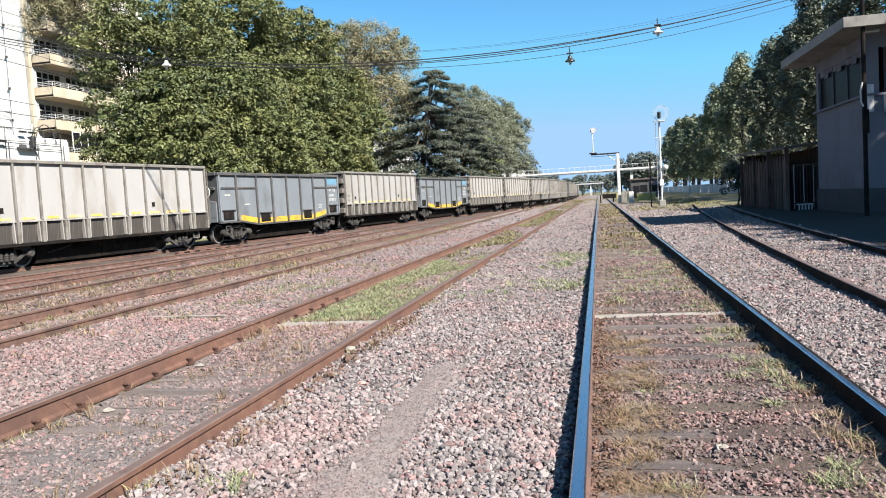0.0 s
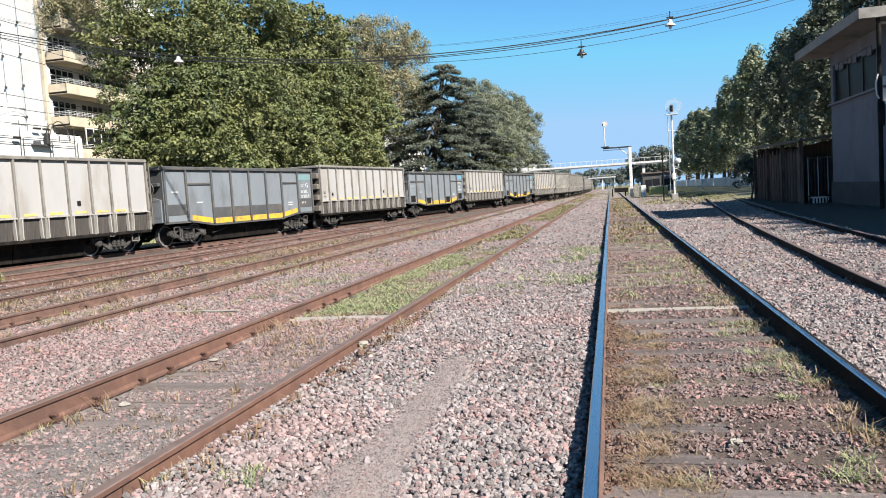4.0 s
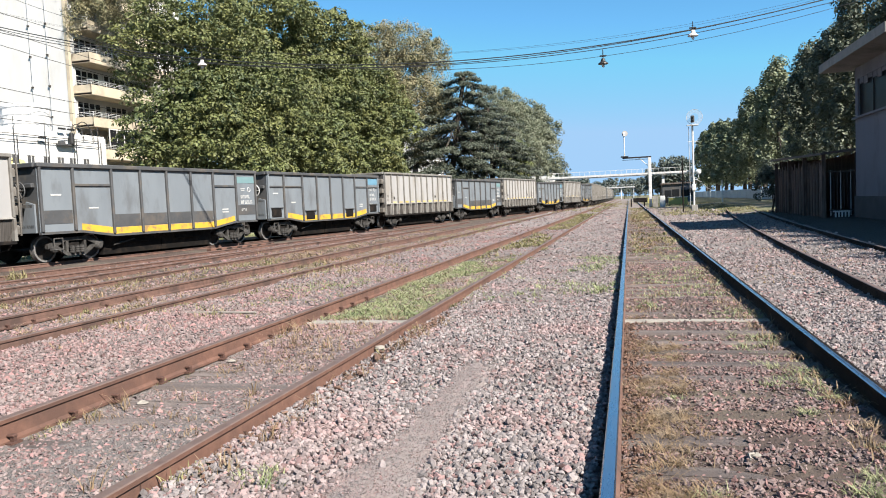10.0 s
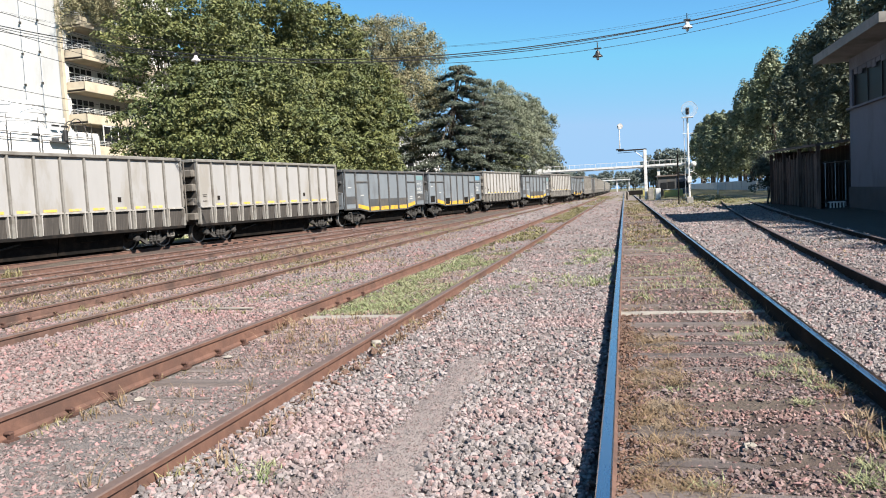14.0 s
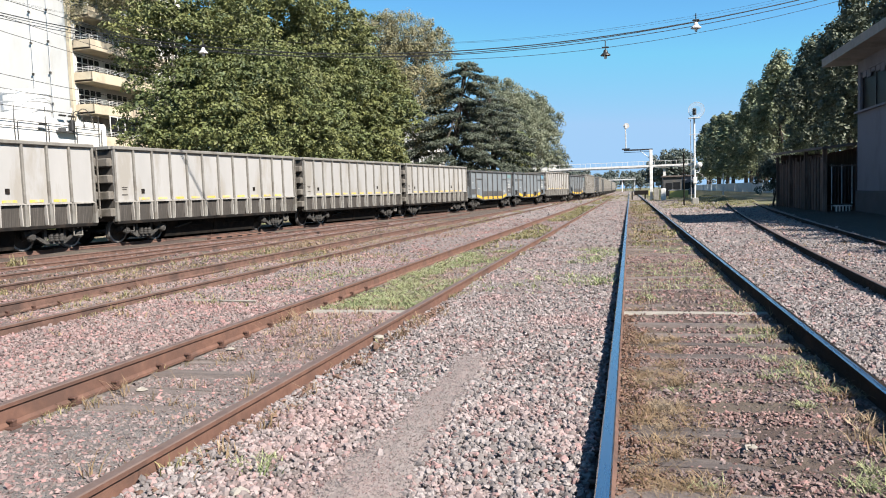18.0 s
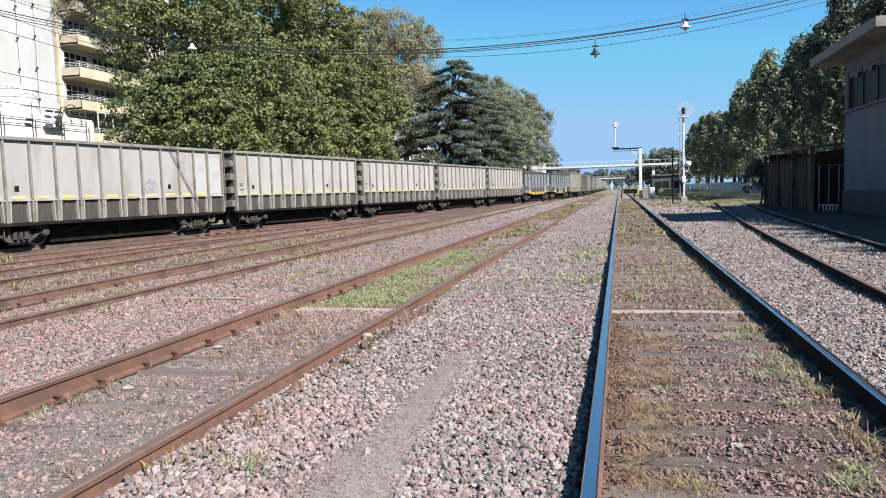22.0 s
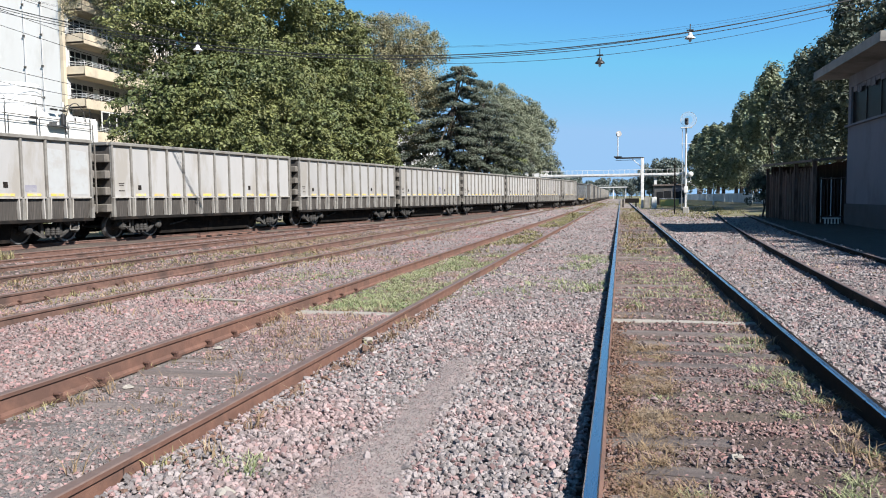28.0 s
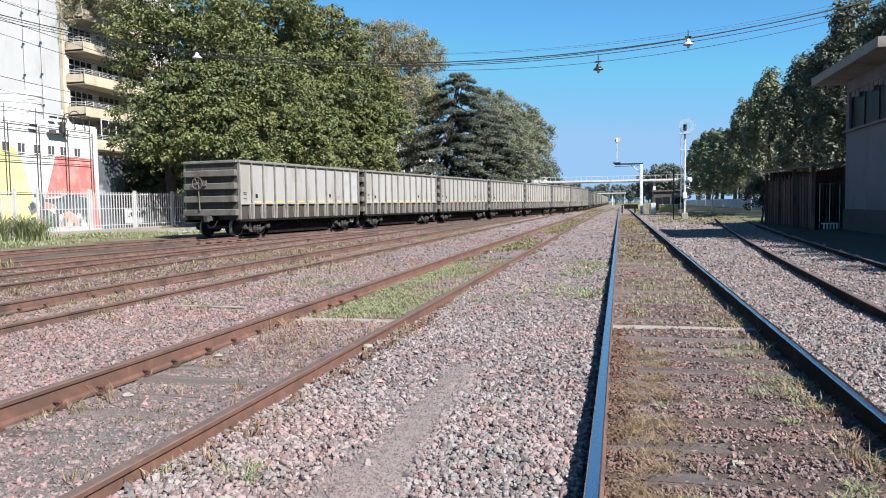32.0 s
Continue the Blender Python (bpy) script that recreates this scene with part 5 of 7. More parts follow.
# ---------------------------------------------------------------- signal cabin and shed
def cabin():
    b = thing("signal_cabin", "two-storey pale grey signal cabin in deep shade with wide eaves", "building")
    X0, X1, Y0, Y1, Z = 9.3, 15.0, 28.7, 34.8, 0.15
    H, SILL, HEAD = 6.35, 4.25, 5.88
    t = 0.25

    def wall(x0, x1, y0, y1, z0, z1, name="wall"):
        part(name, Shape().box(((x0 + x1) / 2, (y0 + y1) / 2, (z0 + z1) / 2), (x1 - x0, y1 - y0, z1 - z0)), "cabin_wall", b)
    wall(X0, X0 + t, Y0, Y1, Z, SILL)
    wall(X0 + t, X1, Y0, Y0 + t, Z, SILL)
    wall(X1 - t, X1, Y0 + t, Y1, Z, H)
    wall(X0 + t, X1 - t, Y1 - t, Y1, Z, H)
    wall(X0, X0 + t, Y0, Y1, HEAD, H)
    wall(X0 + t, X1 - t, Y0, Y0 + t, HEAD, H)
    wall(X0 - 0.02, X0 + 0.38, Y0 - 0.02, Y0 + 0.5, SILL, HEAD, "corner_pier")
    wall(X0, X0 + t, Y1 - 0.35, Y1, SILL, HEAD, "corner_pier")
    wall(X1 - 0.5, X1 - t, Y0, Y0 + t, SILL, HEAD, "corner_pier")
    part("floor_slab", Shape().box(((X0 + X1) / 2, (Y0 + Y1) / 2, SILL - 0.9), (X1 - X0 - 0.5, Y1 - Y0 - 0.5, 0.2)), "cabin_plinth", b)
    part("plinth", Shape().box((X0 - 0.03, (Y0 + Y1) / 2, Z + 0.45), (0.06, Y1 - Y0 + 0.1, 0.9)).box(((X0 + X1) / 2, Y0 - 0.03, Z + 0.45), (X1 - X0, 0.06, 0.9)), "cabin_plinth", b, "darker plinth")
    part("sill", Shape().box((X0 - 0.04, (Y0 + Y1) / 2, SILL + 0.04), (0.16, Y1 - Y0 + 0.1, 0.08)).box(((X0 + X1) / 2, Y0 - 0.04, SILL + 0.04), (X1 - X0, 0.16, 0.08)), "cabin_wall", b)
    g = part("window", Shape().box((X0 + 0.12, (Y0 + Y1) / 2 + 0.1, (SILL + HEAD) / 2), (0.03, Y1 - Y0 - 0.9, HEAD - SILL)), "cabin_glass", b, "long dark window band")
    fr = Shape()
    for k in range(4):
        fr.box((X0 + 0.1, Y0 + 0.6 + k * (Y1 - Y0 - 1.0) / 3, (SILL + HEAD) / 2), (0.05, 0.05, HEAD - SILL))
    fr.box((X0 + 0.1, (Y0 + Y1) / 2, SILL + 0.1), (0.06, Y1 - Y0 - 0.9, 0.08))
    part("window_frame", fr, "black_paint", g)
    for k in range(9):
        part("curtain", Shape().box((X0 + 0.05, Y0 + 0.85 + k * 0.56, HEAD - 0.08 - 0.035 * ((k * 5) % 3)), (0.03, 0.5, 0.16 + 0.07 * ((k * 5) % 3))), "cabin_wall", g, "pale torn blind strip")
    g2 = part("window", Shape().box(((X0 + X1) / 2, Y0 + 0.12, (SILL + HEAD) / 2 + 0.1), (X1 - X0 - 1.2, 0.03, HEAD - SILL - 0.2)), "cabin_glass", b, "dark front window band")
    fr = Shape()
    for k in range(5):
        fr.box((X0 + 0.6 + k * (X1 - X0 - 1.2) / 4, Y0 + 0.08, (SILL + HEAD) / 2), (0.07, 0.07, HEAD - SILL))
    part("window_frame", fr, "cabin_plinth", g2)
    part("lower_window", Shape().box((X0 + 1.4, Y0 + 0.0, 2.2), (1.2, 0.04, 0.9)), "cabin_glass", b)
    # a flat roof whose eaves taper out
    ox, oy = 1.08, 1.3
    r = Shape()
    lo = [(X0, Y0, H), (X1, Y0, H), (X1, Y1, H), (X0, Y1, H)]
    el = [(X0 - ox, Y0 - oy, H + 0.08), (X1 + ox, Y0 - oy, H + 0.08), (X1 + ox, Y1 + oy, H + 0.08), (X0 - ox, Y1 + oy, H + 0.08)]
    eh = [(x, y, H + 0.42) for x, y, _ in el]
    top = [(x, y, H + 0.6) for x, y, _ in lo]
    v = lo + el + eh + top
    f = [(3, 2, 1, 0)] + [(i, (i + 1) % 4, 4 + (i + 1) % 4, 4 + i) for i in range(4)] + [(4 + i, 4 + (i + 1) % 4, 8 + (i + 1) % 4, 8 + i) for i in range(4)] + \
        [(8 + i, 8 + (i + 1) % 4, 12 + (i + 1) % 4, 12 + i) for i in range(4)] + [(12, 13, 14, 15)]
    part("roof", r.add(v, f), "concrete", b, "wide flat concrete roof")
    ac = part("air_conditioner", Shape().box((X0 + 0.95, Y0 - 0.22, 3.95), (0.9, 0.4, 0.62), chamfer=0.04), "white_paint", b, "white outdoor air conditioner")
    part("fan_grille", Shape().ring(Matrix.Translation((X0 + 0.9, Y0 - 0.43, 3.95)) @ pose(0, 0, 0, 90, 0, 0), 0.22, 0.015, 18, 5), "black_paint", ac)
    # sunlit patch on the corner pier, put in as a white plate
    part("notice_board", Shape().box((X0 + 0.1, Y0 - 0.045, 4.17), (0.2, 0.03, 0.94)), "white_paint", b, "white strip standing for sunlight on the corner")
    part("lamp", Shape().box((X0 - 0.1, Y0 - 0.7, H - 0.02), (0.6, 0.1, 0.08), chamfer=0.03), "white_paint", b, "white tube lamp under the eaves")
    return b


cabin()
pole = thing("pole", "dark steel pole with cables before the cabin", "pole")
part("shaft", Shape().tube([(8.85, 27.57, 0), (8.85, 27.57, 10.4)], 0.075, 10, 0.06), "black_iron", pole)
part("cable_loop", Shape().tube([(8.78, 27.5, 4.6), (8.70, 27.47, 4.3), (8.72, 27.47, 3.95), (8.80, 27.5, 3.8)], 0.025, 6), "white_frame", pole)
part("box", Shape().box((8.85, 27.48, 3.3), (0.2, 0.12, 0.8), chamfer=0.02), "black_iron", pole)
part("crossarm", Shape().tube([(8.1, 27.57, 8.6), (9.6, 27.57, 8.6)], 0.04, 6), "black_iron", pole)

def shed():
    b = thing("lean_to_shed", "dark weathered plank lean-to with a sagging roof", "shed")
    X, Y0, Y1 = 8.45, 36.2, 47.0
    for k in range(36):
        y = Y0 + 0.2 + k * (Y1 - Y0 - 0.3) / 35
        hh = 2.4 + 0.14 * math.sin(k * 2.3) + 0.03 * (k % 3)
        part("plank", Shape().box((X + 0.02 * (k % 2), y, hh / 2 + 0.15), (0.035, 0.27, hh)), "shed_wood", b)
    for k in range(8):
        part("gate_bar", Shape().box((X + 0.2 + k * 0.135, Y0, 1.2), (0.035, 0.035, 2.0)), "shed_wood" if k % 3 else "fence_metal", b)
    for z in (0.45, 2.15):
        part("gate_rail", Shape().box((X + 0.66, Y0, z), (1.1, 0.04, 0.06)), "shed_wood", b)
    for k in range(9):
        part("plank", Shape().box((X + 1.4 + k * 0.3, Y0 - 0.4, 1.5), (0.29, 0.04, 2.8)), "cabin_plinth", b)
    for x, y in ((X - 0.08, Y0), (X - 0.08, Y0 + 3.6), (X - 0.08, Y0 + 7.2), (X - 0.08, Y1), (X + 1.25, Y0)):
        part("post", Shape().box((x, y, 1.5), (0.16, 0.16, 2.9)), "shed_wood", b)
    rf = Shape().add([(X - 0.35, Y0 - 0.7, 2.88), (X + 4.4, Y0 - 0.7, 3.3), (X + 4.4, Y1 + 0.4, 3.5), (X - 0.35, Y1 + 0.4, 3.1),
                      (X - 0.35, Y0 - 0.7, 2.98), (X + 4.4, Y0 - 0.7, 3.4), (X + 4.4, Y1 + 0.4, 3.6), (X - 0.35, Y1 + 0.4, 3.2)],
                     [(3, 2, 1, 0), (4, 5, 6, 7), (0, 1, 5, 4), (1, 2, 6, 5), (2, 3, 7, 6), (3, 0, 4, 7)])
    part("roof", rf, "shed_roof", b, "rusty sheet roof")
    part("end_wall", Shape().box((X + 2.2, Y1, 1.6), (4.2, 0.06, 2.9)), "shed_wood", b)
    part("inner_wall", Shape().box((X + 1.5, (Y0 + Y1) / 2, 1.55), (0.06, Y1 - Y0 - 0.4, 2.75)), "shed_wood", b)
    part("back_wall", Shape().box((X + 4.2, (Y0 + Y1) / 2, 1.5), (0.08, Y1 - Y0, 2.8)), "shed_wood", b)
    return b


shed()
_b = thing("planter", "low white slatted planter in front of the shed", "planter", "", Matrix.Translation((9.0, 37.0 - 1.1, 0)))
part("rim", Shape().box((0, 0, 0.40), (0.62, 0.3, 0.05)), "white_paint", _b)
for _k in range(5):
    part("slat", Shape().box((-0.26 + _k * 0.13, -0.12, 0.27), (0.06, 0.03, 0.24)), "white_paint", _b)
part("back", Shape().box((0, 0.12, 0.27), (0.6, 0.03, 0.24)), "shed_wood", _b)


# ---------------------------------------------------------------- signals and the far yard
def mast():
    b = thing("signal_mast", "white lattice-free signal mast with round backed lamp", "railway signal", "", Matrix.Translation((4.95, 61.5, 0)))
    part("base", Shape().box((0, 0, 0.25), (0.5, 0.5, 0.6), chamfer=0.05), "concrete", b)
    part("post", Shape().tube([(0, 0, 0.4), (0, 0, 6.7)], 0.072, 12), "white_paint", b, "white round post")
    s = Shape()
    for q in (-0.17, 0.17):
        s.tube([(-0.28, q, 0.5), (-0.28, q, 6.6)], 0.013, 5)
    for k in range(19):
        s.tube([(-0.28, -0.17, 0.7 + k * 0.32), (-0.28, 0.17, 0.7 + k * 0.32)], 0.01, 5)
    part("ladder", s, "white_paint", b)
    part("platform", Shape().box((0, -0.05, 6.72), (0.85, 0.6, 0.05)), "white_paint", b)
    part("rail_hoop", Shape().tube([(-0.4, -0.3, 5.45), (0.4, -0.3, 5.45)], 0.025, 5), "white_paint", b)
    hd = part("signal_head", Shape().box((0.02, -0.05, 7.2), (0.28, 0.26, 0.55), chamfer=0.06), "grey_dark", b, "black lamp case")
    part("target", Shape().ring(Matrix.Translation((0.18, 0.15, 7.35)) @ pose(0, 0, 0, 90, 0, 0), 0.6, 0.013, 30, 6), "disc_glass", hd, "pale thin target ring")
    part("target_mesh", Shape().lathe([(0.3, 0.0), (0.6, 0.0), (0.6, 0.004), (0.3, 0.004)], Matrix.Translation((0.18, 0.155, 7.35)) @ pose(0, 0, 0, 90, 0, 0), 30), "ring_pane", hd, "clear backing disc")
    for z in (7.08, 7.32):
        part("hood", Shape().tube([(0.02, -0.2, z), (0.02, -0.36, z - 0.02)], 0.09, 10, close=False), "black_paint", hd)
    part("lower_lamp", Shape().lathe([(0, 0), (0.2, 0), (0.21, 0.1), (0.08, 0.18), (0, 0.18)], Matrix.Translation((0.35, -0.05, 3.1)) @ pose(0, 0, 0, 90, 0, 0), 16), "white_paint", b, "white lower lamp")
    part("lamp_bracket", Shape().tube([(0, 0, 2.5), (0.3, 0, 2.5), (0.38, 0, 2.7), (0.35, 0, 3.0)], 0.03, 6), "white_paint", b)
    part("relay_box", Shape().box((0.0, -0.2, 1.9), (0.3, 0.22, 0.5), chamfer=0.03), "white_paint", b)
    return b


mast()
_t = thing("thin_post", "thin dark post beside the signal mast", "post", "", Matrix.Translation((3.9, 58.0, 0)))
part("shaft", Shape().tube([(0, 0, 0), (0, 0, 3.9)], 0.05, 8), "black_iron", _t)
part("plate", Shape().box((0, -0.05, 2.4), (0.34, 0.03, 0.12)), "black_iron", _t)


def bracket_signal():
    b = thing("bracket_signal", "white bracket signal with a dark arm over the track", "railway signal", "", Matrix.Translation((2.5, 92, 0)))
    part("post", Shape().box((0, 0, 2.95), (0.36, 0.36, 5.9), chamfer=0.03), "white_paint", b, "white square post")
    part("arm", Shape().box((-1.45, 0, 5.95), (3.3, 0.3, 0.16)).box((-1.45, 0, 5.7), (3.3, 0.05, 0.05)), "black_paint", b, "dark cantilever arm")
    part("brace", Shape().tube([(-0.15, 0, 4.9), (-1.2, 0, 5.85)], 0.05, 6), "white_paint", b)
    st = part("stem", Shape().tube([(-2.85, 0, 6.0), (-2.85, 0, 8.6)], 0.06, 8), "white_paint", b)
    part("signal_head", Shape().box((-2.85, -0.05, 8.75), (0.26, 0.26, 0.5), chamfer=0.05), "white_paint", st)
    part("target", Shape().lathe([(0, 0), (0.34, 0), (0.34, 0.04), (0, 0.04)], Matrix.Translation((-2.75, 0.12, 8.85)) @ pose(0, 0, 0, 90, 0, 0), 20), "disc_glass", st)
    part("basket", Shape().box((-2.85, 0, 6.1), (0.9, 0.6, 0.14)), "black_paint", b)
    part("cabinet", Shape().box((0.5, -0.6, 0.65), (0.6, 0.5, 1.3), chamfer=0.03), "concrete", b)
    return b


bracket_signal()


def footbridge():
    b = thing("footbridge", "long white footbridge across all tracks", "bridge", "", Matrix.Translation((0, 150, 0)))
    part("deck", Shape().box((-1.6, 0, 5.3), (27.6, 1.8, 0.22)), "white_paint", b, "white deck")
    part("girder", Shape().box((-1.6, -0.95, 5.55), (27.6, 0.1, 0.35)), "white_paint", b)
    for x in (-12.5, 6.5, 11.6):
        part("pier", Shape().box((x, 0, 2.6), (0.5, 0.8, 5.2)), "white_paint", b)
    rl = Shape()
    for k in range(28):
        rl.box((-15.3 + k, -0.95, 6.1), (0.05, 0.05, 0.7))
    rl.box((-1.6, -0.95, 6.45), (27.6, 0.06, 0.06))
    part("handrail", rl, "white_paint", b)
    for k in range(18):
        part("tread", Shape().box((11.6 + k * 0.3, 1.4, 5.2 - k * 0.28), (0.32, 1.6, 0.06)), "white_paint", b)
    return b


_fb = footbridge()
copy_thing(_fb, pose(-9.5, 330, -0.4))


def hut(x, y, w, d, h, mat, label, roof="shed_roof"):
    b = thing("trackside_hut", label, "hut", "", Matrix.Translation((x, y, 0)))
    part("wall", Shape().box((0, 0, h / 2), (w, d, h)), mat, b)
    part("roof", Shape().box((0, 0, h + 0.1), (w + 0.5, d + 0.5, 0.2)), roof, b)
    part("door", Shape().box((-w * 0.2, -d / 2 - 0.02, 1.0), (0.9, 0.05, 2.0)), "window_dark", b)
    part("window", Shape().box((w * 0.22, -d / 2 - 0.02, 1.6), (1.0, 0.05, 1.0)), "window_dark", b)
    return b


hut(6.2, 118, 2.6, 4, 2.9, "grey_dark", "dark grey trackside hut by the far platform")
hut(8.9, 124, 2.2, 4, 3.0, "cabin_wall", "pale trackside hut by the far platform")
_h = thing("equipment_box", "bright yellow equipment box beside the track", "box", "", Matrix.Translation((6.3, 104, 0)))
part("body", Shape().box((0, 0, 0.5), (2.4, 1.2, 0.9), chamfer=0.05), "hut_yellow", _h)
part("lid", Shape().box((0, 0, 0.99), (2.5, 1.3, 0.08)), "white_paint", _h)
_h = thing("equipment_box", "white relay cabinet beside the track", "box", "", Matrix.Translation((3.6, 86, 0)))
part("body", Shape().box((0, 0, 0.65), (0.55, 0.5, 1.3), chamfer=0.03), "white_paint", _h)
part("door", Shape().box((0, -0.26, 0.7), (0.45, 0.02, 1.0)), "white_frame", _h)
_h = thing("buffer_stop", "dark rail buffer stop at the end of a stub", "buffer stop", "", Matrix.Translation((-0.3 + 1.4, 98, 0)))
part("beam", Shape().box((0.3, 0, 0.85), (1.7, 0.4, 0.55), chamfer=0.05), "black_iron", _h)
part("end_board", Shape().box((1.5, 0, 0.75), (0.6, 0.3, 0.7), chamfer=0.03), "hut_yellow", _h, "pale yellow end board")
for _q in (-0.8, 0.8):
    part("strut", Shape().tube([(_q, 0, 1.0), (_q, 1.6, 0.0)], 0.08, 6), "black_iron", _h)
    part("leg", Shape().box((_q, 0, 0.5), (0.16, 0.2, 1.0)), "black_iron", _h)

# pale sheet fence at the foot of the poplars
_me = Shape().box((0, 0, 0.75), (0.05, 2.3, 1.5)).mesh("sheet", M["white_frame"])
_fen = thing("park_fence", "long pale sheet fence at the foot of the poplars", "fence")
for _k in range(64):
    _o = part("sheet", _me, "white_frame", _fen)
    _o.location = (18.0 + (0.04 if _k % 2 else 0), 70 + _k * 2.4, 0.15)
lamp = thing("lamp_post", "white lamp post before the poplars", "lamp post", "", Matrix.Translation((11.2, 98, 0)))
part("shaft", Shape().tube([(0, 0, 0), (0, 0, 2.9)], 0.09, 8, 0.06), "white_paint", lamp)

# ---------------------------------------------------------------- overhead wires
def span(q):
    """A point of the plane in which the cables hang, from the pole by the cabin to one beyond the goods track."""
    return 9.75 - 41.25 * q, 27.3 - 5.36 * q


def cable_height(x, drop, slope, bow, cube):
    """The sag of the cables across the yard, with each one's own offset."""
    return 6.628 + drop + (0.0924 + slope) * x + (0.0080 + bow) * x * x + (cube - 0.000016) * x ** 3


def wires():
    for drop, slope, bow, cube, r, label in ((0.0, 0.0, 0.0, 0.0, 0.018, "thick"), (-0.035, 0.0075, 0.0, 0.0, 0.013, "thin"), (-0.13, -0.002, 0.0, 0.0, 0.012, "thin"),
                                             (-0.38, -0.005, 0.00195, -0.00005, 0.008, "thin"), (0.224, -0.0123, 0.0, 0.0, 0.004, "thin"), (0.163, -0.0173, 0.0, 0.0, 0.0035, "thin")):
        pts = []
        for k in range(49):
            x, y = span(k / 48)
            pts.append((x, y, cable_height(x, drop, slope, bow, cube)))
        w = thing("overhead_cable", label + " dark cable slung across the yard", "cable", "overhead cables")
        part("strand", Shape().tube(pts, r, 5), "cable", w)
    for k, (z0, z1) in enumerate(((13.6, 11.6), (13.0, 10.0), (12.2, 9.2), (9.6, 8.4), (8.7, 7.9))):
        w = thing("service_cable", "thin service cable along the white wall", "cable", "service cables")
        part("strand", Shape().tube([(-34.0 + j * 0.6 * (1 - 0.5 * (k > 2)), 24 + j * 2.9, z0 + (z1 - z0) * j / 10 - 0.35 * math.sin(j * math.pi / 10)) for j in range(11)], 0.016, 5), "cable", w)


wires()
_p = thing("pole", "tall concrete pole that carries the yard cables", "pole", "", Matrix.Translation((-31.55, 21.93, 0)))
part("shaft", Shape().tube([(0, 0, 0), (0, 0, 13.4)], 0.17, 10, 0.11), "concrete", _p)


def hanging_lamp(x, y, z, mat, label):
    b = thing("hanging_lamp", label, "lamp", "", Matrix.Translation((x, y, z)))
    part("hook", Shape().tube([(0, 0, 0.4), (0, 0, 0.1)], 0.018, 6), "cable", b)
    part("shade", Shape().lathe([(0.03, 0.12), (0.06, 0.1), (0.08, 0.02), (0.16, -0.05), (0.17, -0.08), (0.0, -0.06)], Matrix(), 14), mat, b)
    part("clamp", Shape().box((0, 0, 0.19), (0.22, 0.05, 0.05), chamfer=0.01), "cable", b)
    part("bulb", Shape().lathe([(0, -0.2), (0.04, -0.18), (0.05, -0.12), (0.03, -0.05)], Matrix(), 10), "white_paint", b)
    return b


hanging_lamp(-0.70, 25.94, 6.01, "black_paint", "dark hanging lamp on a yard cable")
hanging_lamp(2.21, 26.32, 6.73, "white_paint", "white hanging lamp on a yard cable")
hanging_lamp(-14.6, 24.14, 6.88, "white_paint", "white hanging lamp before the trees")


# ---------------------------------------------------------------- tracks: rails, sleepers, spikes
SLEEPER_Y = {"main": 0.075, "second": 0.12, "third": 0.2, "fourth": 0.3, "siding": 0.1}
_sl = {}
_done = {}
SLEEPERS_AT = []
for _i in range(4):
    _s = Shape()
    _r = random.Random(40 + _i)
    _w = 0.105 + _r.uniform(-0.012, 0.012)
    _s.box((0, 0, -0.06), (2.5, 2 * _w, 0.14), chamfer=0.018)
    _me = _s.mesh("sleeper", M["sleeper_wood"])
    for _v in _me.vertices:
        _v.co += Vector((_r.uniform(-0.03, 0.03), _r.uniform(-0.012, 0.012), _r.uniform(-0.012, 0.006)))
    _sl[_i] = _me
_white = Shape().box((0, 0, -0.06), (2.5, 0.2, 0.15), chamfer=0.02).mesh("sleeper", M["sleeper_concrete"])
_spk = Shape().box((0, 0, 0.015), (0.03, 0.03, 0.05)).box((0.012, 0, 0.045), (0.06, 0.042, 0.02), chamfer=0.005)
_spk.box((0.0, 0.0, -0.004), (0.05, 0.1, 0.016))
_spike = _spk.mesh("spike", M["spike"])
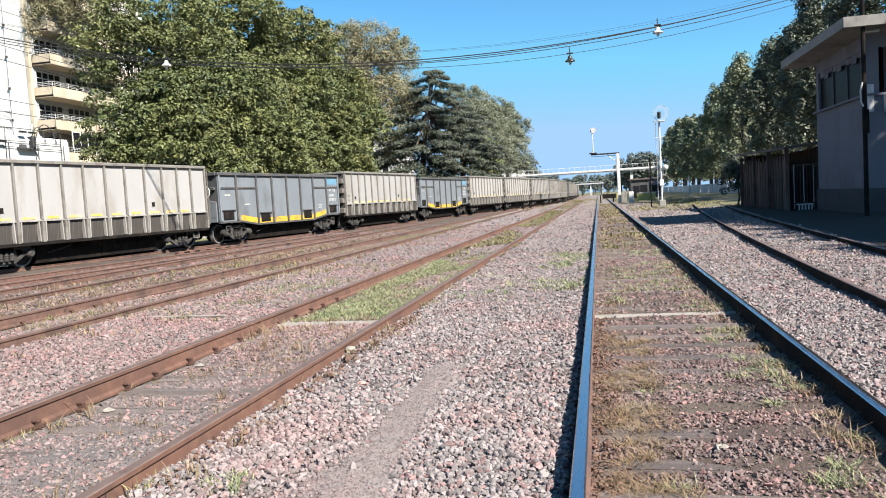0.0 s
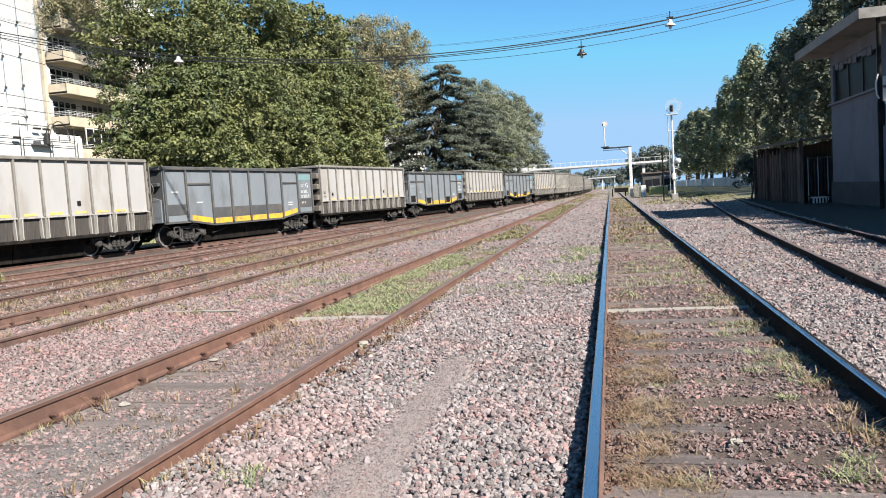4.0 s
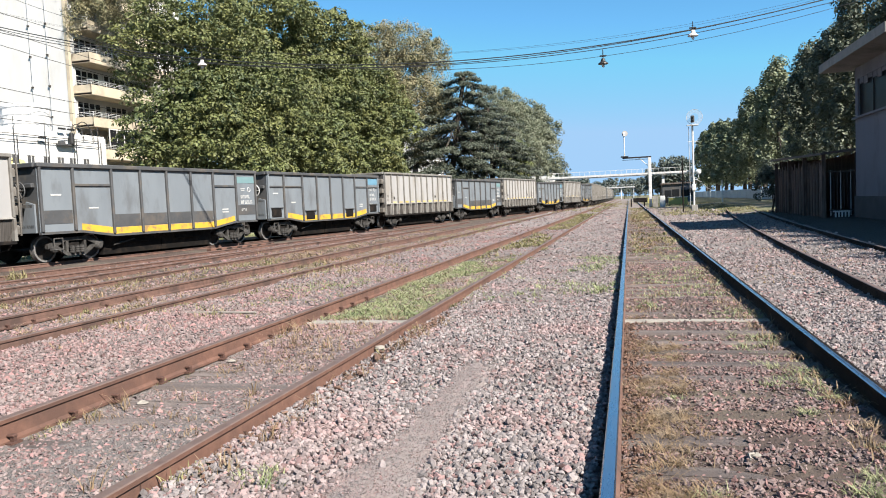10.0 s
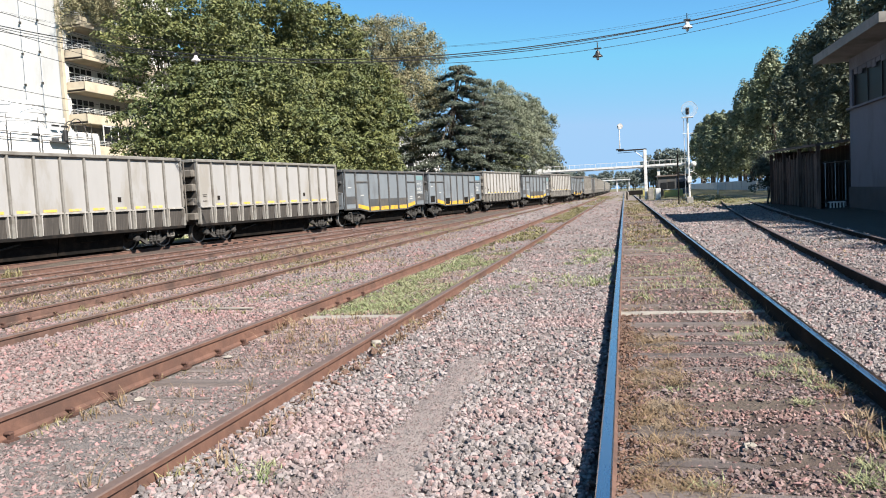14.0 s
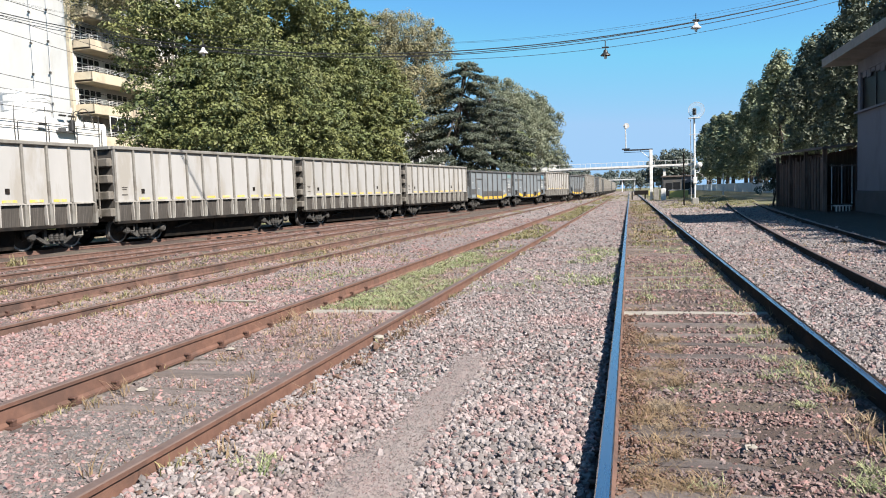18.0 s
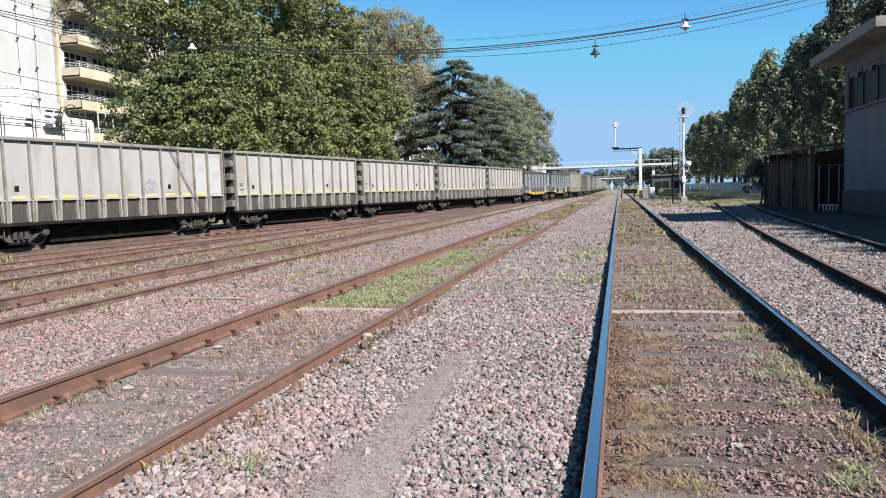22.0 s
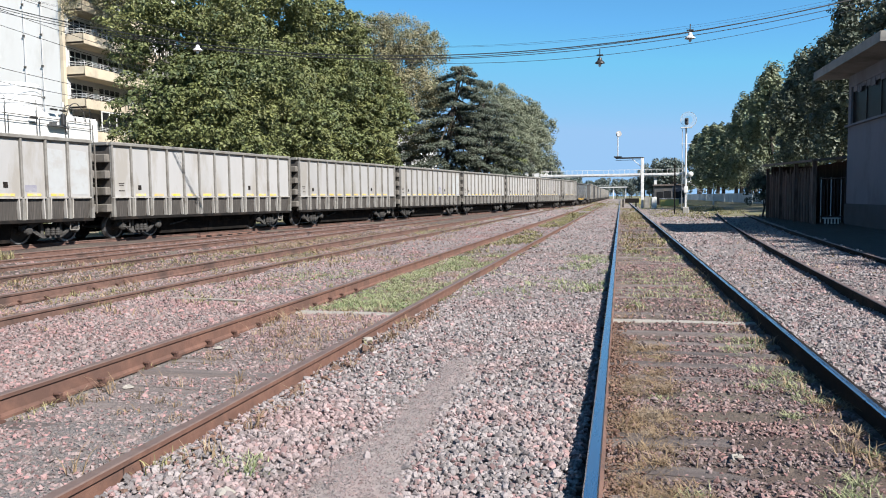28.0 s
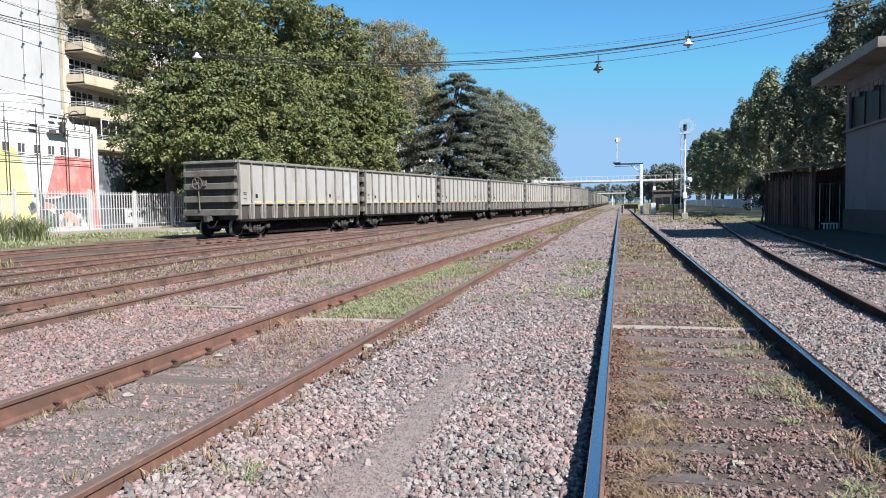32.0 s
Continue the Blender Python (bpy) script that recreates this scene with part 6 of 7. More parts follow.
for _n, (_line, _y0, _y1, _top) in TRACKS.items():
    _tr = new("track_" + _n)
    tagged(_tr, {"main": "main track with polished blue-glinting rails on worn timber sleepers"}.get(_n, "rusty track on worn timber sleepers in ballast"), "railway track", kind="structure")
    for _side in (-1, 1):
        part("rail", rail_mesh("rail", _line, _side, _y0, _y1, _top), _top, _tr, "polished running rail" if _n == "main" else "rusty rail")
    _r = random.Random(len(_n))
    _y = max(_y0, -3.8) + SLEEPER_Y.get(_n, 0)
    _k = 0
    while _y < (46 if _n in ("main", "second") else 34):
        _dx = _line(_y + 0.5) - _line(_y - 0.5)
        _pale = _n in ("main", "second") and abs(_y - 9.25) < 0.29 and not _done.get(_n) and not _done.update({_n: 1})
        _y = 9.25 if _pale else _y
        _o = part("sleeper", _white if _pale else _sl[_r.randrange(4)], "sleeper_wood", _tr, "pale concrete sleeper" if _pale else "")
        if _n in ("main", "second"):
            SLEEPERS_AT.append((_line(_y), _y, 0.15 if _pale else _r.uniform(0.1, 0.35) if _n == "main" else _r.uniform(0.45, 0.9)))
        _o.matrix_basis = pose(_line(_y) + _r.uniform(-0.04, 0.04), _y, (-0.02 if _pale else -0.04 if _n == "second" else -0.06 if _n == "third" else -0.021) + _r.uniform(-0.012, 0.006), 0, 0, -math.degrees(math.atan(_dx)) + _r.uniform(-1.2, 1.2))
        if _n in ("main", "second", "third") and _y < 12:
            for _side in (-1, 1):
                for _q in (-1, 1):
                    if _n == "main" and _q == -_side:
                        continue
                    _o = part("spike", _spike, "spike", _tr)
                    _o.matrix_basis = pose(_line(_y) + _side * GAUGE / 2 + _q * 0.075, _y + _r.uniform(-0.04, 0.04), -0.018, 0, 0, 180 if _q > 0 else 0)
        _y += 0.5295 + _r.uniform(-0.012, 0.012) if _n == "main" else 0.555 + _r.uniform(-0.045, 0.045)

# ---------------------------------------------------------------- loose ballast
_t = (1 + 5 ** 0.5) / 2
_ico = np.array([(-1, _t, 0), (1, _t, 0), (-1, -_t, 0), (1, -_t, 0), (0, -1, _t), (0, 1, _t), (0, -1, -_t), (0, 1, -_t), (_t, 0, -1), (_t, 0, 1), (-_t, 0, -1), (-_t, 0, 1)], float) / 1.6
_icf = []
for _q in itertools.combinations(range(12), 3):      # the twenty faces: corners that lie next to each other
    if all(abs(np.linalg.norm(_ico[a] - _ico[b]) - 1.25) < 0.01 for a, b in itertools.combinations(_q, 2)):
        _out = np.dot(np.cross(_ico[_q[1]] - _ico[_q[0]], _ico[_q[2]] - _ico[_q[0]]), _ico[_q[0]]) > 0
        _icf.append(_q if _out else _q[::-1])
LUMPS = {
    12: (_ico, np.array(_icf)),
    8: (np.array([(a, b, c) for c in (-1, 1) for a, b in ((-1, -1), (1, -1), (1, 1), (-1, 1))], float), np.array([(3, 2, 1, 0), (4, 5, 6, 7), (0, 1, 5, 4), (1, 2, 6, 5), (2, 3, 7, 6), (3, 0, 4, 7)])),
    6: (np.array([(-1, -0.8, 0), (1, -0.8, 0), (0.9, 0.9, 0.1), (-0.9, 0.9, -0.1), (0.2, 0, 1.1), (0, 0.1, -1.1)]), np.array([(0, 1, 4), (1, 2, 4), (2, 3, 4), (3, 0, 4), (1, 0, 5), (2, 1, 5), (3, 2, 5), (0, 3, 5)])),
}


def scatter(name, label, area, density, size, mat, seed, keep, corners=8, cat="gravel", lift=0.0, flat=0.62, rise=1.5, beside=True):
    """Broken stones, each an uneven sharp-cornered lump, over a stretch of ground."""
    g = np.random.default_rng(seed)
    x0, x1, y0, y1 = area
    n = int((x1 - x0) * (y1 - y0) * density)
    x, y = g.uniform(x0, x1, n), g.uniform(y0, y1, n)
    near = (x > -1.1 * y - 0.6) & (x < 0.38 * y + 0.5)     # the dense stretch before the standpoint; coarser stone lies around it
    k = keep(x, y, g.uniform(size=n)) & (near if beside else ~near) & (x < 5.2 + 0.055 * (y - 9) + 0.0005 * (y - 9) ** 2)
    x, y = x[k], y[k]
    n = len(x)
    z = np.array([height(a, b) for a, b in zip(x, y)]) + g.uniform(-0.7, rise, n) * size + lift
    cube, q = LUMPS[corners]
    c = len(cube)
    s = size * np.clip(g.lognormal(0, 0.3, n), 0.5, 2.0)
    v = cube[None] * (1 + g.uniform(-0.55, 0.25, (n, c, 3)) if c == 6 else 0.95 + g.uniform(-0.42, 0.3, (n, c, 3))) * (s[:, None] * np.stack([np.ones(n), g.uniform(0.55, 1, n), g.uniform(flat * 0.7, flat * 1.3, n)], 1))[:, None]
    a, b = g.uniform(0, 6.283, n), g.normal(0, 0.6, n)
    ca, sa, cb, sb = np.cos(a)[:, None], np.sin(a)[:, None], np.cos(b)[:, None], np.sin(b)[:, None]
    X, Y, Z = v[..., 0], v[..., 1], v[..., 2]
    Y, Z = Y * cb - Z * sb, Y * sb + Z * cb
    tip = g.normal(0, 0.5, n)
    cb, sb = np.cos(tip)[:, None], np.sin(tip)[:, None]
    X, Z = X * cb - Z * sb, X * sb + Z * cb
    X, Y = X * ca - Y * sa, X * sa + Y * ca
    v = np.stack([X + x[:, None], Y + y[:, None], Z + z[:, None]], 2).reshape(-1, 3)
    f = (q[None] + (np.arange(n) * c)[:, None, None]).reshape(-1, q.shape[1])
    return tagged(new(name, bulk(name, v, f, M[mat])), label, cat, kind="stuff")


RAILS_X = [c + s * GAUGE / 2 for c in (0.73, -3.41, -7.98) for s in (-1, 1)]


def sand_edge(y):
    """The trodden sandy strip between the first two tracks: its middle and half width."""
    mid = np.interp(y, (2.0, 3.5, 3.9, 4.6, 5.3, 5.8, 6.4), (-1.30, -1.34, -1.36, -1.345, -1.34, -1.335, -1.37)) + 0.012 * np.sin(y * 11)
    wide = np.interp(y, (2.0, 3.5, 3.9, 4.4, 4.9, 5.15, 5.5, 6.0, 6.35, 6.55), (0.26, 0.235, 0.195, 0.15, 0.125, 0.16, 0.115, 0.115, 0.09, 0.0)) + 0.012 * np.sin(y * 17)
    return mid, wide


def goods_edge(y):
    """Where the oily, shade-darkened bed of the goods track ends."""
    return -18.1 + 0.1434 * (y - 30) + 1.3


def keep_inside(x, y, u):
    """Finer, darker stones between the rails; fewer on the sleepers."""
    k = np.zeros(len(x), bool)
    for c in (0.73, -3.41, -7.98):
        k |= np.abs(x - c) < 0.81
    for s in SLEEPERS_AT:
        on = (np.abs(y - s[1]) < 0.115) & (np.abs(x - s[0]) < 1.2)
        k &= ~(on & (u > s[2]))
    return k


def keep_stone(x, y, u):
    k = np.ones(len(x), bool)
    for r in RAILS_X:
        k &= np.abs(x - r) > 0.07
    mid, wide = sand_edge(y)
    k &= (np.abs(x - mid) > wide) | (u > 0.985 - 0.8 * np.maximum(0, np.abs(x - mid) / np.maximum(wide, 0.01) - 0.85))
    inside = np.zeros(len(x), bool)
    for c in (0.73, -3.41, -7.98):
        inside |= np.abs(x - c) < 0.8
    k &= ~inside
    k &= ~((x < -8.9) & (u > 0.3))
    return k


_s = Shape()
for _i in range(40):
    _y = 2.0 + _i * 0.12
    _m, _w = (float(q) for q in sand_edge(np.array(_y)))
    _m2, _w2 = (float(q) for q in sand_edge(np.array(_y + 0.12)))
    if _w < 0.02:
        break
    _z, _z2 = height(_m, _y) + 0.02, height(_m2, _y + 0.12) + 0.02
    _s.add([(_m - _w - 0.05, _y, _z - 0.008), (_m, _y, _z), (_m + _w + 0.05, _y, _z - 0.008), (_m2 - _w2 - 0.05, _y + 0.12, _z2 - 0.008), (_m2, _y + 0.12, _z2), (_m2 + _w2 + 0.05, _y + 0.12, _z2 - 0.008)], [(0, 1, 4, 3), (1, 2, 5, 4)])
tagged(new("sand_path", _s.mesh("sand_path", M["sand"])), "smooth trodden strip of grey sand in the ballast", "path", kind="structure")

ROSE, GREY = "loose rose-tinted crushed stone ballast", "loose pinkish-grey crushed stone ballast"
scatter("ballast", ROSE, (-7.0, -4.3, 2.0, 5.6), 2700, 0.0157, "stone_rose", 23, keep_stone, 12, flat=0.66)
scatter("ballast", GREY, (-4.3, 3.0, 2.0, 5.6), 3250, 0.0158, "stone", 3, keep_stone, 12, flat=0.68)
scatter("ballast_mid", ROSE, (-11.5, -4.3, 5.6, 10.5), 1250, 0.0192, "stone_rose", 24, keep_stone, 6, flat=0.75, rise=0.9)
scatter("ballast_mid", GREY, (-4.3, 4.6, 5.6, 10.5), 1450, 0.0192, "stone", 4, keep_stone, 6, flat=0.75, rise=0.9)
scatter("ballast_far", ROSE, (-12, -4.3, 10.5, 18), 430, 0.0235, "stone_rose", 26, keep_stone, 6, rise=0.5)
scatter("ballast_far", GREY, (-4.3, 7, 10.5, 18), 450, 0.0235, "stone", 6, keep_stone, 6, rise=0.5)
scatter("ballast_farther", "loose grey crushed stone ballast", (-9, 7, 40, 85), 20, 0.055, "stone", 28, keep_stone, 6, rise=0.2)
scatter("ballast_farther", ROSE, (-13, -4.3, 18, 40), 85, 0.033, "stone_rose", 27, keep_stone, 6, rise=0.4)
scatter("ballast_farther", "loose grey crushed stone ballast", (-4.3, 8, 18, 40), 95, 0.034, "stone", 5, keep_stone, 6, rise=0.4)
scatter("track_gravel", "fine brownish gravel between the rails", (-0.2, 1.6, 2.0, 7.5), 2900, 0.0138, "stone_dark", 7, keep_inside, 6, flat=0.66, rise=0.9)
scatter("track_gravel", "fine pinkish gravel between the rusty rails", (-4.3, -2.5, 2.6, 9.0), 1500, 0.015, "stone_rose", 17, keep_inside, 6, flat=0.5, rise=0.4)
scatter("track_gravel_far", "fine brownish gravel between the rails", (-0.2, 1.6, 7.5, 18), 600, 0.02, "stone_dark", 12, keep_inside, 6, flat=0.8, rise=0.5)
scatter("track_gravel_far", "fine pinkish gravel between the rusty rails", (-8.8, -2.5, 7.5, 18), 520, 0.0205, "stone_rose", 18, keep_inside, 6, flat=0.8, rise=0.5)
scatter("track_gravel_far", "coarse brownish gravel between the rails", (-8.8, 1.6, 18, 48), 70, 0.033, "stone_rose", 19, keep_inside, 6, rise=0.3)
scatter("ballast_around", GREY, (-9, 5, -5, 16), 70, 0.034, "stone", 30, lambda x, y, u: keep_stone(x, y, u) | keep_inside(x, y, u), 6, rise=0.4, beside=False)
for _a, _b in (((-5, 4, -2.5, 6), False), ((-2.9, 1.3, -0.6, 2.0), True)):
    scatter("ballast_around", GREY, _a, 420, 0.021, "stone", 33, keep_stone, 6, flat=0.75, rise=0.8, beside=_b)
scatter("yard_gravel", "dirty brown gravel between the old tracks", (-15.5, -8.9, 9, 40), 65, 0.032, "stone_dark", 31, lambda x, y, u: (np.abs(np.abs(x + 11.9) - GAUGE / 2) > 0.08) & (x > goods_edge(y)), 6, rise=0.4)
scatter("grit", "fine grit strewn over the sandy strip", (-1.8, -0.9, 2.0, 6.6), 7000, 0.0042, "stone", 29, lambda x, y, u: np.abs(x - sand_edge(y)[0]) < sand_edge(y)[1] * 1.15, 6, lift=0.022)

_nb = thing("notched_beam", "rusty notched iron point beam lying beside the goods track", "beam", "", pose(-15.0, 26.9, 0.0, 0, 0, -14))
part("beam", Shape().box((0, 0, 0.1), (0.24, 3.6, 0.2), chamfer=0.02), "rail_rust", _nb)
for _k in range(6):
    part("notch", Shape().box((0.121, -1.4 + _k * 0.56, 0.12), (0.02, 0.26, 0.13)), "black_iron", _nb, "dark square notch")


# ---------------------------------------------------------------- weeds, dry grass, clods
def tufts(name, label, spots, per, tall, spread, mat, seed, cat="grass", wide=0.006, base=None, lean=1.0):
    """Tufts of bent blades: each blade two tapering pieces."""
    g = np.random.default_rng(seed)
    c = np.repeat(np.asarray(spots, float), per, axis=0)
    n = len(c)
    r = np.abs(g.normal(0, spread, n))
    a = g.uniform(0, 6.283, n)
    x, y = c[:, 0] + r * np.cos(a), c[:, 1] + r * np.sin(a)
    z = np.array([height(p, q) for p, q in zip(x, y)]) - 0.01 if base is None else np.full(n, base)
    k = c[:, 2] if c.shape[1] > 2 else np.ones(n)
    h = tall * k * g.uniform(0.45, 1.25, n)
    d = g.uniform(0, 6.283, n)
    lean = lean * h * g.uniform(0.3, 1.4, n)
    ex, ey = np.cos(d), np.sin(d)
    w = wide * g.uniform(0.6, 1.4, n)
    P = np.stack([x, y, z], 1)
    side = np.stack([-ey * w, ex * w, np.zeros(n)], 1)
    mid = P + np.stack([ex * lean * 0.35, ey * lean * 0.35, h * 0.6], 1)
    tip = P + np.stack([ex * lean, ey * lean, h * 0.95], 1)
    v = np.stack([P - side, P + side, mid + side * 0.8, mid - side * 0.8, tip + side * 0.15, tip - side * 0.15], 1).reshape(-1, 3)
    f = np.array([(0, 1, 2, 3), (3, 2, 4, 5)])[None] + (np.arange(n) * 6)[:, None, None]
    return tagged(new(name, bulk(name, v, f.reshape(-1, 4), M[mat])), label, cat, kind="stuff")


def sown(area, n, seed, keep=None):
    g = np.random.default_rng(seed)
    p = np.stack([g.uniform(area[0], area[1], n), g.uniform(area[2], area[3], n), g.uniform(0.5, 1.3, n)], 1)
    if keep is not None:
        p = p[keep(p[:, 0], p[:, 1])]
    return p[np.abs(p[:, 1] - 9.2) > 0.12]     # the pale sleepers lie bare


def patchy(scale, cut, seed):
    def keep(x, y):
        return np.array([noise.noise(Vector((a * scale + seed, b * scale, seed * 1.7))) > cut for a, b in zip(x, y)])
    return keep


G1, D1 = "low green weeds growing through the ballast", "sparse dry straw-coloured grass between the rails"
tufts("weeds", G1, sown((-4.15, -2.65, 9.4, 19), 1500, 1, patchy(0.8, -0.34, 3)), 20, 0.06, 0.12, "grass", 51, wide=0.005, lean=1.5)
tufts("dry_grass", D1, sown((-4.15, -2.65, 9.3, 20), 700, 101, patchy(0.9, -0.2, 6)), 20, 0.04, 0.12, "grass_dry", 151, wide=0.004, lean=1.8)
tufts("weeds", G1, sown((-4.1, -2.7, 19, 60), 900, 2, patchy(0.5, -0.12, 4)), 9, 0.11, 0.14, "grass_olive", 52, wide=0.014)
tufts("weeds", G1, sown((0.05, 1.45, 9.6, 22), 480, 3, patchy(0.7, -0.1, 5)), 16, 0.055, 0.1, "grass", 53, wide=0.005)
tufts("weeds", G1, sown((0.95, 1.5, 3.0, 10), 170, 4, patchy(0.9, 0.0, 15)), 30, 0.05, 0.07, "grass", 54, wide=0.003, lean=1.5)
tufts("weeds", G1, [(1.3, 6.15, 1.0), (1.11, 5.29, 0.9), (1.36, 5.68, 0.8), (1.2, 4.15, 1.1), (1.12, 3.93, 1.1), (1.38, 4.6, 0.9), (0.32, 7.09, 0.7), (0.28, 5.66, 0.8), (0.35, 3.85, 0.9), (0.3, 3.6, 0.8)], 90, 0.055, 0.06, "grass", 154, wide=0.003, lean=1.5)
tufts("dry_grass", D1, [(0.14, 4.55, 1.0), (0.23, 4.32, 1.1), (0.1, 4.2, 1.0), (0.2, 4.75, 0.9), (0.3, 4.5, 0.9), (0.16, 5.2, 0.8), (0.1, 3.7, 1.0), (1.42, 5.0, 1.0), (1.45, 4.4, 1.2), (1.48, 5.6, 1.1), (1.47, 6.4, 1.0), (1.45, 7.2, 1.0)], 120, 0.06, 0.07, "grass_dry", 155, wide=0.0028, lean=1.8)
tufts("weeds", G1, sown((-1.2, -0.25, 11.5, 19), 170, 5, patchy(0.6, -0.05, 6)), 18, 0.08, 0.11, "grass", 55)
tufts("weeds", G1, sown((-2.4, -1.3, 10.5, 14), 50, 6, patchy(0.9, 0.0, 2)), 16, 0.06, 0.10, "grass", 56)
tufts("weeds", G1, [(-1.92, 3.55, 1.2), (-1.98, 3.7, 1.0), (-2.1, 3.62, 0.8), (-1.62, 5.6, 0.6)], 70, 0.06, 0.07, "grass", 57, wide=0.004)
tufts("weeds", G1, sown((-7.0, -4.6, 9, 20), 160, 7, patchy(0.45, 0.12, 7)), 14, 0.08, 0.12, "grass_olive", 58)
tufts("weeds", G1, sown((-11, -7, 9, 34), 420, 8, patchy(0.35, 0.0, 8)), 12, 0.11, 0.16, "grass_olive", 59, wide=0.006)
tufts("dry_grass", D1, sown((-0.04, 0.42, 2.4, 9.5), 520, 9, patchy(1.1, 0.04, 9)), 44, 0.05, 0.07, "grass_dry", 60, wide=0.0028, lean=2.2)
tufts("dry_grass", D1, sown((1.22, 1.54, 3.2, 16), 110, 10), 9, 0.085, 0.05, "grass_dry", 61, wide=0.004)
tufts("dry_grass", D1, sown((-4.2, -2.6, 3.2, 10), 90, 11, patchy(1.0, 0.05, 12)), 12, 0.15, 0.05, "grass_dry", 62, wide=0.0035)
tufts("dry_grass", D1, sown((0.0, 1.5, 9.5, 24), 150, 12, patchy(0.6, -0.1, 13)), 12, 0.07, 0.1, "grass_dry", 63)
tufts("dry_grass", D1, sown((-13, -6, 7, 30), 520, 13, patchy(0.3, -0.1, 14)), 12, 0.10, 0.2, "grass_dry", 64, wide=0.009)
tufts("dry_grass", D1, sown((-2.4, -2.2, 3.4, 9), 40, 14), 12, 0.10, 0.05, "grass_dry", 65, wide=0.004)
tufts("weeds", G1, sown((0.05, 1.45, 20, 90), 600, 23, patchy(0.35, -0.1, 5)), 9, 0.10, 0.14, "grass_olive", 73, wide=0.016)
tufts("dry_grass", D1, sown((0.0, 1.5, 22, 90), 500, 24, patchy(0.3, -0.1, 13)), 9, 0.09, 0.14, "grass_dry", 74, wide=0.016)
tufts("dry_grass", D1, sown((-4.2, -2.6, 3.2, 9.6), 260, 25, patchy(0.9, 0.05, 22)), 16, 0.05, 0.07, "grass_dry", 75, wide=0.0035)
tufts("weeds", G1, sown((-9.0, -6.9, 12, 60), 900, 26, patchy(0.25, 0.0, 31)), 9, 0.10, 0.16, "grass_olive", 76, wide=0.01)
tufts("dry_grass", D1, sown((1.8, 5.2, 12, 60), 420, 27, patchy(0.3, 0.06, 33)), 9, 0.05, 0.2, "grass_dry", 77, wide=0.014)
for _x, _s in ((-4.16, 81), (-2.66, 82), (-2.42, 83), (-8.98, 84), (-7.0, 85)):
    tufts("rail_weeds", "yellowing weeds along the foot of a rusty rail", sown((_x - 0.08, _x + 0.08, 3.4, 26), 260, _s, patchy(0.8, 0.12, _s)), 16, 0.06, 0.07, "grass_olive" if _s % 2 else "grass_dry", _s, wide=0.004)
tufts("dry_grass", D1, sown((-8.8, -7.1, 8.5, 40), 1300, 86, patchy(0.5, -0.15, 41)), 16, 0.05, 0.12, "grass_dry", 86, wide=0.006)
tufts("dry_grass", D1, sown((-11.4, -9.1, 8.5, 40), 1200, 87, patchy(0.3, -0.1, 43)), 14, 0.06, 0.16, "grass_dry", 87, wide=0.007)
tufts("weeds", G1, sown((-7.0, -4.5, 9.5, 16), 420, 88, patchy(0.5, 0.05, 44)), 16, 0.05, 0.12, "grass", 88, wide=0.005)
tufts("weeds", G1, sown((-4.3, -2.6, 58, 150), 700, 31, patchy(0.2, -0.1, 4)), 8, 0.14, 0.3, "grass_olive", 91, wide=0.03)
tufts("weeds", G1, sown((-9, 1.6, 80, 200), 400, 32, patchy(0.12, 0.0, 9)), 7, 0.16, 0.5, "grass_olive", 92, wide=0.04)
tufts("verge_grass", "tall rough grass along the foot of the fence", sown((-29, -22.5, 22, 44), 1100, 15, patchy(0.2, -0.15, 17)), 14, 0.16, 0.22, "grass", 66, wide=0.014)
tufts("verge_grass", "rough grass around the signal mast", sown((2.6, 9.5, 48, 110), 800, 16, patchy(0.12, 0.0, 3)), 12, 0.13, 0.3, "grass_olive", 67, wide=0.02)
tufts("pampas_clump", "large arching clump of dry grass before the fence", [(-26.6, 28.9, 1.0), (-27.0, 29.4, 1.0), (-26.1, 29.2, 0.8), (-27.3, 28.2, 1.1)], 300, 1.15, 0.28, "grass", 68, wide=0.014)
tufts("weeds", "tall green weed beside the goods track", [(-14.9, 15.3, 1.0), (-14.8, 15.5, 0.8), (-9.6, 18.6, 0.6)], 45, 0.3, 0.16, "grass_olive", 69, wide=0.008)
scatter("clods", "crumbled brown earth along the polished rail", (-0.08, 0.26, 2.4, 9.0), 2000, 0.012, "clod", 8, lambda x, y, u: u < 1.0 - (x + 0.08) / (0.2 + 0.06 * np.sin(y * 5)), 6, "soil", 0.03)
scatter("clods_far", "crumbled brown earth along the rails", (-2.42, -2.26, 2.8, 9.5), 500, 0.02, "clod", 9, lambda x, y, u: u < 0.5, 6, "soil", 0.02)

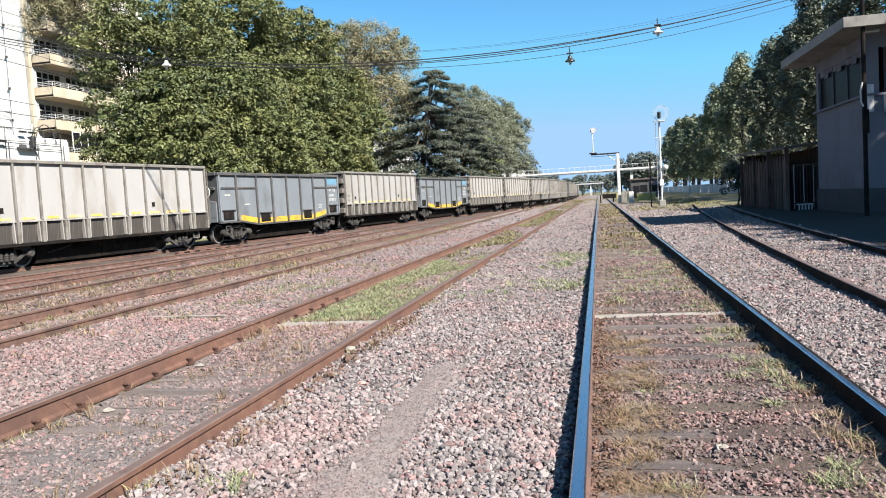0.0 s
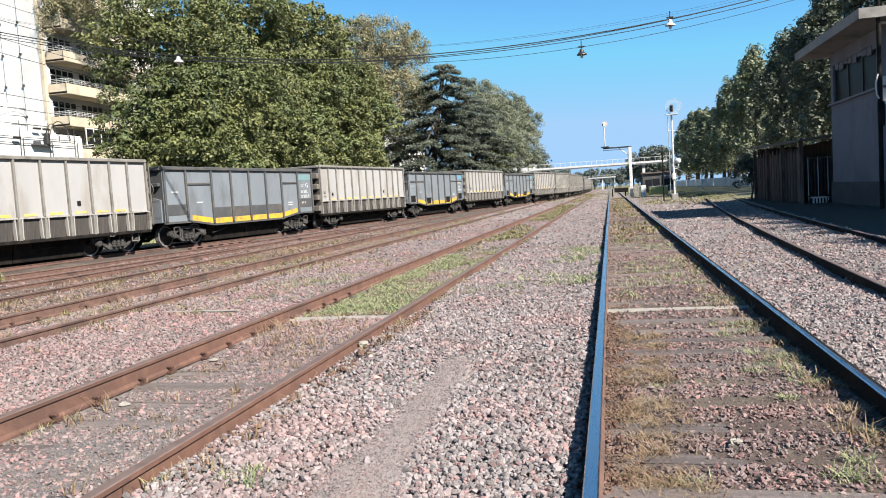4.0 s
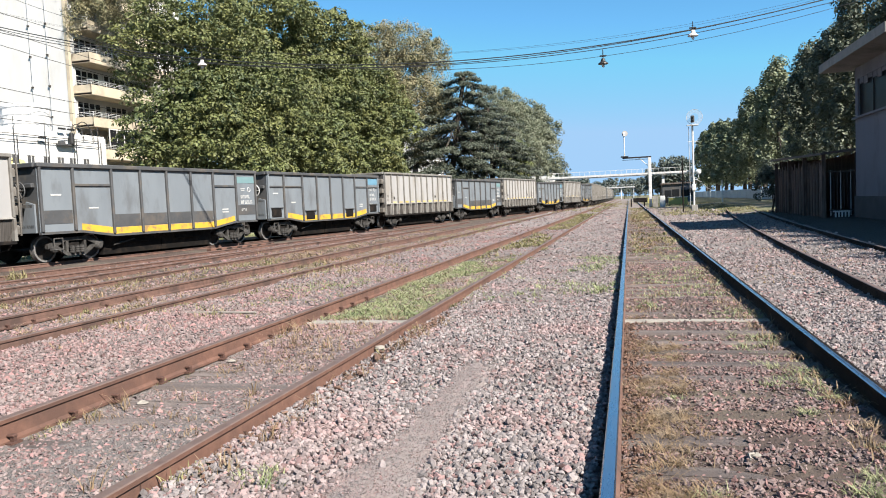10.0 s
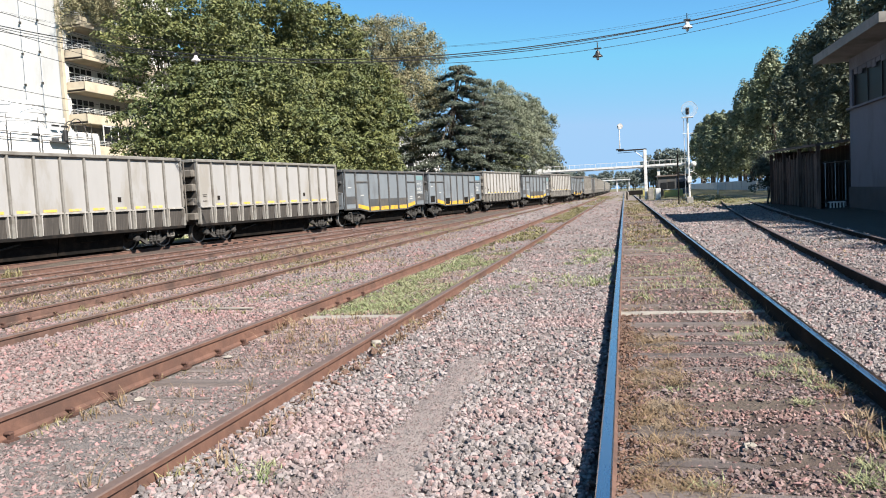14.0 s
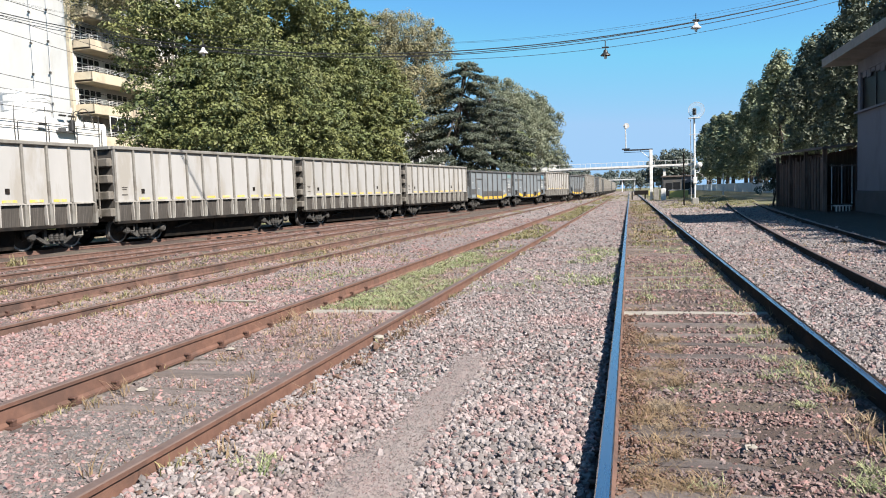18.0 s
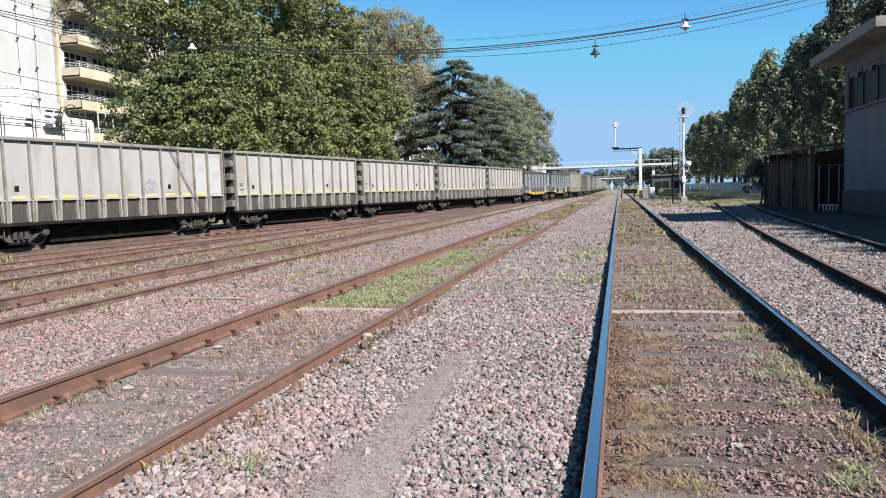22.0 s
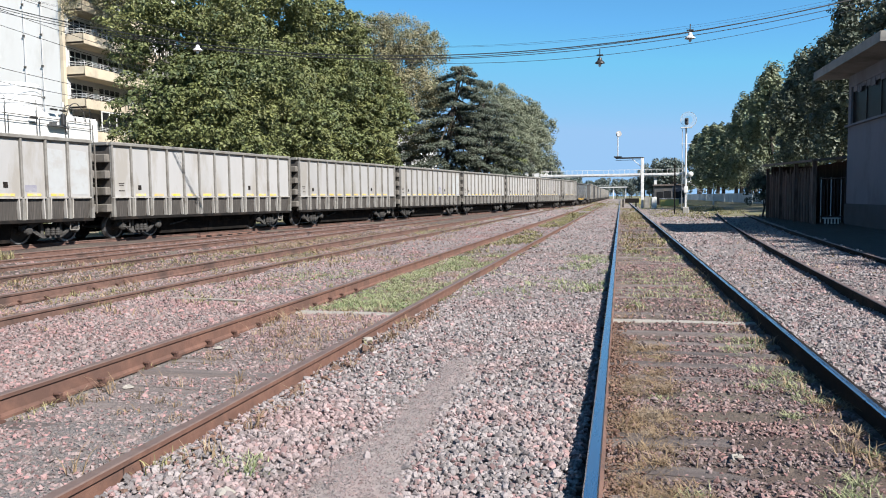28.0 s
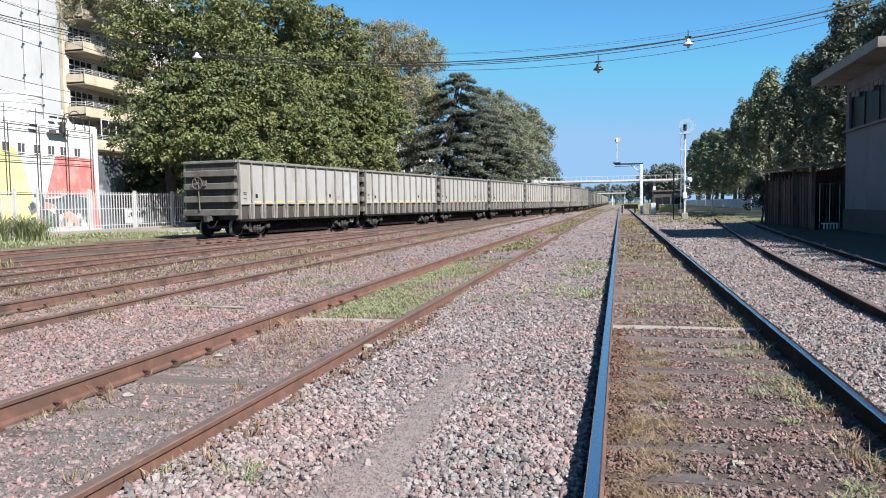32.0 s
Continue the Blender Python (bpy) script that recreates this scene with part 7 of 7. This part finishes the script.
# loose stones that stand out
_g = random.Random(3)
for _x, _y, _r, _mat, _l in ((-2.46, 7.05, 0.075, "sleeper_concrete", "large pale loose stone beside the rail"), (-1.94, 5.78, 0.05, "mural_pink", "reddish loose stone in the ballast"), (0.656, 4.46, 0.045, "sleeper_concrete", "white loose stone between the rails"),
                             (-4.05, 6.9, 0.055, "sleeper_concrete", "pale loose stone inside the track"), (-1.9, 3.25, 0.07, "sleeper_concrete", "flat pale stone by the weeds"), (-3.95, 5.3, 0.06, "sleeper_concrete", "flat pale stone inside the track")):
    _s = Shape().lathe([(0, -0.5), (0.75, -0.35), (1, 0.0), (0.8, 0.35), (0.3, 0.6), (0, 0.62)], Matrix.Scale(_r * 0.8, 4), 8)
    _m = _s.mesh("stone", M[_mat])
    for _v in _m.vertices:
        _v.co = Vector((_v.co.x * (1 + _g.uniform(-0.3, 0.3)), _v.co.y * (0.8 + _g.uniform(-0.25, 0.25)), _v.co.z * (0.7 + _g.uniform(-0.25, 0.2))))
    _o = tagged(new("stone", _m), _l, "stone")
    _o.location = (_x, _y, height(_x, _y) + _r * 0.35)
_pk = tagged(new("plank", Shape().box((0, 0, 0), (1.25, 0.04, 0.025), chamfer=0.006).mesh("plank", M["sleeper_concrete"])), "thin pale plank lying on the ballast", "plank")
_pk.matrix_basis = pose(-5.84, 9.66, height(-5.84, 9.66) + 0.025, 0, 0, -2)
_pk = tagged(new("stick", Shape().tube([(0, 0, 0), (0.05, 0.01, 0.012), (0.1, -0.01, 0.0)], 0.008, 6).mesh("stick", M["sleeper_concrete"])), "short white stick on a sleeper", "stick")
_pk.matrix_basis = pose(0.62, 4.35, 0.01, 0, 0, 80)


# ---------------------------------------------------------------- what moves
def motions():
    """The train rolls away along its track; its wheels turn with it."""
    ts = [p[0] for p in RUN]
    ds = [p[1] for p in RUN]
    fit = np.polyfit(ts, ds, 3)     # an even roll
    run = lambda t: float(np.polyval(fit, t))
    for i, w in enumerate(TRAIN):
        walk(w, [(t, wagon_pose(run(t) + i * PITCH)) for t in np.arange(0, 32.01, 1.0)])
    steps = np.arange(0, 32.01, 4 / 30)
    steps = np.append(steps[steps < 31.95], 32.0)
    for i, w in enumerate(TRAIN):
        if i > 17:
            continue
        for o in w.children_recursive:
            if o.name.startswith("wheelset"):
                p = o.location.copy()
                walk(o, [(t, pose(p.x, p.y, p.z, -math.degrees((run(t) - run(0)) / 0.45), 0, 0)) for t in steps])


motions()
